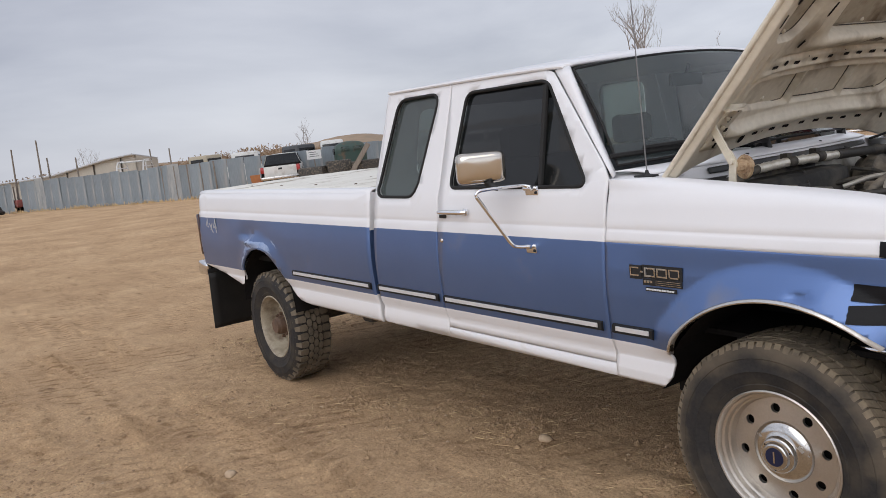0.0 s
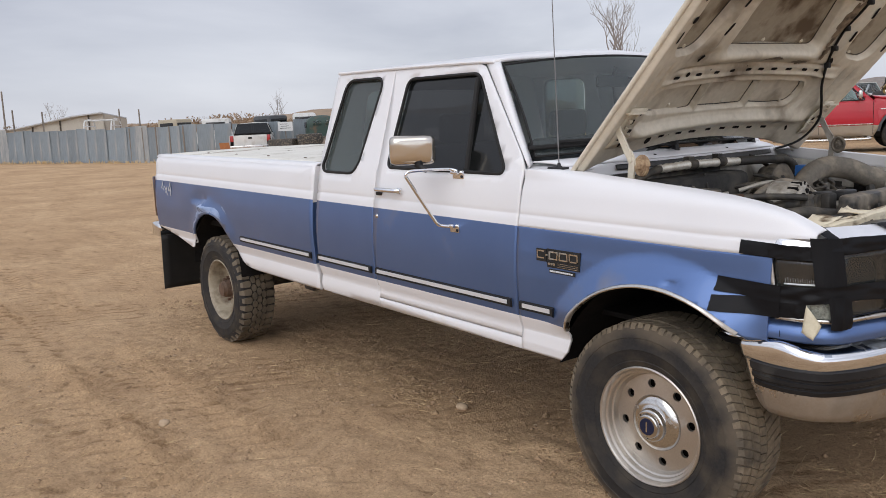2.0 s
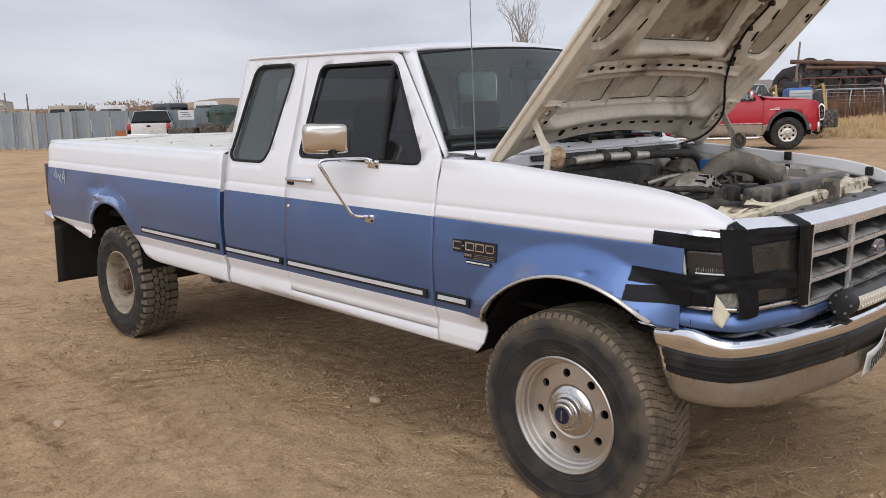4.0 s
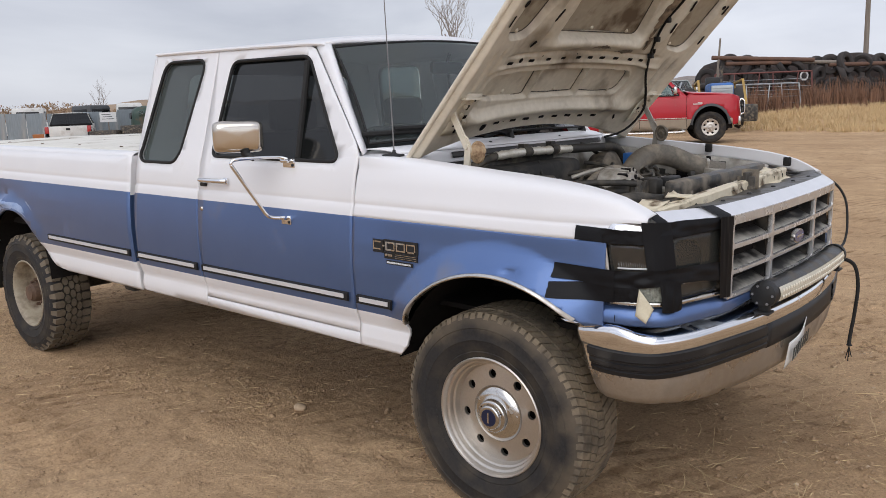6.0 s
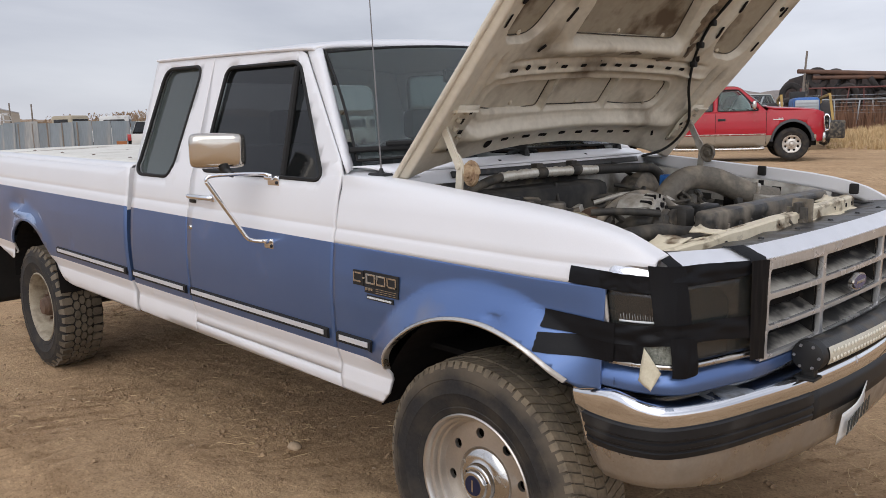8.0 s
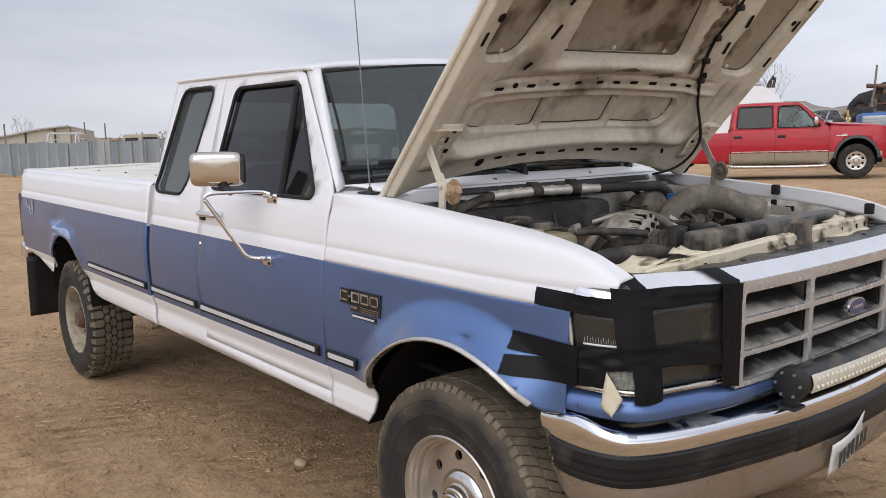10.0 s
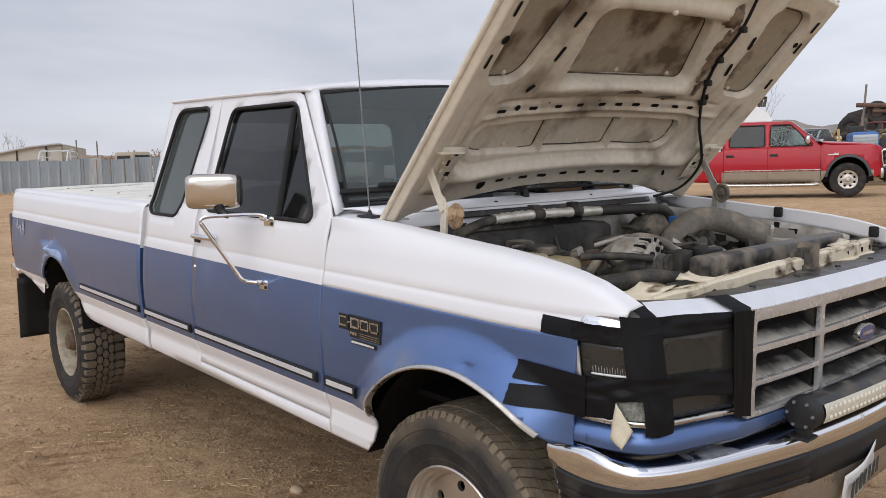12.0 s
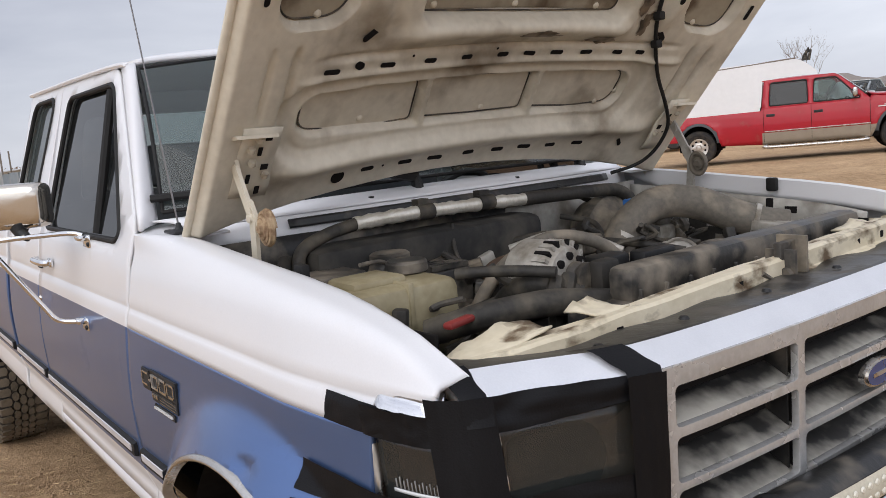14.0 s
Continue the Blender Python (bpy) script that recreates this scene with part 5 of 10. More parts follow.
def build_front():
    L = len(FACE) - 1
    # blue valance under lamps and grille
    bm = bmesh.new()

    def val(u, v):
        k = round(v * 7)
        p = on_line(FACE, L * u, [-0.04, 0.004, 0.012, 0.014, 0.008, -0.003, -0.012, -0.03][k])
        t = abs(2 * u - 1)
        low = 0.836 + 0.004 * ss(0.80, 1.0, t) + 0.012 * ss(0.35, 0.2, t)
        crease = 0.003 * math.exp(-((abs(p.y) - 0.70) / 0.012) ** 2) if p.y < 0 else 0.0
        drop = 0.014 * ss(0.66, 0.61, abs(p.y))
        return Vector((p.x - crease, p.y, [low + 0.004, low, low + 0.006, low + 0.020, 0.880 - 0.3 * drop, 0.891 - 0.8 * drop, 0.898 - drop, 0.900 - drop][k]))

    add_grid(bm, 110, 7, val)
    part("front_valance", bm, BLUE, truck, "blue valance below the grille and lamps", solid=0.006)
    for s in (-1, 1):
        bm = bmesh.new()
        face_strip(bm, index_of(FACE, x=0.5125, s=s) - 0.12, index_of(FACE, x=0.5125, s=s) + 0.12, 0.850, 0.872, 0.0185, 1, 2)
        part("valance_seam", bm, CAVITYBLACK, truck)
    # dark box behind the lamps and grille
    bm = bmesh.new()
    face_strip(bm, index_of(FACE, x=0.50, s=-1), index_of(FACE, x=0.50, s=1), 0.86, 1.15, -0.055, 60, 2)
    part("grille_backing", bm, CAVITYBLACK, truck)
    for s in (-1, 1):
        def yi(y):
            return index_of(FACE, y=s * y)

        def order(a, b):
            return (a, b) if a < b else (b, a)

        # corner lamp: brown lens with ribs over a bright reflector edge
        u0, u1 = order(index_of(FACE, x=0.506, s=s), index_of(FACE, x=0.640, s=s))
        bm = bmesh.new()
        face_strip(bm, u0, u1, 0.918, 1.108, -0.002, 16, 8)
        corner = part("corner_lamp", bm, LAMPGLASS, truck, "smoked corner lamp", solid=0.003)
        bm = bmesh.new()
        face_strip(bm, u0, u1, 0.918, 1.108, -0.040, 16, 8)
        part("reflector", bm, AMBER, corner, "dull brown reflector")
        for k in range(18):
            q = u0 + (u1 - u0) * (0.16 + 0.80 * k / 17)
            bm = bmesh.new()
            face_strip(bm, q - 0.10, q + 0.10, 1.022, 1.038 + 0.004 * (k % 2), -0.0005, 1, 2)
            part("lens_rib", bm, RIBGREY, corner, solid=0.002)
        bm = bmesh.new()
        face_strip(bm, u0 + (u1 - u0) * 0.13, u1 - 0.2, (1.019, 1.021), (1.024, 1.027), 0.0005, 10, 1)
        part("lens_edge", bm, WHITEPLATE, corner, "bright lens edge", solid=0.002)
        bm = bmesh.new()
        v0, v1 = order(index_of(FACE, x=0.479, s=s), index_of(FACE, x=0.502, s=s))
        face_strip(bm, v0, v1, 0.912, 1.103, 0.005, 3, 6)
        part("lamp_bezel", bm, CHROME_DUSTY, corner, "dull bright upright bezel", solid=0.01)
        # clear lower lens, crazed
        bm = bmesh.new()
        d0, d1 = order(index_of(FACE, x=0.578, s=s), index_of(FACE, x=0.650, s=s))
        face_strip(bm, d0, d1, 0.919, 0.972, 0.003, 12, 6, 0, None, 0.0, 0.004, 5.0)
        part("lower_lens", bm, CRAZED, corner, "crazed clear lens")
        # bright cap over the corner lamp
        bm = bmesh.new()
        c0, c1 = order(index_of(FACE, x=0.500, s=s), index_of(FACE, x=0.640, s=s))

        def cap(u, v, c0=c0, c1=c1):
            w = u if s < 0 else 1 - u
            k = math.sin(min(1.0, w * 4.5 + 0.02) * 1.57)
            p = on_line(FACE, c0 + (c1 - c0) * u, 0.012 * math.cos(v * 1.57) * k - 0.020 * (1 - math.cos(v * 1.57)))
            z = 1.118 + (0.012 + 0.044 * k) * math.sin(v * 1.57)
            return Vector((p.x - lean_back(p.y, z) - 0.004, p.y, z))

        add_grid(bm, 24, 8, cap)
        part("lamp_cap", bm, CHROME, truck, "bright chrome cap over the corner lamp", solid=0.006)
        # headlamp: smoked lens over a faceted bowl
        h0, h1 = order(yi(0.860), yi(0.612))
        bm = bmesh.new()
        face_strip(bm, h0, h1, 0.919, 1.130, -0.004, 16, 8)
        lamp = part("headlamp", bm, LAMPGLASS, truck, "headlamp with a smoked lens behind black tape", solid=0.003)
        bm = bmesh.new()

        def bowl(u, v, h0=h0, h1=h1):
            d = 0.070 * (1 - (2 * u - 1) ** 2) * (1 - (2 * v - 1) ** 2) + 0.018
            p = on_line(FACE, h0 + (h1 - h0) * u, -d)
            z = 0.919 + 0.211 * v
            return Vector((p.x - lean_back(p.y, z), p.y, z))

        add_grid(bm, 6, 4, bowl)
        part("reflector", bm, BOWL, lamp, "dull faceted reflector bowl", smooth=False)
        bm = bmesh.new()
        b0, b1 = order(index_of(FACE, x=0.495, s=s), yi(0.63))
        face_strip(bm, b0, b1, 0.905, 0.9175, 0.009, 40, 2)
        part("lamp_bezel", bm, CHROME_DUSTY, lamp, "dull bright lower bezel", solid=0.010)
        bm = bmesh.new()
        face_strip(bm, *order(yi(0.87), yi(0.60)), 1.130, 1.160, 0.002, 16, 2)
        part("lamp_top", bm, BLACK, lamp, solid=0.02)
        for k in range(5):
            bm = bmesh.new()
            q = order(yi(0.815 - 0.019 * k), yi(0.805 - 0.019 * k))
            face_strip(bm, *q, 0.967, 0.974, 0.002, 2, 1)
            part("reflector_tooth", bm, CHROME_DUSTY, lamp)
    # grille: flat bright frame with round-cornered openings, dusty sloping shelves behind
    rows = ((0.895, 0.9625), (0.9755, 1.0495), (1.0655, 1.1325))
    cols = ((-0.579, -0.264), (-0.244, 0.244), (0.264, 0.579))
    bm = sheet([(-0.608, 0.882), (0.608, 0.882), (0.608, 1.164), (-0.608, 1.164)], [rounded([(ya, za), (yb, za), (yb, zb), (ya, zb)], 0.012, 4) for ya, yb in cols for za, zb in rows], 0.035)
    for v in bm.verts:
        t, z = v.co.x, v.co.z
        p = on_line(FACE, index_of(FACE, y=t), 0.010)
        v.co = Vector((p.x, p.y, z))
    bmesh.ops.recalc_face_normals(bm, faces=bm.faces)
    if sum(fa.normal.x for fa in bm.faces) < 0:
        bmesh.ops.reverse_faces(bm, faces=bm.faces)
    grille = part("grille", bm, GRILLE, truck, "dusty chrome egg-crate grille", solid=0.014, bevel=0.0045)
    for ya, yb in cols:
        a, b = index_of(FACE, y=ya - 0.008), index_of(FACE, y=yb + 0.008)
        for z0, z1 in rows:
            bm = bmesh.new()
            face_strip(bm, a, b, z0 - 0.005, z0 + 0.026, 0.000, 24, 6, 0, None, -0.060, 0.0012, z0)
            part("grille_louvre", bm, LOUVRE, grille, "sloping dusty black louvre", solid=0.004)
            for q in (a + 0.3, b - 0.3):
                bm = bmesh.new()
                add_grid(bm, 1, 1, lambda u, v, q=q: on_line(FACE, q, -0.012 - 0.07 * u) + Vector((0, 0, z0 - 0.01 + (z1 - z0 + 0.02) * v)))
                part("grille_cheek", bm, BLACKDUST, grille, smooth=False, solid=0.003)
    # bright header over the grille and lamps, black panel behind it
    bm = bmesh.new()

    def header(u, v):
        w = v * 5
        t = -0.872 + 1.744 * u
        p = on_line(FACE, index_of(FACE, y=t), 0.0)
        hi = 1.166
        off, z = [(0.006, hi - 0.022), (0.008, hi - 0.006), (0.002, hi), (-0.020, hi + 0.015), (-0.044, hi + 0.029), (-0.050, hi + 0.018)][round(w)]
        return Vector((p.x + off - lean_back(t, z), p.y, z))

    add_grid(bm, 60, 5, header)
    part("grille_header", bm, HEADER, truck, "wide bright header strip over the grille", solid=0.004)
    bm = bmesh.new()

    def shelf(u, v):
        t = -0.86 + 1.72 * u
        p = on_line(FACE, index_of(FACE, y=t), 0.0)
        x0 = p.x - 0.046 - lean_back(p.y, 1.19)
        return Vector((x0 + (0.555 - 0.10 * ss(0.6, 0.86, abs(t)) - x0) * v, p.y * (1 - 0.03 * v), 1.190 - 0.016 * v + 0.004 * math.sin(40 * u) * v))

    add_grid(bm, 40, 5, shelf)
    part("radiator_cover", bm, BLACKDUST, truck, "dusty black plastic panel behind the grille", solid=0.006)
    for y in (-0.62, -0.4, -0.14, 0.13, 0.38, 0.6):
        bm = bmesh.new()
        add_lathe(bm, [(0.0, 0.006), (0.007, 0.005), (0.010, 0.0)], 10, Matrix.Translation((0.635, y, 1.184)) @ Matrix.Rotation(radians(-90), 4, "X"))
        part("cover_screw", bm, BLACK, truck)
    # oval badge
    bm = bmesh.new()
    for r, off, mi in ((1.0, 0.020, 1), (0.86, 0.0235, 0)):
        ring = [bm.verts.new((0.762 + off, 0.062 * r * math.cos(2 * math.pi * k / 40), 1.016 + 0.0265 * r * math.sin(2 * math.pi * k / 40))) for k in range(40)]
        back = [bm.verts.new(v.co - Vector((0.012, 0, 0))) for v in ring]
        bm.faces.new(ring).material_index = mi
        for k in range(40):
            bm.faces.new((ring[k], back[k], back[(k + 1) % 40], ring[(k + 1) % 40])).material_index = 1
    add_box(bm, (0.7855, -0.034, 1.012), (0.787, 0.034, 1.020), 1)
    part("oval_badge", bm, [BADGEBLUE, CHROME_DUSTY], grille, "blue oval badge with a pale rim")
    # front bumper: broad flat top, rolled edge, ribbed strips, turned-in foot
    nb = len(BUMP) - 1
    prof = [(-0.014, 0.8080), (-0.008, 0.8055), (-0.004, 0.801), (-0.001, 0.794), (0.0, 0.785), (0.001, 0.768), (-0.004, 0.759), (-0.006, 0.754), (-0.006, 0.678), (-0.004, 0.671), (-0.007, 0.650), (-0.018, 0.618), (-0.030, 0.598), (-0.062, 0.588)]

    def lift(x, y):
        return 0.026 * math.exp(-((x - 0.51) / 0.085) ** 2) if abs(y) > 0.9 else 0.026 * math.exp(-((x - 0.51) / 0.085) ** 2) * ss(0.84, 0.9, abs(y))

    def slant(p, z):
        return Vector((p.x + 0.34 * (0.80 - z) * ss(0.50, 0.374, p.x), p.y, z))

    bm = bmesh.new()

    def bumper(u, v):
        k = round(v * (len(prof) + 1))
        p = on_line(BUMP, nb * u, 0.0)
        if k < 2:
            y = max(-0.90, min(0.90, p.y))
            x = min(on_line(FACE, index_of(FACE, y=y), 0.0).x - 0.09, p.x - 0.10)
            q = Vector((x, p.y * 0.97, 0)).lerp(p, 0.0 if k == 0 else 0.5)
            return slant(q, (0.822 if k == 0 else 0.815) + 0.6 * lift(p.x, p.y))
        off, z = prof[k - 2]
        q = on_line(BUMP, nb * u, off)
        return slant(q, z + lift(q.x, q.y) * ss(0.77, 0.80, z) - (0.010 + 0.024 * ss(0.96, 0.70, abs(p.y))) * ss(0.66, 0.60, z))

    add_grid(bm, 150, len(prof) + 1, bumper)
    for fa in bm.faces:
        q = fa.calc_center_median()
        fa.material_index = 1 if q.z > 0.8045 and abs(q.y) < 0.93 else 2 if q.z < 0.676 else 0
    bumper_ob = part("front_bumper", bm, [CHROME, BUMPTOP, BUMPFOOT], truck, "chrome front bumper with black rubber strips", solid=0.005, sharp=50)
    half = [k for k in range(len(BUMP)) if BUMP[k].y < 0]
    inner = min(half, key=lambda k: abs(BUMP[k].y + 0.395) + (1 if BUMP[k].x < 0.7 else 0)) / nb
    outer = min(half, key=lambda k: abs(BUMP[k].x - 0.405)) / nb
    for a, b in ((outer, inner), (1 - inner, 1 - outer)):
        bm = bmesh.new()

        def rub(u, v, a=a, b=b):
            off, z = [(-0.008, 0.757), (0.008, 0.753), (0.010, 0.729), (0.005, 0.726), (0.005, 0.719), (0.010, 0.716), (0.010, 0.704), (0.005, 0.701), (0.005, 0.695), (0.009, 0.692), (0.007, 0.678), (-0.006, 0.674)][round(v * 11)]
            p = on_line(BUMP, nb * (a + (b - a) * u), off)
            return slant(p, z)

        add_grid(bm, 60, 11, rub)
        part("bumper_strip", bm, STRIP, bumper_ob, "ribbed black rubber strip", sharp=30)
    bm = bmesh.new()
    face_strip(bm, nb * inner + 0.15, nb * (1 - inner) - 0.15, 0.672, 0.757, 0.004, 20, 3, 0, BUMP)
    part("plate_recess", bm, BLACK, bumper_ob, "black number plate holder", solid=0.01)
    # number plate hanging from one bolt, bent at its corner
    pm = Matrix.Translation((0.840, -0.115, 0.640)) @ Matrix.Rotation(radians(1), 4, "Z") @ Matrix.Rotation(radians(8), 4, "Y") @ Matrix.Rotation(radians(14), 4, "X")
    bm = bmesh.new()
    add_grid(bm, 12, 6, lambda u, v: pm @ Vector((0.010 * math.sin(u * 4) - 0.02 * max(0, 0.35 - u) * (1 - v), -0.125 + 0.215 * u, -0.050 - 0.020 * max(0, 0.2 - u) * 5 * (1 - v) + 0.10 * v)))
    plate = part("number_plate", bm, WHITEPLATE, bumper_ob, "bent white number plate", solid=0.002)
    for k, w in enumerate((0.02, 0.018, 0.02, 0.018, 0.02, 0.02, 0.018)):
        bm = bmesh.new()
        add_box(bm, (0.0125, -0.108 + 0.0265 * k, -0.034), (0.0135, -0.108 + 0.0265 * k + 0.85 * w, 0.020), 0, pm)
        part("plate_bar", bm, INK, plate, "dark bar")
    # light bar with end brackets on the bumper
    bm = bmesh.new()
    tube = [(-0.030, -0.034), (0.016, -0.036), (0.036, -0.022), (0.040, 0.0), (0.036, 0.022), (0.020, 0.034), (-0.006, 0.040), (-0.032, 0.030)]
    add_grid(bm, 24, 8, lambda u, v: Vector((0.806 + tube[round(v * 8) % 8][0] + 0.018 * (1 - (2 * u - 1) ** 2), -0.415 + 0.83 * u, 0.875 + tube[round(v * 8) % 8][1])))
    bar = part("light_bar", bm, BLACKDUST, truck, "long black light bar with a cloudy lens on the bumper")
    bm = bmesh.new()
    add_grid(bm, 24, 5, lambda u, v: Vector((0.806 + 0.018 * (1 - (2 * u - 1) ** 2) + 0.040 + 0.007 * math.sin(v * 3.14), -0.405 + 0.81 * u, 0.847 + 0.052 * v)))
    part("bar_lens", bm, LEDS, bar, "cloudy cream lens")
    for k in range(34):
        bm = bmesh.new()
        y = -0.38 + 0.76 * k / 33
        x = 0.806 + 0.018 * (1 - (y / 0.415) ** 2) + 0.047
        for z in (0.862, 0.885):
            add_lathe(bm, [(0.0065, 0.0), (0.005, 0.003), (0.0, 0.004)], 8, Matrix.Translation((x - 0.002, y, z)) @ Matrix.Rotation(radians(90), 4, "Z"))
        part("led_cup", bm, LEDCUP, bar)
    for s in (-1, 1):
        bm = bmesh.new()
        add_lathe(bm, [(0.0, 0.022), (0.030, 0.022), (0.044, 0.016), (0.047, 0.0), (0.047, -0.016), (0.0, -0.016)], 20, Matrix.Translation((0.806, s * 0.432, 0.874)) @ (Matrix() if s < 0 else Matrix.Rotation(math.pi, 4, "Z")))
        add_box(bm, (0.790, s * 0.432 - 0.014, 0.806), (0.828, s * 0.432 + 0.014, 0.86), 0, None, 0.006)
        add_box(bm, (0.775, s * 0.435 - 0.03, 0.806), (0.835, s * 0.435 + 0.03, 0.815), 0, None, 0.003)
        br = part("bar_bracket", bm, BLACK, bar, "black bolted end bracket")
        for k in range(6):
            bm = bmesh.new()
            t = 2 * math.pi * k / 6
            add_lathe(bm, [(0.0, 0.026), (0.0042, 0.0255), (0.005, 0.02)], 6, Matrix.Translation((0.806 + 0.034 * math.cos(t), s * 0.432, 0.874 + 0.034 * math.sin(t))) @ (Matrix() if s < 0 else Matrix.Rotation(math.pi, 4, "Z")))
            part("bolt", bm, DULLSTEEL, br, smooth=False)
    # loose cable: from the radiator panel over the corner, along the bar, and hanging down
    bm = bmesh.new()
    add_tube(bm, curve_pts([(0.42, 0.62, 1.20), (0.52, 0.74, 1.185), (0.66, 0.80, 1.16), (0.74, 0.80, 1.08), (0.775, 0.74, 0.96), (0.80, 0.60, 0.90), (0.815, 0.44, 0.90)], 8), 0.0055, 8)
    part("bar_cable", bm, RUBBER, bar, "loose black cable")
    bm = bmesh.new()
    add_tube(bm, curve_pts([(0.825, 0.43, 0.865), (0.875, 0.475, 0.83), (0.892, 0.495, 0.74), (0.888, 0.49, 0.62), (0.880, 0.472, 0.51), (0.881, 0.466, 0.47)], 8), [0.008] * 38 + [0.011, 0.012, 0.004], 8)
    for k in range(4):
        add_tube(bm, [(0.881, 0.466, 0.47), (0.881 + 0.012 * math.cos(k * 1.6), 0.466 + 0.012 * math.sin(k * 1.6), 0.425 - 0.006 * k)], 0.0022, 5)
    part("hanging_cable", bm, RUBBER, bar, "frayed black cable hanging from the bar")


build_front()


def build_tape():
    """Black cloth tape across the passenger headlamp."""
    F = lambda x: index_of(FACE, x=x, s=-1)
    Y = lambda y: index_of(FACE, y=y)
    seed = 0

    def strip(u0, u1, low, high, off, nu=30, wave=0.003):
        """low and high are heights at even steps along the strip."""
        nonlocal seed
        seed += 3.7
        fl, fh = (knots([(k / (len(q) - 1), z) for k, z in enumerate(q)]) for q in (low, high))
        bm = bmesh.new()

        def f(u, v):
            z = fl(u) + (fh(u) - fl(u)) * v + 0.0012 * noise.noise((u * 9, v * 3, seed + 4))
            p = on_line(FACE, u0 + (u1 - u0) * u, off + wave * noise.noise((u * 7 + seed, v * 2.5, seed)))
            return Vector((p.x - lean_back(p.y, z), p.y, z))

        add_grid(bm, nu, 8, f)
        part("tape_strip", bm, TAPE, truck, "black cloth tape")

    def flank(x0, x1, za, zb, off):
        nonlocal seed
        seed += 2.3
        bm = bmesh.new()

        def f(u, v):
            x = x0 + (x1 - x0) * u + 0.004 * noise.noise((v * 6, seed, 0)) * (1 - u)
            z = za[0] + (za[1] - za[0]) * u + (zb[0] - za[0] + (zb[1] - za[1] - zb[0] + za[0]) * u) * v
            return Vector((x, -(fender_y(min(x, 0.5), z) - 0.25 * max(0.0, x - 0.5) + off + 0.0015 * noise.noise((u * 6, v * 3, seed))), z))

        add_grid(bm, 16, 6, f)
        part("tape_strip", bm, TAPE, truck, "black cloth tape")

    flank(0.371, 0.510, (1.107, 1.101), (1.152, 1.146), 0.005)
    strip(F(0.495), F(0.628), (1.102, 1.100, 1.101), (1.147, 1.146, 1.144), 0.012, 20)
    flank(0.303, 0.512, (0.979, 0.962), (1.026, 1.016), 0.006)
    flank(0.301, 0.512, (0.915, 0.912), (0.965, 0.975), 0.005)
    strip(F(0.49), F(0.590), (0.912, 0.917, 0.921), (0.972, 0.97, 0.965), 0.014, 20)
    strip(F(0.49), Y(-0.605), (0.962, 0.964, 0.968, 0.974, 0.970, 0.953), (1.017, 1.016, 1.021, 1.022, 1.023, 1.020), 0.016, 60, 0.006)
    strip(F(0.617), Y(-0.848), (0.99, 0.99, 0.99), (1.172, 1.170, 1.168), 0.0145, 12)
    strip(F(0.641), Y(-0.846), (0.889, 0.886, 0.893), (0.99, 0.99, 0.985), 0.021, 12, 0.004)
    strip(F(0.636), Y(-0.606), (1.108, 1.113, 1.116, 1.118, 1.126, 1.134), (1.167, 1.168, 1.168, 1.168, 1.167, 1.167), 0.0105, 40, 0.005)
    strip(Y(-0.665), Y(-0.604), (0.897, 0.898, 0.892), (1.166, 1.167, 1.165), 0.019, 12)
    # ends folded back over the header
    for y0, y1, drift in ((-0.893, -0.858, 0.03), (-0.664, -0.606, -0.05)):
        bm = bmesh.new()

        def fold(u, v, y0=y0, y1=y1, drift=drift):
            y = y0 + (y1 - y0) * u
            p = on_line(FACE, index_of(FACE, y=y), 0.0)
            hi = 1.169
            i = v * 5
            off = float(np.interp(i, range(6), (0.019, 0.015, 0.007, -0.020, -0.046, -0.085)))
            z = float(np.interp(i, range(6), (hi - 0.04, hi - 0.010, hi + 0.002, hi + 0.018, hi + 0.031, hi + 0.024)))
            return Vector((p.x + off - lean_back(y, z), p.y + drift * max(0, v - 0.4) + 0.002 * math.sin(20 * v), z))

        add_grid(bm, 6, 15, fold)
        part("tape_strip", bm, TAPE, truck, "black cloth tape")
    # torn silvery edge of old tape
    bm = bmesh.new()
    q = Y(-0.846)
    face_strip(bm, q - 0.02, q + 0.25, (1.030, 1.030), (1.105, 1.112), 0.0035, 2, 12, 0, None, 0.0, 0.004, 9.0)
    part("tape_residue", bm, CHROME_DUSTY, truck, "silvery torn tape edge")
    # a paper tag hanging below the lamp
    bm = bmesh.new()
    top, right, low, left = Vector((0.588, -0.943, 0.962)), Vector((0.640, -0.945, 0.905)), Vector((0.628, -0.972, 0.862)), Vector((0.588, -0.966, 0.880))

    def tag(u, v):
        a, b = top.lerp(right, u), left.lerp(low, u)
        return a.lerp(b, v) + Vector((0.004, -0.006, 0)) * math.sin(3.14 * u) * math.sin(3.14 * v) + Vector((0.0, 0.004, 0)) * noise.noise((u * 3, v * 3, 1.0))

    add_grid(bm, 8, 8, tag)
    part("paper_tag", bm, PAPER, truck, "torn yellowed paper tag", solid=0.0012)


build_tape()


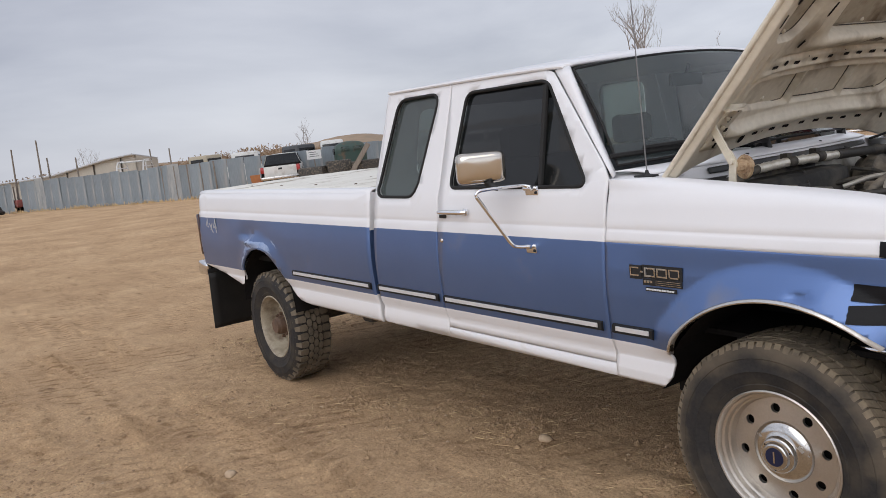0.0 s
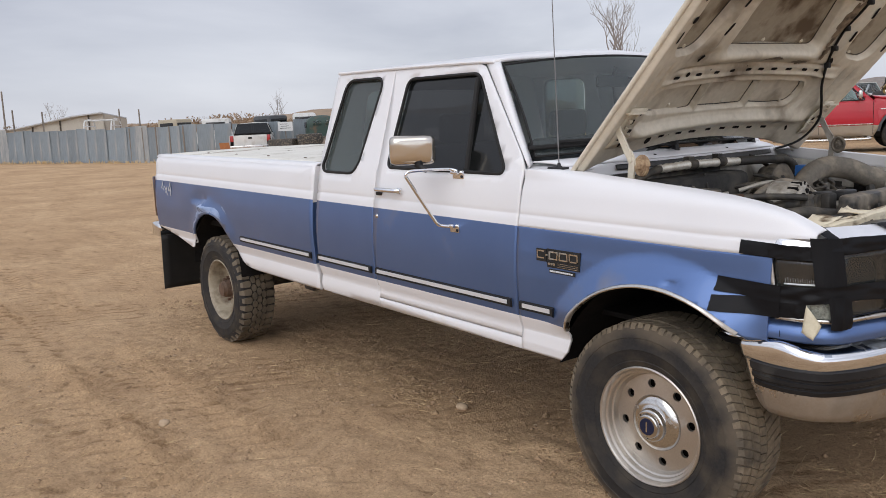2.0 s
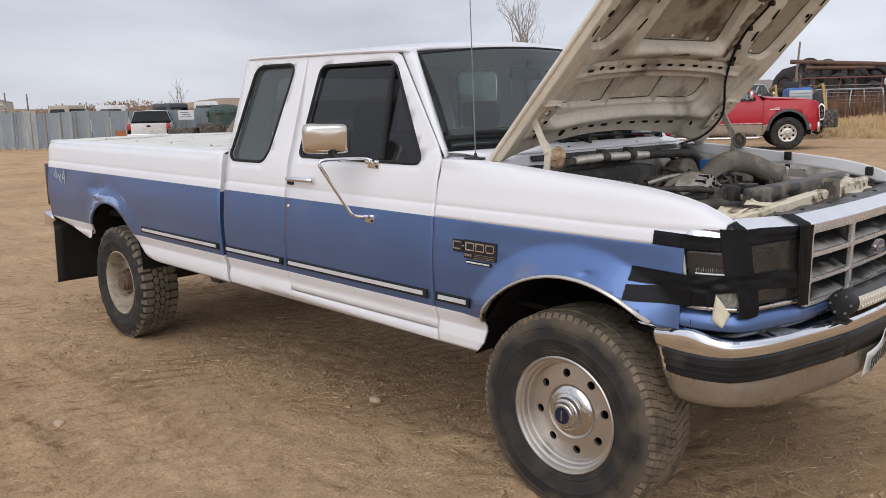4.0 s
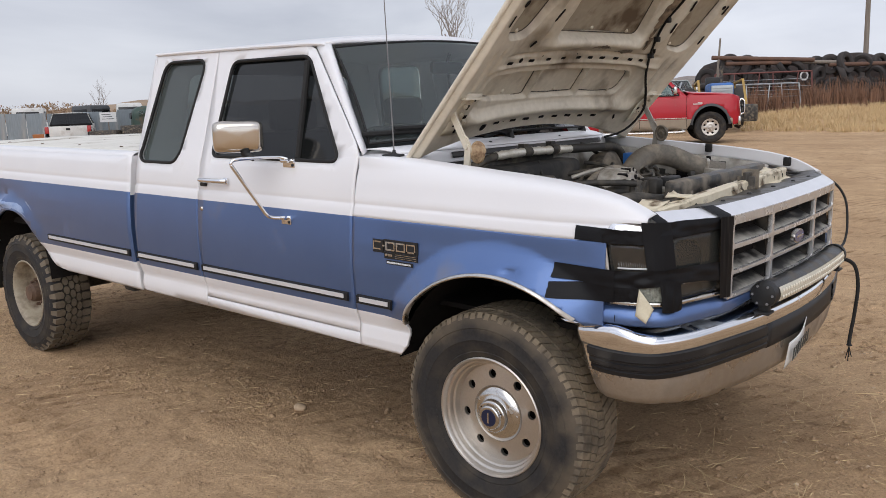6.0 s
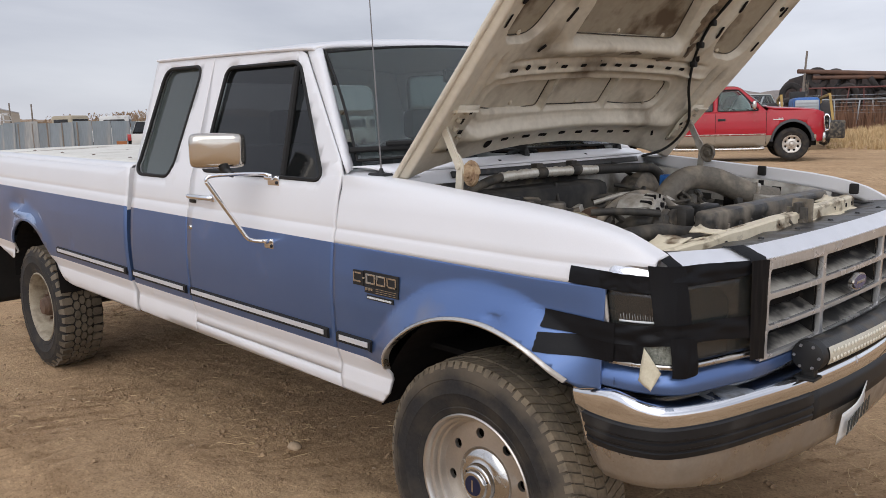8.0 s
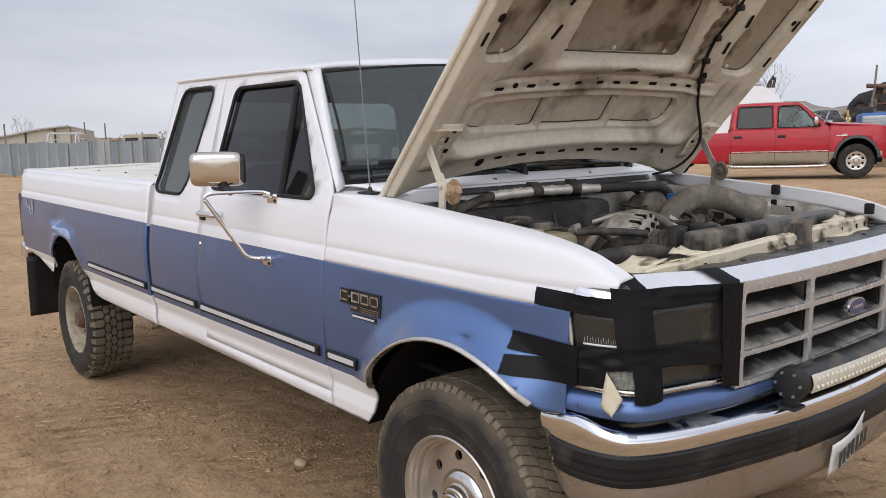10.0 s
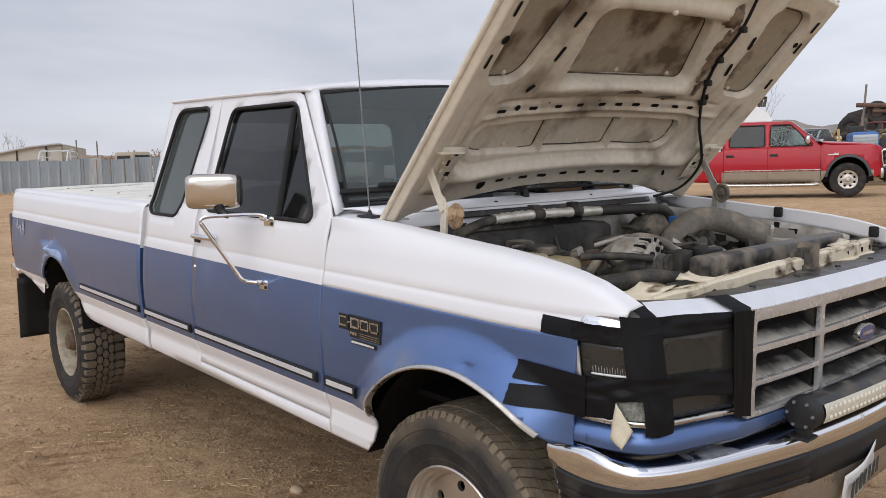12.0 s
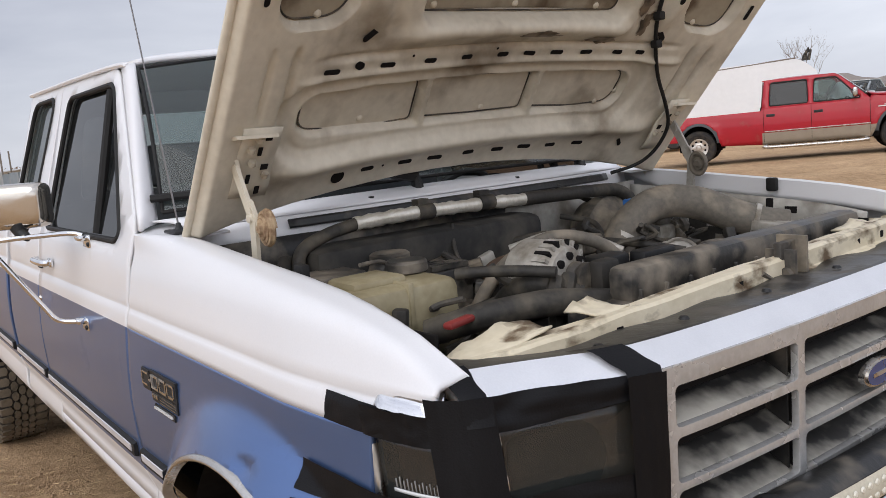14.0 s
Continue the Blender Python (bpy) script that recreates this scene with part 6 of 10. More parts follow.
def build_badges():
    """Model badge on the fender as plain bars, and the faded lettering on the bed."""
    bm = bmesh.new()
    y = lambda x, z: -(fender_y(x, z) + 0.004)
    z0, z1 = 0.986, 1.020

    def bar(xa, xb, za, zb, mi=0, o=0.0):
        add_box(bm, (xa, min(y((xa + xb) / 2, za), y((xa + xb) / 2, zb)) - 0.003 - o, za), (xb, y((xa + xb) / 2, za) + 0.006, zb), mi)

    bar(-0.482, -0.303, 0.979, 1.029, 1, -0.0035)
    bar(-0.480, -0.305, 0.953, 0.978, 1, -0.0035)
    bar(-0.540, -0.483, 0.974, 1.026, 1, -0.0035)
    w = 0.0055
    for a, b in ((-0.534, -0.494), (-0.487, -0.476), (-0.468, -0.420), (-0.413, -0.366), (-0.359, -0.312)):
        if b - a < 0.02:
            bar(a, b, (z0 + z1) / 2 - w / 2, (z0 + z1) / 2 + w / 2)
            continue
        for z in (z0, z1 - w):
            bar(a, b, z, z + w)
        bar(a, a + w, z0, z1)
        if a > -0.48:
            bar(b - w, b, z0, z1)
    for k in range(3):
        bar(-0.472 + 0.014 * k, -0.462 + 0.014 * k, 0.963, 0.972, 0, -0.001)
    for z in (0.958, 0.965, 0.972):
        bar(-0.420, -0.310, z, z + 0.0015, 0, -0.001)
    bar(-0.468, -0.330, 0.931, 0.947, 1, -0.0035)
    for k in range(11):
        bar(-0.462 + 0.0115 * k, -0.454 + 0.0115 * k, 0.936, 0.942, 2)
    part("fender_badge", bm, [CHROME_DUSTY, BLACK, WHITEPLATE], truck, "chrome and black badge of plain bars", smooth=False)
    m = Matrix.Translation((-4.865, -(bed_y(-4.87, 1.035) + 0.002), 1.035)) @ Matrix.Rotation(radians(90), 4, "X")
    part("bed_decal", lettering("4x4", 0.165, m @ Matrix.Shear("XZ", 4, (0.0, 0.0)), 0.0006), DECAL, truck, "faded grey lettering", smooth=False)


build_badges()


# ---- hood, open ----
HOOD_UP, HOOD_X, HOOD_Z, HOOD_W = 48.3, -0.493, 1.292, 0.882


def hood_at(t, y, n=0.0):
    """A place on the open hood: t along it from its rear edge, n out of its underside."""
    c, s = math.cos(radians(HOOD_UP)), math.sin(radians(HOOD_UP))
    return Vector((HOOD_X + t * c + n * s, y, HOOD_Z + t * s - n * c))


def hood_out(t, y):
    k = min(1.0, abs(y) / HOOD_W)
    return -0.062 * (1 - k * k) - 0.012 * (1 - k ** 8) - 0.02 * math.sin(min(1, max(0, t) / 1.2) * math.pi) * (1 - k * k)


def box_in(t, y, t0, t1, y0, y1, soft=0.022, r=0.05):
    """1 inside a round-cornered box, 0 outside, with a soft rim."""
    dx, dy = abs(t - (t0 + t1) / 2) - (t1 - t0) / 2 + r, abs(y - (y0 + y1) / 2) - (y1 - y0) / 2 + r
    d = math.hypot(max(dx, 0), max(dy, 0)) + min(max(dx, dy), 0) - r
    return ss(soft / 2, -soft / 2, d)


def hood_gap(t, y):
    """Where the inner panel is cut away and the skin shows: three bays, a middle field and two side fields."""
    a, tc = abs(y), t - 0.025 * y
    low = 0.326 + 0.03 * ((y + 0.03) / 0.6) ** 2 * (1 if y < 0 else 0.4)
    bay = box_in(tc, y, low, 0.473, -0.648, 0.508, 0.012, 0.055)
    for at, lean in ((-0.256, -0.14), (0.143, -0.14)):
        bay *= 1 - math.exp(-((y - at - lean * (t - 0.42)) / 0.013) ** 6)
    mid = box_in(tc, y, 0.662, 0.945, -0.39 - 0.08 * (t - 0.67), 0.335 - 0.34 * (t - 0.67), 0.012, 0.05)
    side = box_in(t, a, 0.648, 1.06, 0.585 - 0.20 * (t - 0.66), 0.775, 0.012, 0.07)
    return max(bay, mid, side)


def hood_in(t, y):
    """Depth of the pressed inner panel below the outer skin."""
    a, tc = abs(y), t - 0.025 * y
    h = 0.044
    h += 0.034 * math.exp(-((tc - 0.272) / 0.036) ** 2) * ss(0.74, 0.60, a)
    h += 0.024 * math.exp(-((tc - 0.626) / 0.028) ** 2) * ss(0.50, 0.34, abs(y + 0.04))
    h += 0.012 * math.exp(-((tc - 0.520) / 0.012) ** 2) * ss(0.70, 0.62, a)
    h -= 0.012 * math.exp(-((tc - 0.575) / 0.009) ** 2) * ss(0.66, 0.56, a)
    rim = box_in(tc, y, 0.288, 0.518, -0.705, 0.575, 0.02, 0.10) - box_in(tc, y, 0.318, 0.486, -0.662, 0.522, 0.02, 0.07)
    h -= 0.015 * rim
    h -= 0.008 * box_in(tc, y, 0.318, 0.486, -0.662, 0.522, 0.02, 0.07)
    h += 0.020 * (box_in(tc, y, 0.630, 1.00, -0.46, 0.40, 0.05, 0.08) - box_in(tc, y, 0.660, 0.95, -0.39, 0.33, 0.03, 0.05))
    h += 0.022 * math.exp(-((a - 0.50 - 0.06 * (t - 0.6)) / 0.032) ** 2) * ss(0.60, 0.70, t)
    h -= 0.016 * math.exp(-((a - 0.70) / 0.011) ** 2) * ss(0.36, 0.42, t) * ss(0.62, 0.56, t)
    h -= 0.014 * math.exp(-((a - 0.765) / 0.010) ** 2) * ss(0.38, 0.44, t) * ss(0.62, 0.56, t)
    h += 0.0016 * noise.noise((t * 14, y * 14, 4.0)) + 0.0025 * noise.noise((t * 5, y * 5, 8.0))
    g = hood_gap(t, y)
    h += (0.008 - h) * g + 0.006 * 4 * g * (1 - g) * (1 - g)
    h *= ss(0.880, 0.849, a)
    return h


def hood_span(u, v):
    y = HOOD_W * (2 * v - 1)
    k = (y / HOOD_W) ** 2
    t = 0.05 + 1.15 * u
    t0, t1 = 0.055 + 0.085 * (1 - k), 1.20 - 0.06 * k
    if t < 0.30:
        t = t0 + (0.30 - t0) * (t - 0.05) / 0.25
    elif t > 1.08:
        t = 1.08 + (t1 - 1.08) * (t - 1.08) / 0.12
    return t, y


def flat_bar(bm, a, b, wide, thick):
    """A flat bar with round ends between two places, its face towards y."""
    d = (b - a).normalized()
    n = d.cross(Vector((0, 1, 0))).normalized()
    rim = [a + (n * math.cos(t) - d * math.sin(t)) * wide / 2 for t in (k * math.pi / 8 for k in range(9))]
    rim += [b + (-n * math.cos(t) + d * math.sin(t)) * wide / 2 for t in (k * math.pi / 8 for k in range(9))]
    rings = [[bm.verts.new(p + Vector((0, o, 0))) for p in rim] for o in (-thick / 2, thick / 2)]
    bm.faces.new(rings[0])
    bm.faces.new(rings[1][::-1])
    for k in range(len(rim)):
        bm.faces.new((rings[0][k], rings[1][k], rings[1][(k + 1) % len(rim)], rings[0][(k + 1) % len(rim)]))


RUSTCREAM = mat("rust_streaked_cream_metal", (0.42, 0.31, 0.19), (0.30, 0.19, 0.10), 0.6, scale=30, fine=120, bump=0.2, dirt=(0.16, 0.09, 0.05), dirt_at=0.56, dirt_soft=0.1, dirt_scale=30)


def build_hood():
    bm = bmesh.new()
    add_grid(bm, 40, 60, lambda u, v: hood_at(*hood_span(u, v), hood_out(*hood_span(u, v))), 0, flip=True)
    hood = part("hood", bm, WHITE, truck, "open white hood, its cream underside stained brown")

    def under(u, v):
        t, y = hood_span(u, v)
        e = min(u / 0.03, (1 - u) / 0.03, 1.0)
        return hood_at(t, y, hood_out(t, y) + hood_in(t, y) * math.sin(e * 1.57))

    bm = bmesh.new()
    add_grid(bm, 250, 330, under, 0)
    part("inner_panel", bm, PAN, hood, "pressed cream inner panel with brown stains", sharp=60)
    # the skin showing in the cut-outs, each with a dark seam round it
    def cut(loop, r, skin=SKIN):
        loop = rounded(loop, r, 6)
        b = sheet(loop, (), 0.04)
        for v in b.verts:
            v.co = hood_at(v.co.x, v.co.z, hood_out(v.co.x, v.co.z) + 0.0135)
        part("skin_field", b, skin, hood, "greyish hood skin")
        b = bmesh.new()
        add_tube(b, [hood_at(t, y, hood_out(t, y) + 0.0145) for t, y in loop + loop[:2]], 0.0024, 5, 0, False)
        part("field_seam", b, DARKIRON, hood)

    tt = lambda tc, y: tc + 0.025 * y
    for ya, yb, la, lb in ((-0.634, -0.272, 0.024, 0.0), (-0.242, 0.128, 0.0, 0.0), (0.158, 0.494, 0.0, 0.010)):
        a1, b1 = ya - (0.015 if ya > -0.5 else 0.0), yb - (0.015 if yb < 0.4 else 0.0)
        cut([(tt(0.340 + la, ya), ya), (tt(0.333, (ya + yb) / 2), (ya + yb) / 2), (tt(0.338 + lb, yb), yb), (tt(0.466, b1), b1), (tt(0.466, a1), a1)], [0.06 if ya < -0.5 else 0.015, 0, 0.05 if yb > 0.4 else 0.015, 0.04 if yb > 0.4 else 0.018, 0.06 if ya < -0.5 else 0.018], PAN)
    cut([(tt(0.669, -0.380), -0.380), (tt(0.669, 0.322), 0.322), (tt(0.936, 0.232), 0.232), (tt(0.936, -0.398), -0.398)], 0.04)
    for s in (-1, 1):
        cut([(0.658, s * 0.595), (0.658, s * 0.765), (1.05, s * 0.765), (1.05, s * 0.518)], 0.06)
    # rolled side edges
    for s in (-1, 1):
        bm = bmesh.new()
        add_tube(bm, [hood_at(0.05 + 1.09 * k / 24, s * (HOOD_W - 0.008), 0.004) for k in range(25)], 0.010, 12)
        part("hood_edge", bm, PAN, hood)

    def slot(t, y, turn, long=0.026, wide=0.0075):
        bm = bmesh.new()
        vs = []
        for k in range(16):
            a = 2 * math.pi * k / 16
            px, py = wide * math.cos(a), (long - wide) * (1 if math.sin(a) >= 0 else -1) + wide * math.sin(a)
            tt, yy = t + px * math.cos(turn) - py * math.sin(turn), y + px * math.sin(turn) + py * math.cos(turn)
            vs.append(bm.verts.new(hood_at(tt, yy, hood_out(t, y) + hood_in(t, y) + 0.0025 + (hood_out(tt, yy) - hood_out(t, y)))))
        bm.faces.new(vs)
        part("hood_slot", bm, CAVITYBLACK, hood, smooth=False)

    for k, y in enumerate((-0.385, -0.259, -0.152, -0.028, 0.087, 0.193, 0.303, 0.42)):
        slot(0.208 + 0.016 * y + 0.012 * (1 - (y / 0.6) ** 2) * (0.3 if k % 2 else 0.1), y, 0.04 * (k % 3 - 1), 0.021 + 0.003 * (k % 3))
    slot(0.216, 0.61, 0.9, 0.018)
    for y in (-0.594, -0.433, -0.301, -0.18, -0.055, 0.041, 0.143, 0.257, 0.383, 0.478):
        slot(0.547 + 0.032 * y, y, 0.05 * math.sin(40 * y), 0.021 + 0.003 * math.sin(9 * y))
    slot(0.537, -0.517, 0.5, 0.015, 0.011)
    for s in (-1, 1):
        for t, y in ((0.63, 0.515), (0.77, 0.50), (0.90, 0.51)):
            slot(t, s * y, s * (0.75 if t < 0.7 else 1.35), 0.030, 0.010)
        for t in (0.74, 0.92, 1.02):
            slot(t, s * 0.815, 1.57)
    for t, y, r in ((0.815, -0.79, 0.016), (0.192, -0.479, 0.021), (0.93, 0.79, 0.012), (0.553, -0.36, 0.004), (0.206, -0.335, 0.004), (0.562, -0.08, 0.004)):
        slot(t, y, 0, r, r)
    # black harness clipped to the underside, with a grimy pad
    bm = bmesh.new()
    path = [(1.12, 0.34), (0.95, 0.385), (0.80, 0.42), (0.694, 0.455), (0.60, 0.515), (0.488, 0.60), (0.39, 0.69), (0.315, 0.74), (0.22, 0.75), (0.145, 0.72), (0.09, 0.64)]
    add_tube(bm, curve_pts([hood_at(t, y, hood_out(t, y) + hood_in(t, y) + 0.008 + 0.03 * ss(0.55, 0.30, t) * ss(0.02, 0.2, t)) for t, y in path], 6), 0.0062, 8)
    for t, y in path[1:5]:
        q = hood_at(t, y, hood_out(t, y) + hood_in(t, y) + 0.012)
        add_box(bm, q - Vector((0.013, 0.013, 0.012)), q + Vector((0.013, 0.013, 0.012)), 0, None, 0.004)
    part("wiring_harness", bm, RUBBER, hood, "black cable clipped under the hood")
    # oily grime spread beside the harness
    for tc, yc, tr, yr, sd in ((0.85, 0.362, 0.11, 0.032, 1.0), (0.745, 0.385, 0.06, 0.034, 3.0), (0.985, 0.32, 0.05, 0.04, 5.0), (0.655, 0.43, 0.035, 0.02, 7.0), (0.60, 0.28, 0.02, 0.06, 9.0), (0.625, 0.02, 0.014, 0.07, 11.0)):
        bm = bmesh.new()

        def blot(u, v, tc=tc, yc=yc, tr=tr, yr=yr, sd=sd):
            a = 2 * math.pi * u
            r = v * (1 + 0.45 * noise.noise((2 * math.cos(a), 2 * math.sin(a), sd)) + 0.25 * noise.noise((6 * math.cos(a), 6 * math.sin(a), sd)))
            t, y = tc + tr * r * math.cos(a), yc + yr * r * math.sin(a)
            return hood_at(t, y, hood_out(t, y) + hood_in(t, y) + 0.0022)

        add_grid(bm, 48, 8, blot)
        part("oil_stain", bm, GRIME, hood, "dark oily stain")
    # small studs in the bays
    for t, y in ((0.350, -0.44), (0.346, -0.02), (0.355, 0.44), (0.675, -0.33), (0.68, -0.06), (0.685, 0.24), (0.665, -0.66), (0.665, 0.66), (0.96, -0.04), (0.40, 0.50)):
        bm = bmesh.new()
        q = hood_at(t, y, hood_out(t, y) + hood_in(t, y) + 0.002)
        bmesh.ops.create_icosphere(bm, subdivisions=2, radius=0.011, matrix=Matrix.Translation(q))
        part("rubber_stud", bm, PAN, hood)
    # hinges
    for s in (-1, 1):
        bm = bmesh.new()
        yb = s * 0.775
        add_grid(bm, 6, 3, lambda u, v: hood_at(0.20 + 0.21 * u, s * (0.705 + 0.095 * v), hood_out(0.3, 0.77) + 0.052 + 0.004 * math.sin(9 * u)), 0)
        add_box(bm, (-0.055, -0.05, -0.004), (0.0, 0.05, 0.004), 0, Matrix.Translation(hood_at(0.405, s * 0.775, 0.048)))
        plate = part("hinge_plate", bm, PAN, hood, "stained hinge bracket", solid=0.005)
        for t, y, a, b in ((0.225, 0.735, 0.012, 0.006), (0.262, 0.765, 0.014, 0.005), (0.297, 0.73, 0.008, 0.009), (0.345, 0.75, 0.012, 0.005), (0.383, 0.735, 0.007, 0.008)):
            hb = bmesh.new()
            q = hood_at(t, s * y, hood_out(0.3, 0.77) + 0.0565)
            add_box(hb, (-a, -b, -0.001), (a, b, 0.001), 0, Matrix.Translation(q) @ Matrix.Rotation(radians(-HOOD_UP), 4, "Y"))
            part("plate_hole", hb, CAVITYBLACK, plate, smooth=False)
        for t, y in ((0.275, 0.725), (0.355, 0.775), (0.385, 0.76), (0.315, 0.765)):
            bm = bmesh.new()
            q = hood_at(t, s * y, hood_out(0.3, 0.77) + 0.060)
            bmesh.ops.create_cone(bm, cap_ends=True, segments=8, radius1=0.010, radius2=0.009, depth=0.012, matrix=Matrix.Translation(q) @ Matrix.Rotation(radians(90 - HOOD_UP), 4, "Y"))
            part("hinge_bolt", bm, CREAM, plate, smooth=False)
        ys = s * 0.815
        bm = bmesh.new()
        bars = ((-0.282, 1.548, -0.262, 1.480, 0.020), (-0.266, 1.492, -0.215, 1.400, 0.027), (-0.219, 1.410, -0.198, 1.372, 0.032), (-0.200, 1.380, -0.214, 1.22, 0.028))
        for k, (x0, z0, x1, z1, wide) in enumerate(bars):
            ya = s * (0.800 + 0.003 * (k % 2))
            flat_bar(bm, Vector((x0, ya, z0)), Vector((x1, ya, z1)), wide, 0.009)
        for x, z in ((-0.276, 1.536), (-0.206, 1.384)):
            add_lathe(bm, [(0.0, 0.012), (0.010, 0.011), (0.012, 0.0)], 10, Matrix.Translation((x, s * 0.803, z)) @ (Matrix() if s < 0 else Matrix.Rotation(math.pi, 4, "Z")))
        arm_ob = part("hinge_arm", bm, PAN if s < 0 else GREYMETAL, truck, "cream hood hinge arm")
        bm = bmesh.new()
        spiral = []
        for k in range(96):
            a = 2 * math.pi * k / 20
            r = (0.050 - 0.0001 * k if k < 40 else 0.048 - 0.0006 * (k - 40)) * 0.76
            spiral.append((-0.165 + 0.8 * r * math.cos(a), ys - s * 0.030 + s * 0.018 * k / 95, 1.362 + r * math.sin(a)))
        add_tube(bm, spiral, 0.0065, 6)
        add_lathe(bm, [(0.0, 0.016), (0.010, 0.016), (0.014, 0.010), (0.022, 0.008), (0.022, -0.008), (0.014, -0.010), (0.0, -0.012)], 18, Matrix.Translation((-0.165, ys - s * 0.02, 1.362)))
        part("hinge_spring", bm, RUSTCREAM if s < 0 else HOSE, arm_ob, "coiled hood spring")


build_hood()


# ---- engine bay ----
BAYRUBBER = mat("dusty_engine_rubber", (0.022, 0.021, 0.019), (0.045, 0.040, 0.034), 0.6, spec=0.35, scale=14, fine=90, bump=0.15, dirt=(0.14, 0.12, 0.09), dirt_at=0.63, dirt_soft=0.12, dirt_scale=12)
BAYIRON = mat("dusty_engine_iron", (0.085, 0.075, 0.063), (0.042, 0.038, 0.033), 0.6, metal=0.3, scale=14, fine=80, bump=0.3, dirt=(0.27, 0.225, 0.165), dirt_at=0.56, dirt_soft=0.12, dirt_scale=13)
BAYBLACK = mat("dusty_engine_plastic", (0.020, 0.020, 0.020), (0.042, 0.039, 0.035), 0.40, spec=0.45, scale=10, fine=90, bump=0.16, dirt=(0.24, 0.205, 0.16), dirt_at=0.58, dirt_soft=0.12, dirt_scale=11)
BAYHOSE = mat("tan_dusted_hose", (0.16, 0.14, 0.112), (0.08, 0.071, 0.058), 0.7, scale=12, fine=80, bump=0.2, dirt=(0.32, 0.27, 0.205), dirt_at=0.57, dirt_soft=0.12, dirt_scale=12)
BAYDARK = mat("dark_heater_plastic", (0.013, 0.0125, 0.012), (0.022, 0.021, 0.019), 0.8, scale=10, fine=90, bump=0.2, dirt=(0.085, 0.075, 0.06), dirt_at=0.60, dirt_soft=0.14, dirt_scale=8)


def build_bay():
    bm = bmesh.new()
    add_box(bm, (-0.47, -0.80, 0.74), (0.55, 0.80, 0.76))
    part("bay_floor", bm, CAVITYBLACK, truck, smooth=False)
    # firewall
    bm = bmesh.new()
    add_grid(bm, 24, 8, lambda u, v: Vector((-0.45 + 0.035 * (1 - (2 * u - 1) ** 2) + 0.006 * noise.noise((u * 9, v * 6, 0)), -0.80 + 1.60 * u, 0.76 + 0.545 * v)))
    for fa in bm.faces:
        fa.material_index = 0 if fa.calc_center_median().y > 0.14 else 1
    part("firewall", bm, [DUSTYWHITE, BAYBLACK], truck, "dusty firewall, dark on one half", solid=0.01)
    bm = bmesh.new()
    add_box(bm, (-0.42, -0.62, 0.90), (-0.27, 0.16, 1.275), 0, None, 0.03)
    add_box(bm, (-0.30, -0.58, 0.95), (-0.22, -0.20, 1.19), 0, None, 0.02)
    part("heater_box", bm, BAYDARK, truck, "dusty black heater box")
    # inner aprons
    for s in (-1, 1):
        bm = bmesh.new()

        def apron(u, v):
            x = -0.45 + 0.85 * u
            top = fender_top(x) - (0.045 if s > 0 else 0.15)
            low = 0.99 if x > -0.43 else 0.80
            return Vector((x, s * (0.79 - narrow(x) * 0.8 - 0.035 * (1 - v) - 0.012 * ss(0.75, 0.8, v)), low + (top - low) * v))

        add_grid(bm, 24, 12, apron, 0, flip=s < 0)
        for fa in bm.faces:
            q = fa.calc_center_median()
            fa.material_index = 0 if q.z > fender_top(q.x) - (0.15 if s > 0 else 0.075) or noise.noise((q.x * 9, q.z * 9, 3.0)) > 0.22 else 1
        ap = part("inner_apron", bm, [DUSTYWHITE, BAYBLACK], truck, "dusty inner wing panel, white above and dark below", solid=0.006)
        for x, z, w, h in ((-0.02, 1.17, 0.05, 0.10), (0.10, 1.20, 0.012, 0.10), (0.17, 1.215, 0.020, 0.022), (0.37, 1.17, 0.035, 0.06), (-0.28, 1.27, 0.008, 0.010), (-0.24, 1.27, 0.008, 0.010), (-0.20, 1.27, 0.012, 0.012)):
            bm = bmesh.new()
            add_box(bm, (x - w, s * (0.775 - narrow(x) * 0.8) - 0.004, z - h / 2), (x + w, s * (0.775 - narrow(x) * 0.8) + 0.004, z + h / 2), 0, None, 0.003)
            part("apron_opening", bm, CAVITYBLACK, ap)
        # rubber bump stops on the fender's rim
        for x in (0.075, 0.475) if s > 0 else (0.075,):
            bm = bmesh.new()
            add_box(bm, (x - 0.018, s * (0.835 - narrow(x)) - 0.012, fender_top(x) - 0.034), (x + 0.018, s * (0.835 - narrow(x)) + 0.008, fender_top(x) + 0.009), 0, None, 0.006)
            part("bump_stop", bm, RUBBER, truck)
    # radiator support, a stained cream beam with holes
    bm = bmesh.new()
    path = [(0.46, -0.84, 1.160), (0.51, -0.78, 1.174), (0.555, -0.62, 1.190), (0.555, -0.30, 1.201), (0.545, 0.0, 1.206), (0.53, 0.30, 1.209), (0.515, 0.55, 1.210), (0.48, 0.74, 1.205), (0.42, 0.83, 1.19)]
    line = curve_pts(path, 6)
    sec = [(-0.050, -0.030), (-0.050, -0.010), (-0.046, -0.006), (-0.012, -0.006), (-0.006, 0.004), (0.010, 0.004), (0.014, 0.0), (0.016, -0.036), (0.020, -0.040), (0.055, -0.042), (0.060, -0.06)]
    vs = [[bm.verts.new(p + Vector((a, 0, b + 0.004 * noise.noise((p.y * 9, a * 20, 2))))) for a, b in sec] for p in line]
    for p, q in zip(vs, vs[1:]):
        for j in range(len(sec) - 1):
            bm.faces.new((p[j], q[j], q[j + 1], p[j + 1]))
    sup = part("radiator_support", bm, BEAM, truck, "stained cream radiator support beam", solid=0.004)
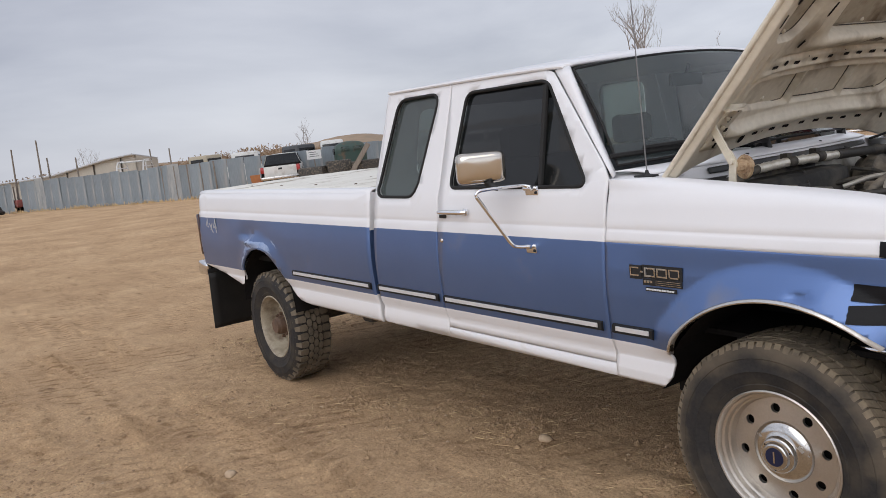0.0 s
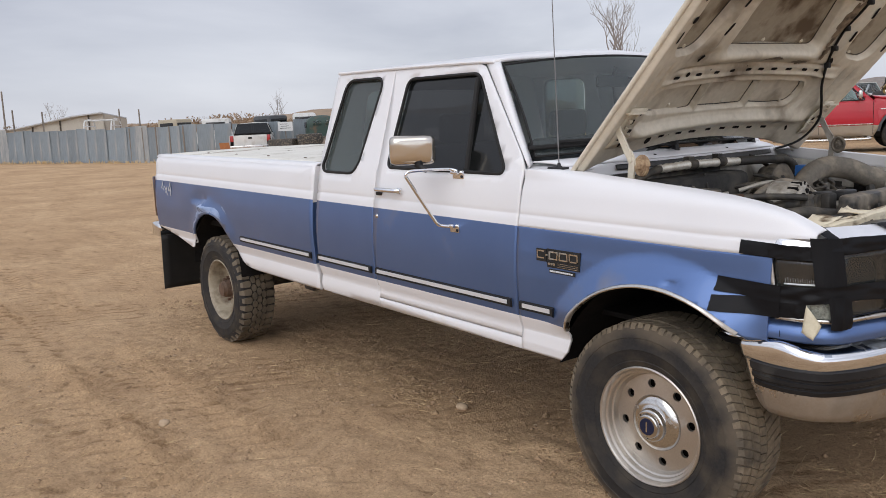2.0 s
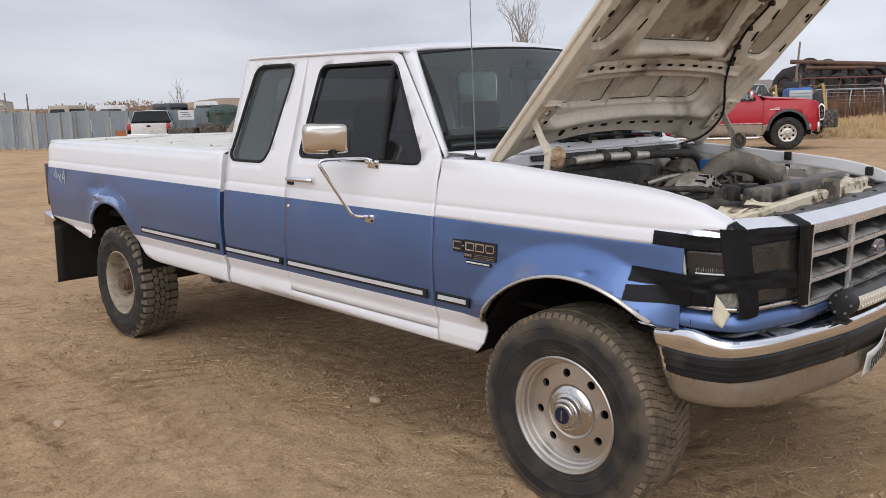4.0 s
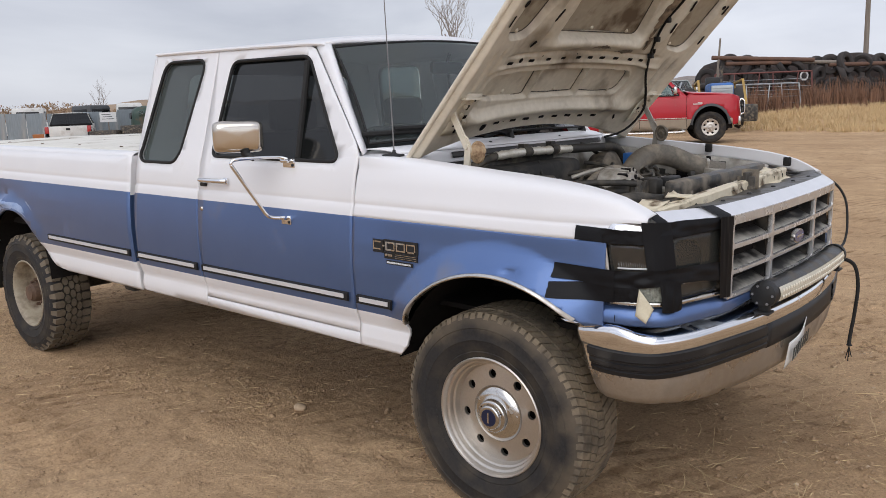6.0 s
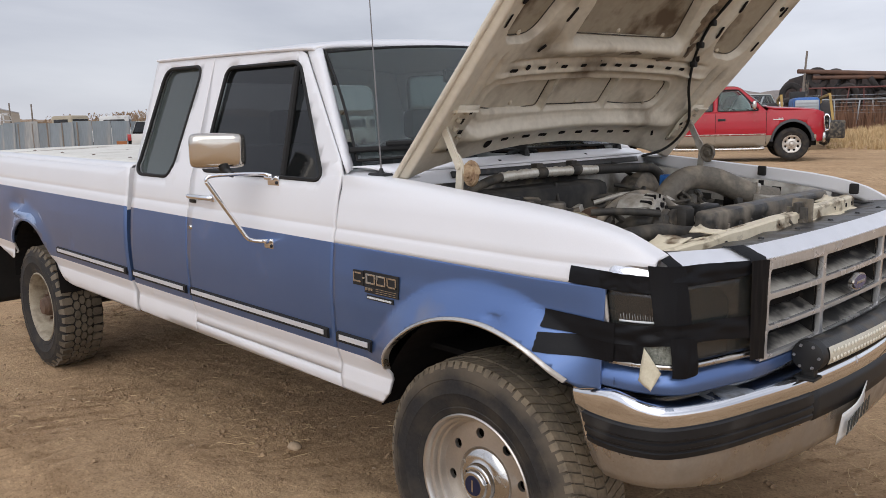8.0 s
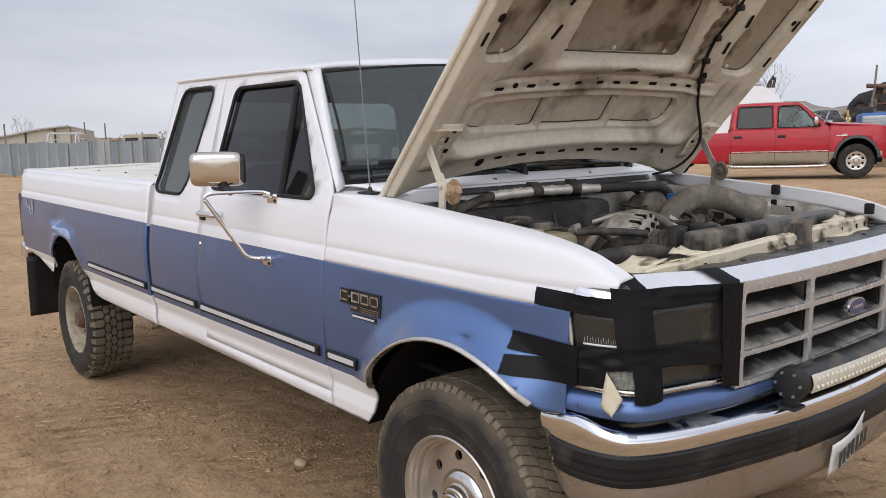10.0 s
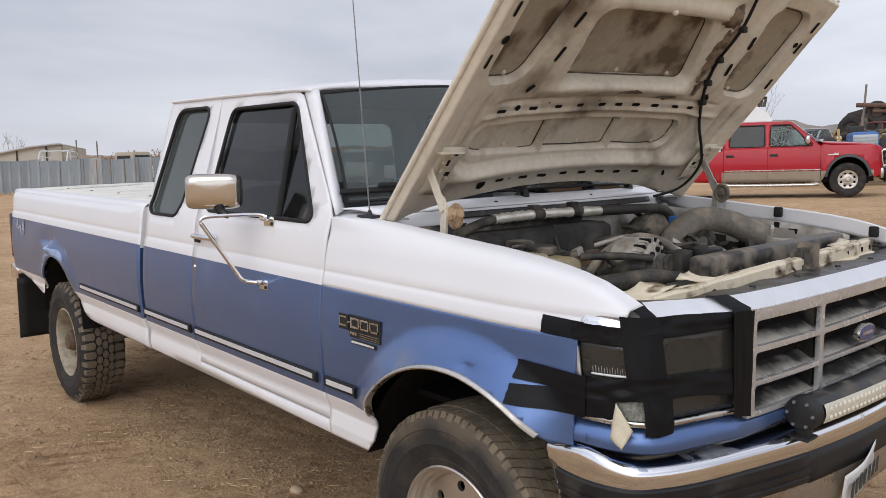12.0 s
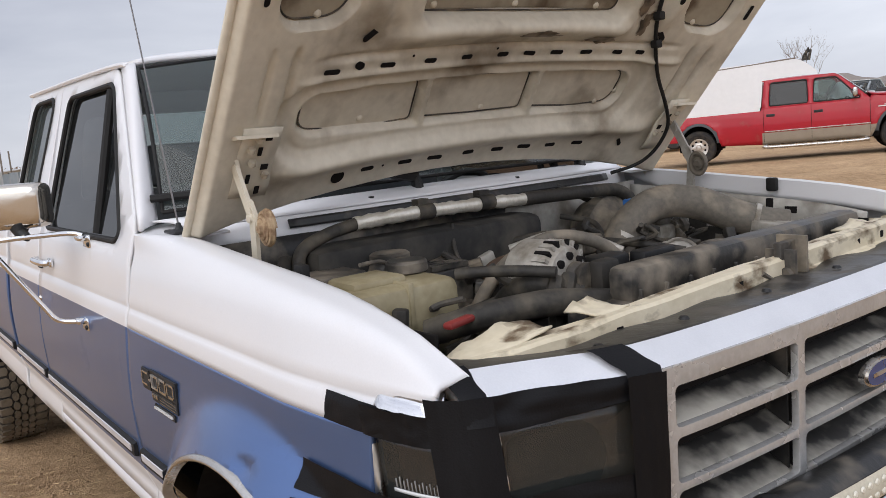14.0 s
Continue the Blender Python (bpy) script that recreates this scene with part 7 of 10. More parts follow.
    for y in (-0.70, -0.50, -0.12, 0.10, 0.42, 0.56, 0.66):
        bm = bmesh.new()
        q = min(line, key=lambda p: abs(p.y - y))
        add_box(bm, (q.x + 0.008, y - 0.009, q.z - 0.028), (q.x + 0.0195, y + 0.009, q.z - 0.011), 0, None, 0.0018)
        part("beam_hole", bm, CAVITYBLACK, sup)
    for y0, y1, x in ((-0.80, -0.62, 0.485), (-0.53, -0.44, 0.50), (0.50, 0.68, 0.46)):
        bm = bmesh.new()
        add_grid(bm, 8, 4, lambda u, v: Vector((x - 0.045 * (1 - v) * (0.6 + 0.5 * noise.noise((u * 3, y0, 1.0))) + 0.05 * v, y0 + (y1 - y0) * (u + 0.08 * noise.noise((v * 4, y0, 5.0))), 1.200 - 0.03 * ss(-0.6, -0.8, y0) * (1 - u) + 0.016 * math.sin(u * 3.14) * (1 - v) ** 2 + 0.010 * noise.noise((u * 4, v * 3, y0)))))
        part("support_tab", bm, BEAM, sup, solid=0.004)
    # radiator top tank
    bm = bmesh.new()
    add_box(bm, (0.345, -0.27, 1.155), (0.415, 0.70, 1.232), 0, None, 0.018)
    for k in range(11):
        add_box(bm, (0.34, -0.25 + 0.085 * k, 1.15), (0.422, -0.242 + 0.085 * k, 1.185), 0, None, 0.002)
    add_box(bm, (0.355, -0.40, 0.80), (0.405, 0.70, 1.16))
    part("radiator", bm, BAYBLACK, truck, "radiator with a black top tank")
    bm = bmesh.new()
    for y in (-0.33, -0.29):
        add_tube(bm, [(0.25, y, 1.10), (0.25, y, 1.18), (0.24, y + 0.02, 1.20)], 0.018, 8)
    add_tube(bm, curve_pts([(0.25, -0.25, 1.16), (0.20, -0.33, 1.19), (0.12, -0.34, 1.16), (0.04, -0.30, 1.10), (0.0, -0.22, 1.06)], 6), 0.026, 10)
    part("radiator_hose", bm, BAYRUBBER, truck, "black radiator hose")
    # fan shroud and latch
    bm = bmesh.new()
    add_box(bm, (0.13, -0.38, 0.80), (0.215, 0.62, 1.09), 0, None, 0.02)
    part("fan_shroud", bm, BLACK, truck)
    bm = bmesh.new()
    add_box(bm, (0.455, 0.185, 1.095), (0.475, 0.255, 1.20), 0, None, 0.004)
    add_box(bm, (0.43, 0.195, 1.10), (0.50, 0.205, 1.185), 0, None, 0.002)
    add_box(bm, (0.43, 0.24, 1.10), (0.50, 0.25, 1.21), 0, None, 0.002)
    add_tube(bm, [(0.475, 0.19, 1.12), (0.475, 0.14, 1.13), (0.48, 0.10, 1.15)], 0.006, 6)
    add_lathe(bm, [(0.0, 0.02), (0.016, 0.018), (0.018, 0.0)], 12, Matrix.Translation((0.48, 0.20, 1.13)))
    bmesh.ops.translate(bm, verts=bm.verts, vec=(0.085, -0.14, 0.045))
    part("hood_latch", bm, BAYIRON, truck, "rusty hood latch")
    # engine block, rocker covers, manifolds
    bm = bmesh.new()
    add_box(bm, (-0.42, -0.26, 0.76), (0.08, 0.40, 1.02), 0, None, 0.03)
    part("engine_block", bm, BAYIRON, truck, "grimy engine block")
    for y in (-0.24, 0.34):
        bm = bmesh.new()
        add_box(bm, (-0.42, y - 0.09, 0.98), (0.0, y + 0.09, 1.09), 0, Matrix.Translation((0, y, 1)) @ Matrix.Rotation(radians(-18 if y < 0 else 18), 4, "X") @ Matrix.Translation((0, -y, -1)), 0.03)
        part("rocker_cover", bm, BAYIRON, truck)
    for k in range(5):
        bm = bmesh.new()
        x = -0.36 + 0.085 * k
        add_tube(bm, curve_pts([(x, -0.16, 1.09), (x + 0.01, -0.05, 1.14), (x + 0.01, 0.12, 1.15), (x, 0.26, 1.10)], 5), 0.024, 8)
        part("intake_runner", bm, BAYIRON, truck)
    # alternator
    m = Matrix.Translation((0.135, -0.245, 1.19)) @ Matrix.Rotation(radians(97), 4, "Z") @ Matrix.Scale(1.05, 4)
    bm = bmesh.new()
    add_lathe(bm, [(0.0, 0.075), (0.03, 0.075), (0.062, 0.066), (0.076, 0.045), (0.078, 0.03), (0.078, -0.045), (0.07, -0.06), (0.0, -0.065)], 36, m)
    alt = part("alternator", bm, GREYMETAL, truck, "dusty cast aluminium alternator")
    for k in range(26):
        bm = bmesh.new()
        t = 2 * math.pi * k / 26
        # every other box is near-black, for the shaded slot between fins
        add_box(bm, (-0.0035, -0.058, 0.060), (0.0035, -0.020, 0.081), 0, m @ Matrix.Rotation(t, 4, "Y"))
        part("cooling_fin", bm, CAVITYBLACK if k % 2 else GREYMETAL, alt, smooth=False)
    for k in range(8):
        bm = bmesh.new()
        t = 2 * math.pi * k / 8
        add_lathe(bm, [(0.0, 0.077), (0.009, 0.0765), (0.010, 0.06)], 10, m @ Matrix.Translation((0.045 * math.cos(t), 0, 0.045 * math.sin(t))))
        part("vent_hole", bm, CAVITYBLACK, alt)
    bm = bmesh.new()
    add_lathe(bm, [(0.0, 0.125), (0.022, 0.123), (0.034, 0.12), (0.034, 0.108), (0.028, 0.10), (0.034, 0.092), (0.034, 0.082), (0.02, 0.07)], 24, m)
    part("pulley", bm, BAYIRON, alt)
    # hoses, sleeves and pipes
    def hose(name, ctrl, r, mt, label, n=7, seg=12):
        b = bmesh.new()
        add_tube(b, curve_pts(ctrl, n), r, seg)
        return part(name, b, mt, truck, label)

    big = [(-0.08, 0.22, 1.02), (-0.09, 0.27, 1.15), (-0.08, 0.34, 1.235), (-0.05, 0.43, 1.275), (0.01, 0.52, 1.265), (0.08, 0.585, 1.225), (0.15, 0.63, 1.195), (0.21, 0.68, 1.18)]
    hose("intake_hose", big, 0.050, BAYHOSE, "wide dusty grey intake elbow", 6, 20)
    for k, (p, r) in enumerate((((0.14, 0.623, 1.20), 0.054), ((-0.086, 0.30, 1.185), 0.054))):
        b = bmesh.new()
        q = Vector(p)
        d = Vector((0.75, 0.55, -0.3)) if k == 0 else Vector((0.15, 0.5, 0.75))
        add_tube(b, [q - d.normalized() * 0.007, q + d.normalized() * 0.007], r, 20)
        part("hose_clamp", b, GREYMETAL, truck)
    hose("heater_hose", [(-0.02, -0.38, 1.02), (-0.02, -0.32, 1.12), (0.0, -0.25, 1.20), (0.02, -0.15, 1.245), (0.04, -0.07, 1.25), (0.07, 0.02, 1.22), (0.09, 0.08, 1.16), (0.09, 0.11, 1.06)], 0.017, BAYHOSE, "dusty curved hose")
    hose("cross_pipe", [(0.075, -0.46, 1.222), (0.13, -0.42, 1.226), (0.20, -0.375, 1.226), (0.265, -0.335, 1.222)], 0.013, BAYRUBBER, "black hose across the engine")
    hose("upper_radiator_hose", [(-0.05, -0.30, 1.02), (0.05, -0.28, 1.05), (0.14, -0.24, 1.07), (0.20, -0.20, 1.10)], 0.024, BAYRUBBER, "black radiator hose")
    hose("heat_sleeve", [(-0.30, -0.66, 1.20), (-0.33, -0.63, 1.27), (-0.32, -0.56, 1.305), (-0.312, -0.47, 1.323)], 0.017, BAYRUBBER, "dusty hose end")
    b = bmesh.new()
    pts = curve_pts([(-0.312, -0.478, 1.323), (-0.305, -0.30, 1.328), (-0.302, -0.15, 1.326), (-0.312, 0.12, 1.318)], 16)
    add_tube(b, pts, [0.0185 + 0.0015 * math.sin(k * 2.1) + 0.0012 * math.sin(k * 5.3) for k in range(len(pts))], 14)
    sleeve = part("foil_sleeve", b, FOIL, truck, "crinkled silver heat sleeve round a pipe")
    for y in (-0.26, -0.04):
        b = bmesh.new()
        add_tube(b, [(-0.304, y - 0.026, 1.327), (-0.304, y + 0.026, 1.327)], 0.0225, 12)
        add_box(b, (-0.335, y - 0.018, 1.335), (-0.305, y + 0.018, 1.362))
        part("strap", b, BAYRUBBER, sleeve)
    hose("black_pipe", [(-0.312, 0.118, 1.318), (-0.31, 0.22, 1.315), (-0.30, 0.40, 1.31), (-0.29, 0.52, 1.30), (-0.27, 0.57, 1.25), (-0.25, 0.58, 1.14)], 0.021, BAYRUBBER, "black pipe along the firewall")
    hose("thin_wire", [(-0.30, -0.17, 1.28), (-0.26, -0.20, 1.22), (-0.22, -0.20, 1.16), (-0.2, -0.18, 1.12)], 0.006, BAYRUBBER, "thin black wire")
    hose("brake_line", [(-0.40, 0.35, 1.33), (-0.36, 0.40, 1.30), (-0.33, 0.52, 1.22), (-0.30, 0.56, 1.12)], 0.010, BAYRUBBER, "curved black hose")
    # yellowed expansion tank with its cap; black box beside it
    b = bmesh.new()
    add_box(b, (-0.11, -0.755, 1.05), (0.085, -0.455, 1.222), 0, None, 0.025)
    add_box(b, (-0.09, -0.70, 1.21), (0.03, -0.56, 1.238), 0, None, 0.012)
    add_box(b, (-0.11, -0.60, 1.12), (0.089, -0.585, 1.228), 0, None, 0.005)
    tank = part("coolant_tank", b, TANK, truck, "yellowed translucent coolant tank")
    b = bmesh.new()
    add_lathe(b, [(0.0, 0.030), (0.045, 0.030), (0.050, 0.024), (0.050, 0.004), (0.042, 0.0)], 22, Matrix.Translation((-0.06, -0.50, 1.222)) @ Matrix.Rotation(radians(-90), 4, "X"))
    part("tank_cap", b, BAYBLACK, tank, "dusty ribbed cap")
    b = bmesh.new()
    add_box(b, (-0.32, -0.70, 1.02), (-0.15, -0.52, 1.20), 0, None, 0.012)
    add_box(b, (-0.30, -0.68, 1.20), (-0.17, -0.54, 1.225), 0, None, 0.008)
    part("battery", b, BAYBLACK, truck, "dusty black battery")
    b = bmesh.new()
    add_box(b, (-0.29, -0.36, 1.08), (-0.16, -0.22, 1.185), 0, None, 0.012)
    for k in range(5):
        add_box(b, (-0.28 + 0.026 * k, -0.35, 1.185), (-0.27 + 0.026 * k, -0.23, 1.198))
    part("relay_box", b, BAYBLACK, truck)
    b = bmesh.new()
    add_lathe(b, [(0.0, 0.03), (0.05, 0.028), (0.058, 0.0), (0.06, -0.05)], 20, Matrix.Translation((-0.16, -0.12, 1.14)) @ Matrix.Rotation(radians(-60), 4, "X"))
    part("rusty_canister", b, RUST, truck, "rusty brown round canister")
    # master cylinder, booster, blue and red connectors on the driver's side
    b = bmesh.new()
    add_lathe(b, [(0.0, 0.10), (0.06, 0.095), (0.115, 0.05), (0.12, 0.02), (0.10, -0.04), (0.0, -0.06)], 28, Matrix.Translation((-0.34, 0.48, 1.17)) @ Matrix.Rotation(radians(90), 4, "Z"))
    part("brake_booster", b, BAYIRON, truck)
    b = bmesh.new()
    add_box(b, (-0.22, 0.44, 1.15), (-0.06, 0.52, 1.20), 0, None, 0.012)
    add_box(b, (-0.21, 0.45, 1.20), (-0.07, 0.51, 1.235), 1, None, 0.008)
    part("brake_reservoir", b, [GREYMETAL, DUSTYWHITE], truck)
    b = bmesh.new()
    add_box(b, (-0.205, 0.44, 1.225), (-0.15, 0.495, 1.280), 0, None, 0.006)
    part("blue_cap", b, BLUEPLASTIC, truck, "bright blue plastic cap")
    b = bmesh.new()
    add_tube(b, curve_pts([(0.02, 0.10, 1.10), (0.06, 0.16, 1.135), (0.09, 0.26, 1.14), (0.10, 0.33, 1.13)], 5), 0.012, 8)
    part("red_cable", b, REDPLASTIC, truck, "faded red cable")
    b = bmesh.new()
    add_lathe(b, [(0.0, 0.03), (0.03, 0.03), (0.055, 0.026), (0.07, 0.015), (0.075, 0.0), (0.07, -0.03)], 28, Matrix.Translation((0.06, 0.36, 1.11)) @ Matrix.Rotation(radians(70), 4, "Z") @ Matrix.Rotation(radians(-25), 4, "X"))
    add_lathe(b, [(0.062, 0.026), (0.066, 0.034), (0.070, 0.026)], 28, Matrix.Translation((0.06, 0.36, 1.11)) @ Matrix.Rotation(radians(70), 4, "Z") @ Matrix.Rotation(radians(-25), 4, "X"))
    part("compressor_pulley", b, GREYMETAL, truck, "dusty belt pulley")
    b = bmesh.new()
    add_box(b, (0.09, 0.20, 1.12), (0.20, 0.44, 1.15), 0, None, 0.012)
    part("belt_cover", b, GREYMETAL, truck)
    # second battery with cables beside the driver's apron
    b = bmesh.new()
    add_box(b, (0.14, 0.54, 0.95), (0.32, 0.76, 1.135), 0, None, 0.012)
    part("battery", b, BAYBLACK, truck, "dusty black battery")
    b = bmesh.new()
    add_box(b, (0.16, 0.57, 1.175), (0.29, 0.66, 1.205), 0, Matrix.Translation((0.2, 0.6, 1.19)) @ Matrix.Rotation(radians(6), 4, "Y") @ Matrix.Translation((-0.2, -0.6, -1.19)), 0.006)
    add_box(b, (0.19, 0.59, 1.13), (0.21, 0.61, 1.18))
    part("battery_clamp", b, GREYMETAL, truck)
    b = bmesh.new()
    add_tube(b, curve_pts([(0.28, 0.62, 1.16), (0.32, 0.66, 1.195), (0.35, 0.73, 1.19), (0.33, 0.78, 1.16)], 5), 0.010, 8)
    part("red_cable", b, REDPLASTIC, truck, "faded red battery cable")
    b = bmesh.new()
    add_box(b, (0.19, -0.62, 1.150), (0.215, -0.50, 1.165), 0, Matrix.Translation((0.2, -0.5, 1.1)) @ Matrix.Rotation(radians(15), 4, "Z") @ Matrix.Translation((-0.2, 0.5, -1.1)), 0.006)
    part("red_bar", b, REDPLASTIC, truck, "faded red plastic bar")
    # power steering reservoir with a ribbed cap, left hoses, sensor block, dipstick
    b = bmesh.new()
    add_lathe(b, [(0.0, 0.10), (0.045, 0.10), (0.052, 0.094), (0.052, 0.080), (0.046, 0.076), (0.055, 0.066), (0.060, 0.05), (0.060, -0.05), (0.0, -0.06)], 24, Matrix.Translation((-0.22, -0.44, 1.15)) @ Matrix.Rotation(radians(-90), 4, "X"))
    part("fluid_reservoir", b, BAYBLACK, truck, "dusty black round reservoir")
    hose("side_hose", [(-0.36, -0.66, 1.25), (-0.30, -0.70, 1.20), (-0.22, -0.70, 1.15), (-0.14, -0.72, 1.12)], 0.020, BAYRUBBER, "thick black hose")
    hose("side_hose", [(-0.38, -0.60, 1.18), (-0.28, -0.58, 1.15), (-0.16, -0.46, 1.16), (-0.06, -0.42, 1.13)], 0.018, BAYRUBBER, "thick black hose")
    hose("front_hose", [(0.12, -0.58, 1.12), (0.22, -0.50, 1.155), (0.28, -0.38, 1.165), (0.30, -0.28, 1.15), (0.33, -0.20, 1.14)], 0.030, BAYRUBBER, "thick black radiator hose")
    hose("wire_loom", [(-0.30, 0.02, 1.20), (-0.18, 0.10, 1.22), (-0.05, 0.16, 1.20), (0.06, 0.20, 1.19), (0.16, 0.26, 1.17)], 0.011, BAYRUBBER, "black wire loom")
    hose("wire_loom", [(-0.34, 0.30, 1.24), (-0.24, 0.34, 1.22), (-0.16, 0.30, 1.18), (-0.05, 0.26, 1.16)], 0.009, BAYRUBBER, "black wire loom")
    hose("fuel_line", [(-0.20, -0.05, 1.20), (-0.10, 0.02, 1.235), (0.0, 0.06, 1.225), (0.08, 0.10, 1.19)], 0.010, GREYMETAL, "bent metal fuel line")
    hose("dipstick_tube", [(0.02, 0.02, 1.05), (0.04, -0.02, 1.16), (0.05, -0.03, 1.255)], 0.007, GREYMETAL, "metal dipstick tube")
    for x, y, z, sx, sy, sz, mt in ((0.20, -0.10, 1.19, 0.03, 0.05, 0.03, BLACK), (0.24, 0.02, 1.20, 0.025, 0.06, 0.02, BLACK), (-0.05, 0.10, 1.20, 0.03, 0.04, 0.025, BAYIRON), (0.28, -0.20, 1.19, 0.02, 0.03, 0.04, BAYRUBBER)):
        b = bmesh.new()
        add_box(b, (x - sx, y - sy, z - sz), (x + sx, y + sy, z + sz), 0, None, 0.008)
        part("engine_sensor", b, mt, truck)
    # clutter of small hoses and plugs
    rnd = random.Random(5)
    for k in range(90):
        x, y = rnd.uniform(-0.38, 0.16), rnd.uniform(-0.70, 0.66)
        z = 1.06 + 0.14 * rnd.random()
        pts = [Vector((x, y, z))]
        for j in range(4):
            pts.append(pts[-1] + Vector((rnd.uniform(-0.05, 0.05), rnd.uniform(-0.07, 0.07), rnd.uniform(-0.03, 0.03))))
        b = bmesh.new()
        add_tube(b, curve_pts(pts, 4), rnd.choice((0.005, 0.007, 0.010, 0.014)), 8)
        part("engine_hose", b, rnd.choice((BAYRUBBER, BAYHOSE, BAYRUBBER, BAYIRON, BAYBLACK)), truck)
    for k in range(80):
        x, y = rnd.uniform(-0.38, 0.14), rnd.uniform(-0.68, 0.64)
        z = 1.03 + 0.14 * rnd.random()
        sx, sy, sz = (rnd.uniform(0.012, 0.035) for _ in range(3))
        b = bmesh.new()
        add_box(b, (-sx, -sy, -sz), (sx, sy, sz), 0, Matrix.Translation((x, y, z)) @ Matrix.Rotation(rnd.uniform(0, 3), 4, "Z") @ Matrix.Rotation(rnd.uniform(-0.4, 0.4), 4, "X"), 0.006)
        part("engine_fitting", b, rnd.choice((BAYIRON, BAYBLACK, BAYIRON, BAYRUBBER, GREYMETAL, BAYHOSE)), truck)


build_bay()


# ---- the yard round it ----
RED = mat("red_car_paint", (0.40, 0.008, 0.020), (0.34, 0.007, 0.016), 0.4, coat=0.4, spec=0.3, scale=3, fine=300, dirt=(0.26, 0.10, 0.075), dirt_at=0.74, dirt_soft=0.12)
BEIGE = mat("pewter_car_paint", (0.36, 0.31, 0.25), (0.30, 0.26, 0.205), 0.35, metal=0.3, coat=0.5)
OFFWHITE = mat("weathered_white_paint", (0.66, 0.655, 0.63), (0.54, 0.535, 0.51), 0.5, scale=2, fine=30, dirt=(0.36, 0.32, 0.27), dirt_at=0.66, dirt_soft=0.12)
GREYPLASTIC = mat("grey_plastic_cladding", (0.055, 0.058, 0.06), (0.045, 0.047, 0.05), 0.6)
GREENPAINT = mat("old_dark_green_paint", (0.025, 0.06, 0.045), (0.035, 0.055, 0.045), 0.55, scale=3, fine=30, dirt=(0.13, 0.085, 0.05), dirt_at=0.66, dirt_soft=0.1)
GALV = mat("weathered_galvanised_sheet", (0.26, 0.30, 0.325), (0.17, 0.20, 0.22), 0.55, metal=0.3, scale=0.9, fine=12, bump=0.1, spread=0.11, dirt=(0.33, 0.33, 0.32), dirt_at=0.66, dirt_soft=0.1, dirt_scale=2.0, stretch=(1, 1, 0.3))
GALVPALE = mat("limed_galvanised_sheet", (0.42, 0.42, 0.40), (0.24, 0.26, 0.27), 0.6, metal=0.2, scale=3, fine=14, stretch=(1, 1, 0.3))
SIDING = mat("tan_metal_siding", (0.45, 0.42, 0.36), (0.38, 0.35, 0.30), 0.6, scale=0.5, fine=8)
ROOFING = mat("pale_metal_roof", (0.52, 0.54, 0.56), (0.45, 0.47, 0.49), 0.5, metal=0.3, scale=0.6, fine=8)
OLDWOOD = mat("grey_old_wood", (0.25, 0.215, 0.18), (0.17, 0.145, 0.12), 0.9, scale=4, fine=40, bump=0.3, stretch=(4, 4, 0.5))
BARK = mat("grey_bark", (0.34, 0.305, 0.28), (0.24, 0.215, 0.195), 0.95, scale=4, fine=40, bump=0.3)
RUSTPIPE = mat("rusty_brown_pipe", (0.16, 0.085, 0.055), (0.10, 0.06, 0.045), 0.85, scale=3, fine=30, bump=0.2)
OLDTYRE = mat("old_tyre_rubber", (0.032, 0.030, 0.030), (0.055, 0.045, 0.040), 0.9, scale=4, fine=30, bump=0.3, spread=0.3)
YELLOW = mat("yellow_machine_paint", (0.42, 0.265, 0.06), (0.32, 0.20, 0.05), 0.5, dirt=(0.22, 0.15, 0.07), dirt_at=0.62)
TRACTORBLUE = mat("blue_machine_paint", (0.03, 0.14, 0.42), (0.025, 0.11, 0.34), 0.45, dirt=(0.10, 0.11, 0.14), dirt_at=0.64)
REDGATE = mat("faded_red_steel", (0.17, 0.055, 0.045), (0.12, 0.045, 0.038), 0.6)
GALVTUBE = mat("galvanised_tube", (0.40, 0.42, 0.43), (0.32, 0.34, 0.35), 0.45, metal=0.6)
STRAW = mat("dry_straw_grass", (0.66, 0.49, 0.27), (0.52, 0.375, 0.20), 0.9, scale=1.2, fine=20)
WEED = mat("dry_brown_weeds", (0.26, 0.14, 0.085), (0.19, 0.105, 0.065), 0.95, scale=1.2, fine=20)
SHRUB = mat("bare_brown_scrub", (0.30, 0.205, 0.125), (0.19, 0.135, 0.09), 0.95, scale=0.05, fine=2)
HILLS = mat("dry_far_hills", (0.33, 0.235, 0.155), (0.22, 0.17, 0.12), 1.0, scale=0.02, fine=0.3)
BLUFF = mat("pale_far_bluffs", (0.34, 0.285, 0.235), (0.20, 0.175, 0.16), 1.0, scale=0.03, fine=0.4)
STONE = mat("tan_stones", (0.52, 0.39, 0.26), (0.38, 0.27, 0.175), 0.95, scale=9, fine=60)
CLOD = mat("dark_earth_clods", (0.40, 0.26, 0.145), (0.25, 0.16, 0.092), 0.95, scale=9, fine=60)
SIGNWHITE = mat("white_sign_board", (0.72, 0.72, 0.71), (0.66, 0.66, 0.65), 0.6)
SHEETING = mat("clear_plastic_sheet", (0.36, 0.42, 0.41), (0.22, 0.27, 0.27), 0.35, scale=7, fine=30, bump=0.6)
ORANGE = mat("rust_orange_panel", (0.42, 0.17, 0.06), (0.32, 0.12, 0.05), 0.8)


DARKSCRAP = mat("dark_rusty_scrap", (0.055, 0.035, 0.028), (0.022, 0.019, 0.018), 0.9, scale=1.6, fine=9, bump=0.5)


TEAL_GLASS = glass("teal_tinted_glass", (0.34, 0.44, 0.42), 0.0, 0.02)


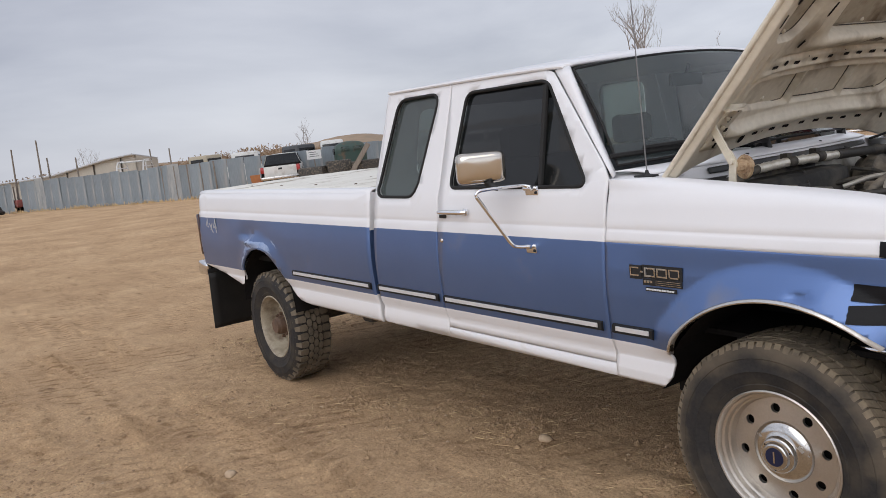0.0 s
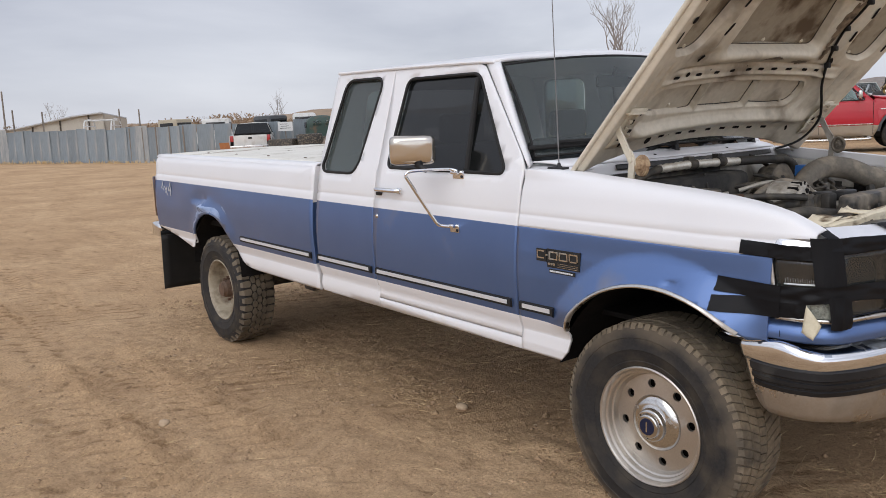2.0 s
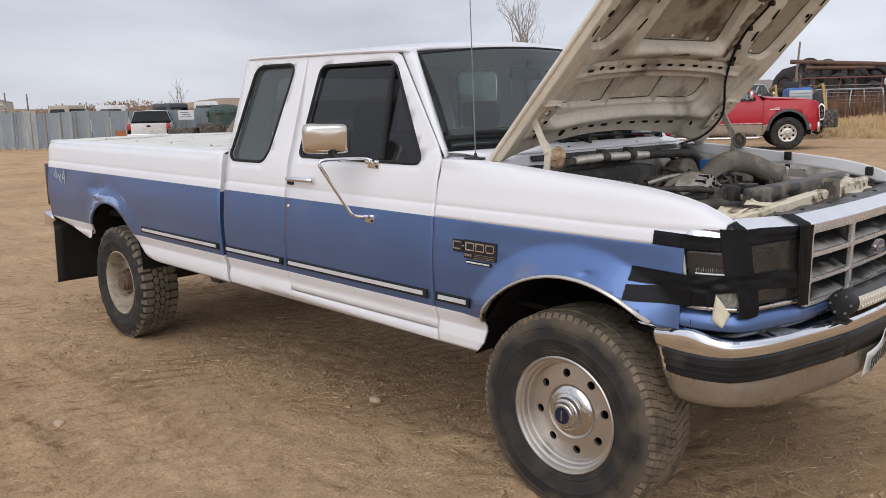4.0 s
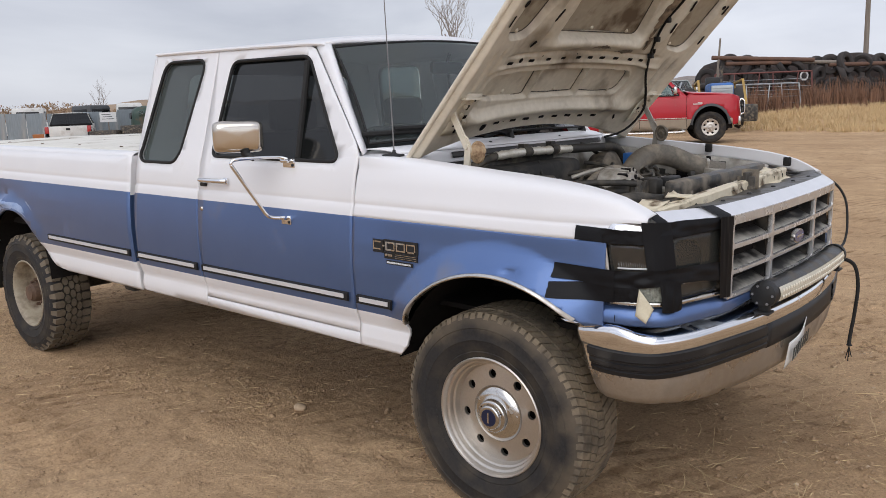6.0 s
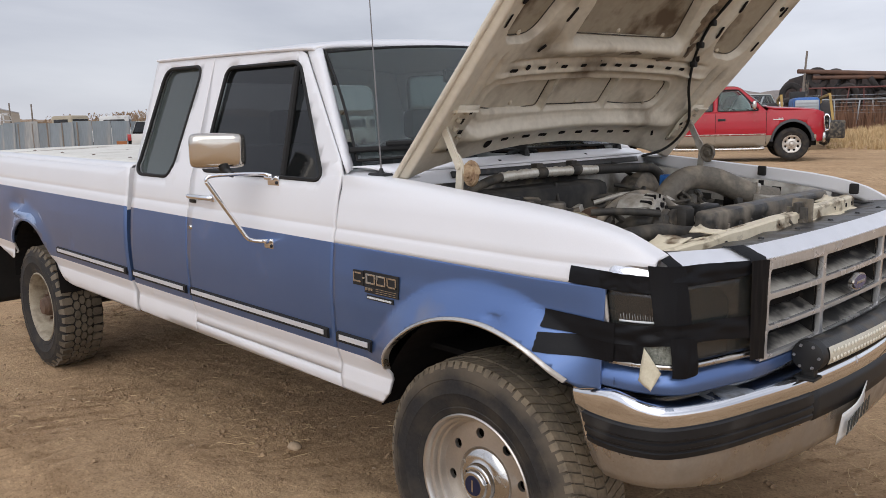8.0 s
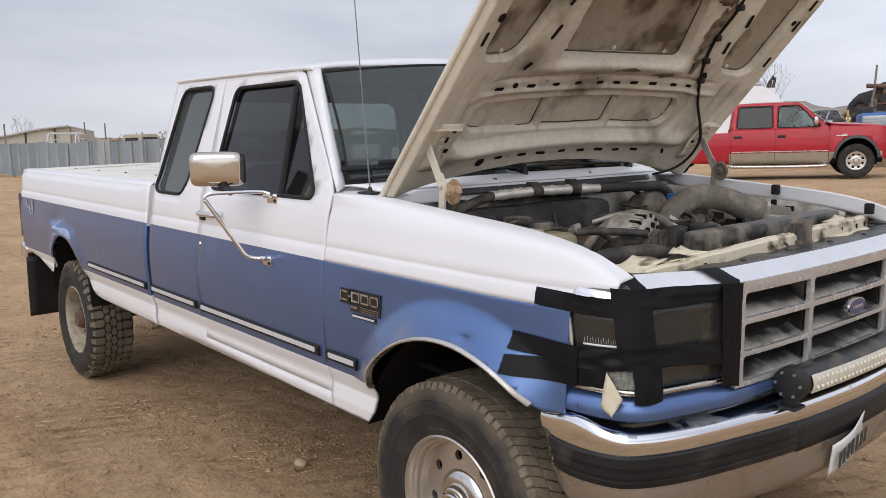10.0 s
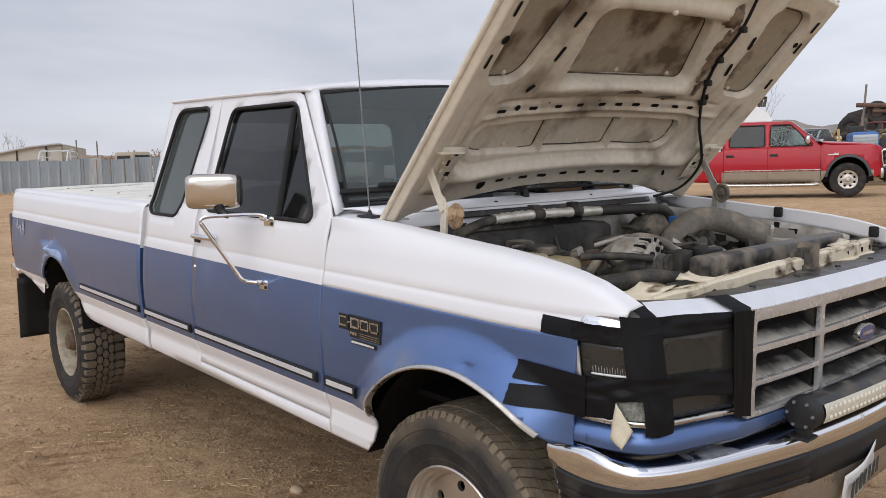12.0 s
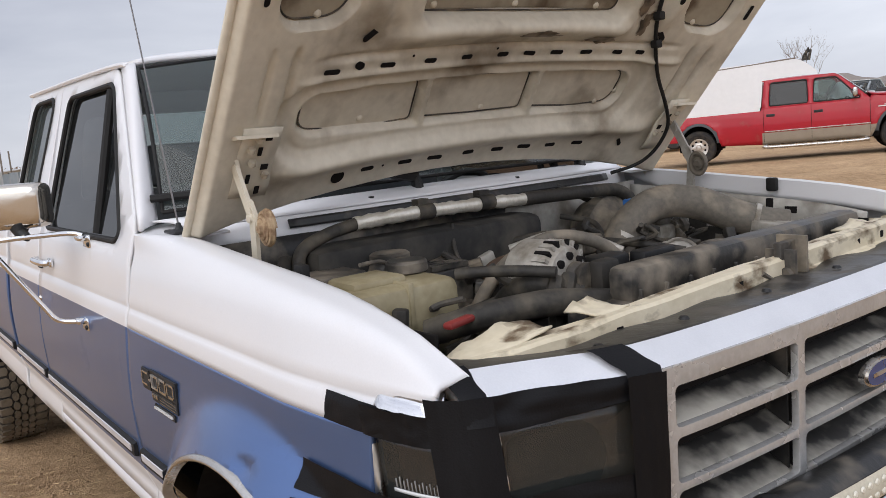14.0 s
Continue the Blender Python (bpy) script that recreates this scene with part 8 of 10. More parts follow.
def crew_pickup(name, label, m, paint, lower, tyre_r=0.40, base=4.42, plain=False):
    """A four-door pickup, built round its front axle, forward along +x."""
    root = thing(name, label, "pickup truck", at=m)
    hz = tyre_r
    fa, ra = (0.0, hz + 0.05, 0.50), (-base, hz + 0.05, 0.48)
    wall = knots([(0.30, 0.93), (0.42, 0.965), (0.62, 0.985), (0.80, 0.99), (1.0, 0.975), (1.14, 0.955), (1.16, 0.94), (1.66, 0.74)])
    wy = lambda x, z: wall(z) - 0.10 * (max(0, x - 0.45) / 0.5) ** 2 + (0.02 if z < 1.05 and min(abs(math.hypot(x - fa[0], z - fa[1]) - 0.52), abs(math.hypot(x - ra[0], z - ra[1]) - 0.50)) < 0.06 else 0)
    tone = lambda x, z: 1 if z < 0.61 and -2.92 < x < 0.6 else 0
    ca, cr = arc_pts(fa, 165, 12, 14), arc_pts(ra, 168, 12, 14)
    body = [(-base - 1.12, 0.55), *cr, (-base + 0.55, 0.40), (-2.97, 0.36), (-0.60, 0.36), *ca, (0.60, 0.45), (0.93, 0.48), (0.96, 0.98), (0.90, 1.09), (0.60, 1.16), (-0.56, 1.235), (-0.62, 1.15),
            (-2.93, 1.15), (-2.95, 1.09), (-base - 1.12, 1.085)]
    for s in (-1, 1):
        side = part("body_side", bend(sheet(body, (), 0.10, (0.61,)), wy, s, tone), [paint, lower], root, solid=0.02)
        top = [(-2.93, 1.15), (-0.60, 1.15), (-1.24, 1.63), (-1.36, 1.665), (-2.86, 1.66)]
        w1 = rounded([(-1.80, 1.175), (-0.80, 1.175), (-1.30, 1.595), (-1.76, 1.60)], 0.05)
        w2 = rounded([(-2.76, 1.175), (-1.92, 1.175), (-1.92, 1.60), (-2.72, 1.60)], 0.05)
        upper = part("cab_side", bend(sheet(top, [w1, w2], 0.12), wy, s), paint, root, solid=0.02)
        for w, g in ((w1, TEAL_GLASS), (w2, DARK_GLASS)):
            pane = part("side_window", bend(sheet(w, (), 0), lambda x, z: wall(z) - 0.012, s), g, upper, smooth=False)
            pane.visible_shadow = False
            bm = bmesh.new()
            add_tube(bm, [(x, s * (wall(z) + 0.001), z) for x, z in w + w[:2]], 0.012, 6, 0, False)
            part("window_seal", bm, RUBBER, pane)
        # door seams, handles, moulding, flares, step tube, mirror
        for x in (-0.62, -1.85, -2.90):
            bm = bmesh.new()
            add_tube(bm, [(x, s * (wall(z) + 0.0015), z) for z in (0.42, 0.6, 0.8, 1.0, 1.14)], 0.006, 4)
            part("door_seam", bm, CAVITYBLACK, side)
        for x in (-1.70, -2.74):
            bm = bmesh.new()
            add_box(bm, (x - 0.10, s * 0.968 - 0.014, 0.945), (x + 0.10, s * 0.968 + 0.014, 1.01), 0, None, 0.012)
            part("door_handle", bm, BLACK, side)
        bm = bmesh.new()
        add_tube(bm, [(-2.88, s * 0.992, 0.635), (-0.62, s * 0.992, 0.635)], 0.014, 6)
        part("side_moulding", bm, CHROME_DUSTY, side)
        for c, r, a0, a1 in ((fa, 0.535, 178, 2), (ra, 0.515, 176, 4)):
            bm = bmesh.new()
            c2 = (c[0], c[1], r)
            pts = arc_pts(c2, a0, a1, 20)
            ins = arc_pts((c[0], c[1], r - 0.075), a0, a1, 20)
            vs = [(bm.verts.new((p[0], s * (wall(p[1]) + 0.012), p[1])), bm.verts.new((q[0], s * (wall(q[1]) + 0.045), q[1])), bm.verts.new((q[0], s * (wall(q[1]) - 0.05), q[1] - 0.01))) for p, q in zip(pts, ins)]
            for p, q in zip(vs, vs[1:]):
                bm.faces.new((p[0], q[0], q[1], p[1]))
                bm.faces.new((p[1], q[1], q[2], p[2]))
            part("wheel_flare", bm, GREYPLASTIC, side)
            bm = bmesh.new()
            add_grid(bm, 14, 1, lambda u, v: Vector((c[0] + (r - 0.02) * math.cos(math.pi * u), s * (0.95 - 0.5 * v), c[1] + (r - 0.02) * math.sin(math.pi * u))))
            add_box(bm, (c[0] - 0.52, min(s * 0.45, s * 0.47), 0.3), (c[0] + 0.52, max(s * 0.45, s * 0.47), 1.0))
            part("wheel_housing", bm, CAVITYBLACK, side, smooth=False)
        if not plain:
            bm = bmesh.new()
            add_tube(bm, curve_pts([(-2.85, s * 0.94, 0.34), (-2.75, s * 1.02, 0.30), (-0.85, s * 1.02, 0.30), (-0.72, s * 0.94, 0.34)], 5), 0.036, 10)
            part("step_tube", bm, CHROME_DUSTY, root, "bright step tube")
        bm = bmesh.new()
        add_box(bm, (-0.98, s * 1.06 - 0.10, 1.20), (-0.88, s * 1.06 + 0.09, 1.37), 0, None, 0.04)
        add_box(bm, (-0.96, s * 0.96 - 0.05, 1.20), (-0.90, s * 0.96 + 0.05, 1.25), 1)
        part("door_mirror", bm, [CHROME_DUSTY, BLACK], side)
        bm = bmesh.new()
        add_box(bm, (-base - 1.15, s * 0.86 - 0.08, 0.78), (-base - 1.10, s * 0.86 + 0.08, 1.07), 0, None, 0.01)
        part("tail_lamp", bm, TAILRED_BRIGHT, root, "red tail lamp")
        bm = bmesh.new()
        add_box(bm, (0.84, s * 0.80 - 0.10, 0.83), (0.955, s * 0.80 + 0.09, 1.02), 0, None, 0.02)
        part("headlamp", bm, LEDS, root, "clear headlamp")
        for x in (0.0, -base):
            w = part("wheel", squash(tyre_mesh(tyre_r), tyre_r - 0.01), TYRE, root)
            w.matrix_local = Matrix.Translation((x, s * 0.84, hz)) @ (Matrix() if s < 0 else Matrix.Rotation(math.pi, 4, "Z"))
            part("wheel_disc", rim_face(0.222, 0.06, knots([(0.05, 0.10), (0.12, 0.085), (0.22, 0.10)]), 8, 0.024, 0.15, 1.2), ALLOY, w, "bright alloy disc", solid=0.02)
            bm = bmesh.new()
            add_lathe(bm, [(0.07, 0.09), (0.05, 0.12), (0.0, 0.125)], 16)
            part("wheel_cap", bm, ALLOY, w)
            bm = bmesh.new()
            add_lathe(bm, [(0.22, 0.03), (0.0, 0.03)], 16)
            part("brake_drum", bm, CAVITYBLACK, w)
    bm = bmesh.new()

    def roof(u, v):
        t = 2 * v - 1
        return Vector((-2.90 + 1.60 * u, 0.745 * t, 1.655 + 0.045 * (1 - t * t) * math.sin(0.4 + 2.3 * u)))

    add_grid(bm, 10, 12, roof)
    part("cab_roof", bm, paint, root, solid=0.02)
    bm = bmesh.new()
    add_grid(bm, 10, 12, lambda u, v: Vector((-0.60 + 1.53 * u + 0.03 * (1 - (2 * v - 1) ** 2) * u, (0.95 - 0.09 * u ** 3) * (2 * v - 1), 1.232 - 0.075 * u - 0.06 * u ** 4 + 0.05 * (1 - (2 * v - 1) ** 2))))
    part("hood", bm, paint, root, solid=0.02)
    bm = bmesh.new()
    add_grid(bm, 8, 10, lambda u, v: Vector((-0.60 - 0.68 * u + 0.08 * (1 - (2 * v - 1) ** 2), (0.92 - 0.18 * u) * (2 * v - 1), 1.20 + 0.455 * u)))
    part("windscreen", bm, CLEAR_GLASS, root).visible_shadow = False
    bm = bmesh.new()
    add_grid(bm, 4, 6, lambda u, v: Vector((-2.95 + 0.06 * u, (0.90 - 0.17 * u) * (2 * v - 1), 1.16 + 0.48 * u)))
    part("back_window", bm, DARK_GLASS, root)
    bm = bmesh.new()
    add_box(bm, (-2.97, -0.92, 0.45), (-2.93, 0.92, 1.16))
    add_box(bm, (-base - 1.10, -0.93, 0.62), (-2.95, 0.93, 0.66))
    add_box(bm, (-2.9, -0.85, 0.36), (0.6, 0.85, 0.48))
    part("cab_floor", bm, CAVITYBLACK, root, smooth=False)
    for y in (-0.42, 0.42):
        for x in (-1.75, -2.7):
            bm = bmesh.new()
            add_box(bm, (x - 0.1, y - 0.28, 0.6), (x + 0.08, y + 0.28, 1.34), 0, None, 0.06)
            part("seat", bm, SEAT, root)
    bm = bmesh.new()
    add_box(bm, (-base - 1.135, -0.78, 0.58), (-base - 1.09, 0.78, 1.08), 0, None, 0.015)
    tg = part("tailgate", bm, paint, root)
    bm = bmesh.new()
    add_box(bm, (-base - 1.15, -0.09, 0.90), (-base - 1.13, 0.09, 0.99), 0, None, 0.01)
    part("tailgate_handle", bm, BLACK, tg)
    bm = bmesh.new()
    add_box(bm, (-base - 1.26, -0.95, 0.44), (-base - 1.12, 0.95, 0.60), 0, None, 0.03)
    part("rear_bumper", bm, CHROME_DUSTY, root)
    bm = bmesh.new()
    add_box(bm, (0.86, -0.93, 0.42), (1.02, 0.93, 0.66), 0, None, 0.05)
    part("front_bumper", bm, CHROME_DUSTY, root)
    bm = bmesh.new()
    add_box(bm, (0.90, -0.66, 0.72), (0.965, 0.66, 1.04), 0, None, 0.02)
    part("grille", bm, BLACK, root)
    return root


TAILRED_BRIGHT = mat("red_lens", (0.42, 0.03, 0.03), (0.34, 0.025, 0.025), 0.3, coat=0.4)
red_at = pose(-6.83, 17.62, 0.42, 0, 0, math.degrees(math.atan2(2.17, 3.85))) @ Matrix.Diagonal((0.94, 1.0, 1.04, 1.0))
red_truck = crew_pickup("crew_pickup", "red four-door pickup with pewter lower panels on dirt", red_at, RED, BEIGE)


def red_extras():
    bm = bmesh.new()
    for y in (-0.80, -0.42, 0.42, 0.80):
        add_tube(bm, curve_pts([(1.00, y, 0.50), (1.16, y, 0.60), (1.17, y, 0.92), (1.08, y, 1.05)], 5), 0.026, 8)
    for z in (0.62, 0.74, 0.86, 0.98):
        add_tube(bm, [(1.165 - 0.06 * ss(0.9, 1.0, z), -0.80, z), (1.165 - 0.06 * ss(0.9, 1.0, z), 0.80, z)], 0.020, 8)
    part("brush_guard", bm, BLACK, red_truck, "black tube brush guard")
    for s in (-1, 1):
        bm = bmesh.new()
        add_tube(bm, curve_pts([(1.02, s * 0.95, 0.70), (1.14, s * 0.97, 0.74), (1.14, s * 0.97, 0.98), (1.0, s * 0.95, 1.05), (0.90, s * 0.95, 0.98), (0.96, s * 0.95, 0.72), (1.02, s * 0.95, 0.70)], 5), 0.024, 8)
        part("lamp_guard", bm, CHROME, red_truck, "bright lamp guard")
    bm = bmesh.new()
    add_grid(bm, 12, 10, lambda u, v: Vector((-1.45 + 0.55 * u, 0.55 * (2 * v - 1), 1.20 + 0.30 * math.sin(u * 3.14) * math.sin(v * 3.14) + 0.06 * noise.noise((u * 5, v * 5, 0)))))
    part("plastic_sheet", bm, SHEETING, red_truck, "crumpled clear plastic over the seat")
    bm = bmesh.new()
    add_box(bm, (-0.46, -1.0, 0.955), (-0.22, -0.986, 0.975))
    add_box(bm, (-0.34, -1.0, 0.985), (-0.22, -0.986, 1.0))
    part("door_badge", bm, WHITEPLATE, red_truck, "pale badge bars", smooth=False)
    for x in (-5.1, -4.4):
        bm = bmesh.new()
        add_lathe(bm, [(0.20, 0.10), (0.30, 0.12), (0.37, 0.10), (0.39, 0.0), (0.37, -0.10), (0.30, -0.12), (0.20, -0.10)], 28, Matrix.Translation((x, 0.1, 0.80)) @ Matrix.Rotation(radians(80), 4, "X"))
        part("spare_tyre", bm, OLDTYRE, red_truck, "tyre lying in the bed")


red_extras()


def reshape(root, nose, roof):
    """Draws in the nose and lifts the roof of a pickup's body."""
    for ob in root.children_recursive:
        if ob.type == "MESH" and not (ob.name.startswith(("wheel.", "brake_drum")) or ob.name in ("wheel",) or (ob.parent and ob.parent.name.split(".")[0] == "wheel")):
            for v in ob.data.vertices:
                if v.co.x > 0.56:
                    v.co.x = 0.56 + (v.co.x - 0.56) * nose
                if v.co.z > 1.15 and -3.1 < v.co.x < -0.5:
                    v.co.z = 1.15 + (v.co.z - 1.15) * roof


reshape(red_truck, 0.5, 1.157)
for ob in red_truck.children:
    if ob.name.split(".")[0] == "wheel":
        ob.matrix_basis = ob.matrix_basis @ Matrix.Diagonal((1 / 0.94, 1.0, 1 / 1.04, 1.0))
crew_pickup("crew_pickup", "white pickup seen from its tailgate beside the tin fence", pose(-45.0, 19.1, 0.18, 0, 0, 151) @ Matrix.Scale(1.15, 4), OFFWHITE, OFFWHITE, 0.40, 4.0, True)
crew_pickup("crew_pickup", "old white pickup parked behind the red one", pose(-11.9, 26.6, 0.62, 0, 0, 300) @ Matrix.Scale(1.02, 4), OFFWHITE, OFFWHITE, 0.42, 4.0, True)


# ---- tin fence ----
def corrugated(w, h, n=7):
    bm = bmesh.new()
    add_grid(bm, n * 4, 1, lambda u, v: Vector((w * u, 0.006 * math.sin(u * n * 2 * math.pi), h * v)), 0, flip=True)
    return bm


def tin_fence():
    root = thing("tin_fence", "blue-grey galvanised tin sheet fence with a gap", "fence", kind="structure")
    rnd = random.Random(3)
    meshes = []
    for k in range(4):
        bm = corrugated(0.98, 1.0, 6 + k)
        me = bpy.data.meshes.new("fence_sheet")
        bm.to_mesh(me)
        bm.free()
        me.shade_smooth()
        me.materials.append(GALV if k < 3 else GALVPALE)
        meshes.append(me)
    runs = [((-72.0, 3.6), (-64.2, 6.55)), ((-63.2, 6.95), (-45.4, 14.4)), ((-45.4, 14.4), (-43.6, 18.0)), ((-43.6, 18.0), (-41.0, 24.5)), ((-41.0, 24.5), (-36, 34))]
    count = 0
    for (x0, y0), (x1, y1) in runs:
        length = math.hypot(x1 - x0, y1 - y0)
        n = round(length / 0.9)
        for k in range(n):
            t = k / n
            x, y = x0 + (x1 - x0) * t, y0 + (y1 - y0) * t
            count += 1
            pale = count in (27, 12)
            ob = new("fence_sheet", meshes[3 if pale else count % 3])
            ob.parent = root
            off = 0.008 * (count % 2) + rnd.uniform(-0.003, 0.003)
            ob.matrix_local = pose(x + off, y - off, rise(x, y) - 0.05, rnd.uniform(-1, 1), rnd.uniform(-0.5, 0.5), math.degrees(math.atan2(y1 - y0, x1 - x0)) + rnd.uniform(-0.5, 0.5)) @ Matrix.Diagonal((1, 1, 2.2 + rnd.uniform(-0.09, 0.06) + (0.12 if pale else 0), 1))
    for k in range(26):
        x = -72 + 27 * k / 25
        y = 3.6 + (14.4 - 3.6) * k / 25
        bm = bmesh.new()
        add_tube(bm, [(x - 0.06, y + 0.10, -0.1), (x - 0.06, y + 0.10, 2.15)], 0.05, 6)
        part("fence_post", bm, OLDWOOD, root)


tin_fence()


def pole(x, y, h, r=0.07, lean=(0, 0)):
    bm = bmesh.new()
    z = rise(x, y) - 0.2
    add_tube(bm, [(x, y, z), (x + lean[0] * 0.5, y + lean[1] * 0.5, z + h / 2), (x + lean[0], y + lean[1], z + h + 0.2)], [r, r * 0.9, r * 0.75], 8)
    single("wooden_post", bm, OLDWOOD, "tall weathered wooden post by the tin fence", "post", "posts along the fence")


for x, y, h, lean in ((-62.3, 8.3, 5.0, (-0.2, 0.1)), (-62.4, 16.25, 3.6, (0, 0)), (-61.5, 17.45, 3.5, (0, 0)), (-61.6, 10.65, 3.5, (0, 0)), (-62.9, 9.0, 3.7, (0, 0)), (-65.2, 7.0, 4.6, (0.3, 0.1)), (-12.0, 31.0, 3.2, (0.2, 0.1)), (-10.0, 26.4, 2.0, (0, 0))):
    pole(x, y, h, 0.07 if x < -20 else 0.055, lean)
bm = bmesh.new()
add_tube(bm, [(-8.7, 42.0, 0.4), (-8.7, 42.0, 7.0)], [0.14, 0.11], 8)
single("utility_pole", bm, OLDWOOD, "dark wooden utility pole behind the pile", "pole")


def shed():
    """A long low metal building behind the fence."""
    root = thing("metal_building", "long tan metal building with a pale sloping roof", "building")
    a, b = Vector((-100.0, 0.5, 0)), Vector((-73.4, 18.25, 0))
    d = (b - a).normalized()
    n = Vector((-d.y, d.x, 0))
    h = lambda t: 2.75 + 1.15 * ss(0.62, 1.0, t)
    bm = bmesh.new()
    add_grid(bm, 30, 1, lambda u, v: a.lerp(b, u) + Vector((0, 0, h(u) * v)))
    add_grid(bm, 6, 1, lambda u, v: b + n * 3 * u + Vector((0, 0, (h(1) - 0.6 * u) * v)))
    part("wall", bm, SIDING, root, smooth=False, solid=0.1)
    bm = bmesh.new()
    add_grid(bm, 30, 4, lambda u, v: a.lerp(b, u) + n * (-0.3 + 3.3 * v) + Vector((0, 0, h(u) + 0.05 - 0.5 * v)))
    part("roof", bm, ROOFING, root, solid=0.12)
    for k in range(10):
        t = 0.05 + 0.95 * k / 9.5
        bm = bmesh.new()
        q = a.lerp(b, t) - n * 0.08
        add_box(bm, q - Vector((0.05, 0.05, 0)), q + Vector((0.05, 0.05, h(t))))
        part("wall_trim", bm, DARKIRON, root, smooth=False)
    bm = bmesh.new()
    add_tube(bm, [a.lerp(b, t) - n * 0.35 + Vector((0, 0, h(t))) for t in (0, 0.3, 0.6, 0.7, 0.8, 0.9, 1.0)], 0.09, 6)
    part("eaves_trim", bm, ROOFING, root)
    bm = bmesh.new()
    q = a.lerp(b, 0.71) - n * 0.15
    add_box(bm, q + Vector((-0.2, -0.2, 2.2)), q + Vector((0.2, 0.2, 2.55)))
    part("wall_lamp", bm, SIGNWHITE, root, smooth=False)


shed()


def rack_truck():
    root = thing("work_truck", "white flatbed truck with a tube rack behind the fence", "truck", at=pose(-61.9, 14.9, 0.2, 0, 0, -30))
    bm = bmesh.new()
    add_box(bm, (-2.2, -1.0, 0.6), (3.5, 1.0, 1.9), 0, None, 0.1)
    part("flatbed", bm, OFFWHITE, root)
    bm = bmesh.new()
    for y in (-0.95, 0.95):
        add_tube(bm, curve_pts([(-1.4, y, 1.9), (-0.8, y, 2.75), (0.9, y, 2.8), (1.6, y, 2.6), (2.0, y, 1.95)], 5), 0.05, 8)
        add_tube(bm, [(0.9, y, 2.8), (0.9, y, 1.9)], 0.05, 8)
        add_tube(bm, [(-1.1, y, 2.35), (1.8, y, 2.35)], 0.04, 8)
    for x in (-0.8, 0.9):
        add_tube(bm, [(x, -0.95, 2.77), (x, 0.95, 2.77)], 0.05, 8)
    part("tube_rack", bm, OFFWHITE, root)
    for x in (-1.5, 2.4):
        for y in (-0.9, 0.9):
            bm = bmesh.new()
            add_lathe(bm, [(0.0, 0.12), (0.40, 0.12), (0.45, 0.0), (0.40, -0.12), (0, -0.12)], 20, Matrix.Translation((x, y, 0.45)))
            part("wheel", bm, OLDTYRE, root)


rack_truck()


def far_vehicle(x, y, z, turn, paint, l=4.2, h=1.6, roof=True):
    """A vehicle whose roof just shows over the fence."""
    root = thing("parked_car", "faded parked car in the yard behind the fence", "car", "cars behind the fence", at=pose(x, y, z, 0, 0, turn))
    bm = bmesh.new()
    add_box(bm, (-l / 2, -0.85, 0.35), (l / 2, 0.85, h * 0.6), 0, None, 0.12)
    part("body", bm, paint, root)
    bm = bmesh.new()
    add_box(bm, (-l * 0.22, -0.75, h * 0.58), (l * 0.2, 0.75, h), 0, None, 0.16)
    cab = part("cab", bm, paint, root)
    bm = bmesh.new()
    add_box(bm, (-l * 0.225, -0.62, h * 0.66), (l * 0.205, 0.62, h * 0.9), 0, None, 0.04)
    add_box(bm, (-l * 0.16, -0.76, h * 0.66), (l * 0.14, 0.76, h * 0.9), 0, None, 0.04)
    part("windows", bm, DARK_GLASS, cab)
    for wx in (-l * 0.32, l * 0.32):
        for wy in (-0.78, 0.78):
            bm = bmesh.new()
            add_lathe(bm, [(0.0, 0.1), (0.3, 0.1), (0.34, 0.0), (0.3, -0.1), (0, -0.1)], 18, Matrix.Translation((wx, wy, 0.34)))
            part("wheel", bm, OLDTYRE, root)


OLDRED = mat("old_red_paint", (0.25, 0.05, 0.045), (0.18, 0.05, 0.04), 0.6, dirt=(0.12, 0.08, 0.06), dirt_at=0.6)
OLDTAN = mat("old_tan_paint", (0.42, 0.36, 0.26), (0.36, 0.31, 0.23), 0.6)
OLDDARK = mat("old_dark_paint", (0.05, 0.055, 0.06), (0.07, 0.07, 0.07), 0.5)
for args in ((-65.0, 8.6, 0.25, 100, OLDRED, 4.2, 1.5), (-54.5, 17.6, 0.35, 20, OLDTAN, 4.6, 2.35), (-51.5, 19.4, 0.3, 60, OFFWHITE, 4.4, 2.3), (-47.5, 21.4, 0.4, 10, OLDDARK, 4.4, 2.2), (-45.8, 23.0, 0.3, -30, OFFWHITE, 5.0, 2.35),
             (-69.5, 3.0, 0.1, 40, OLDDARK, 3.6, 1.35), (-42.0, 27.5, 0.3, 150, OFFWHITE, 5.0, 2.1), (-58.0, 19.0, 0.3, 70, OFFWHITE, 4.6, 2.3), (-36.0, 28.0, 0.2, 100, OFFWHITE, 4.6, 1.9)):
    far_vehicle(*args)


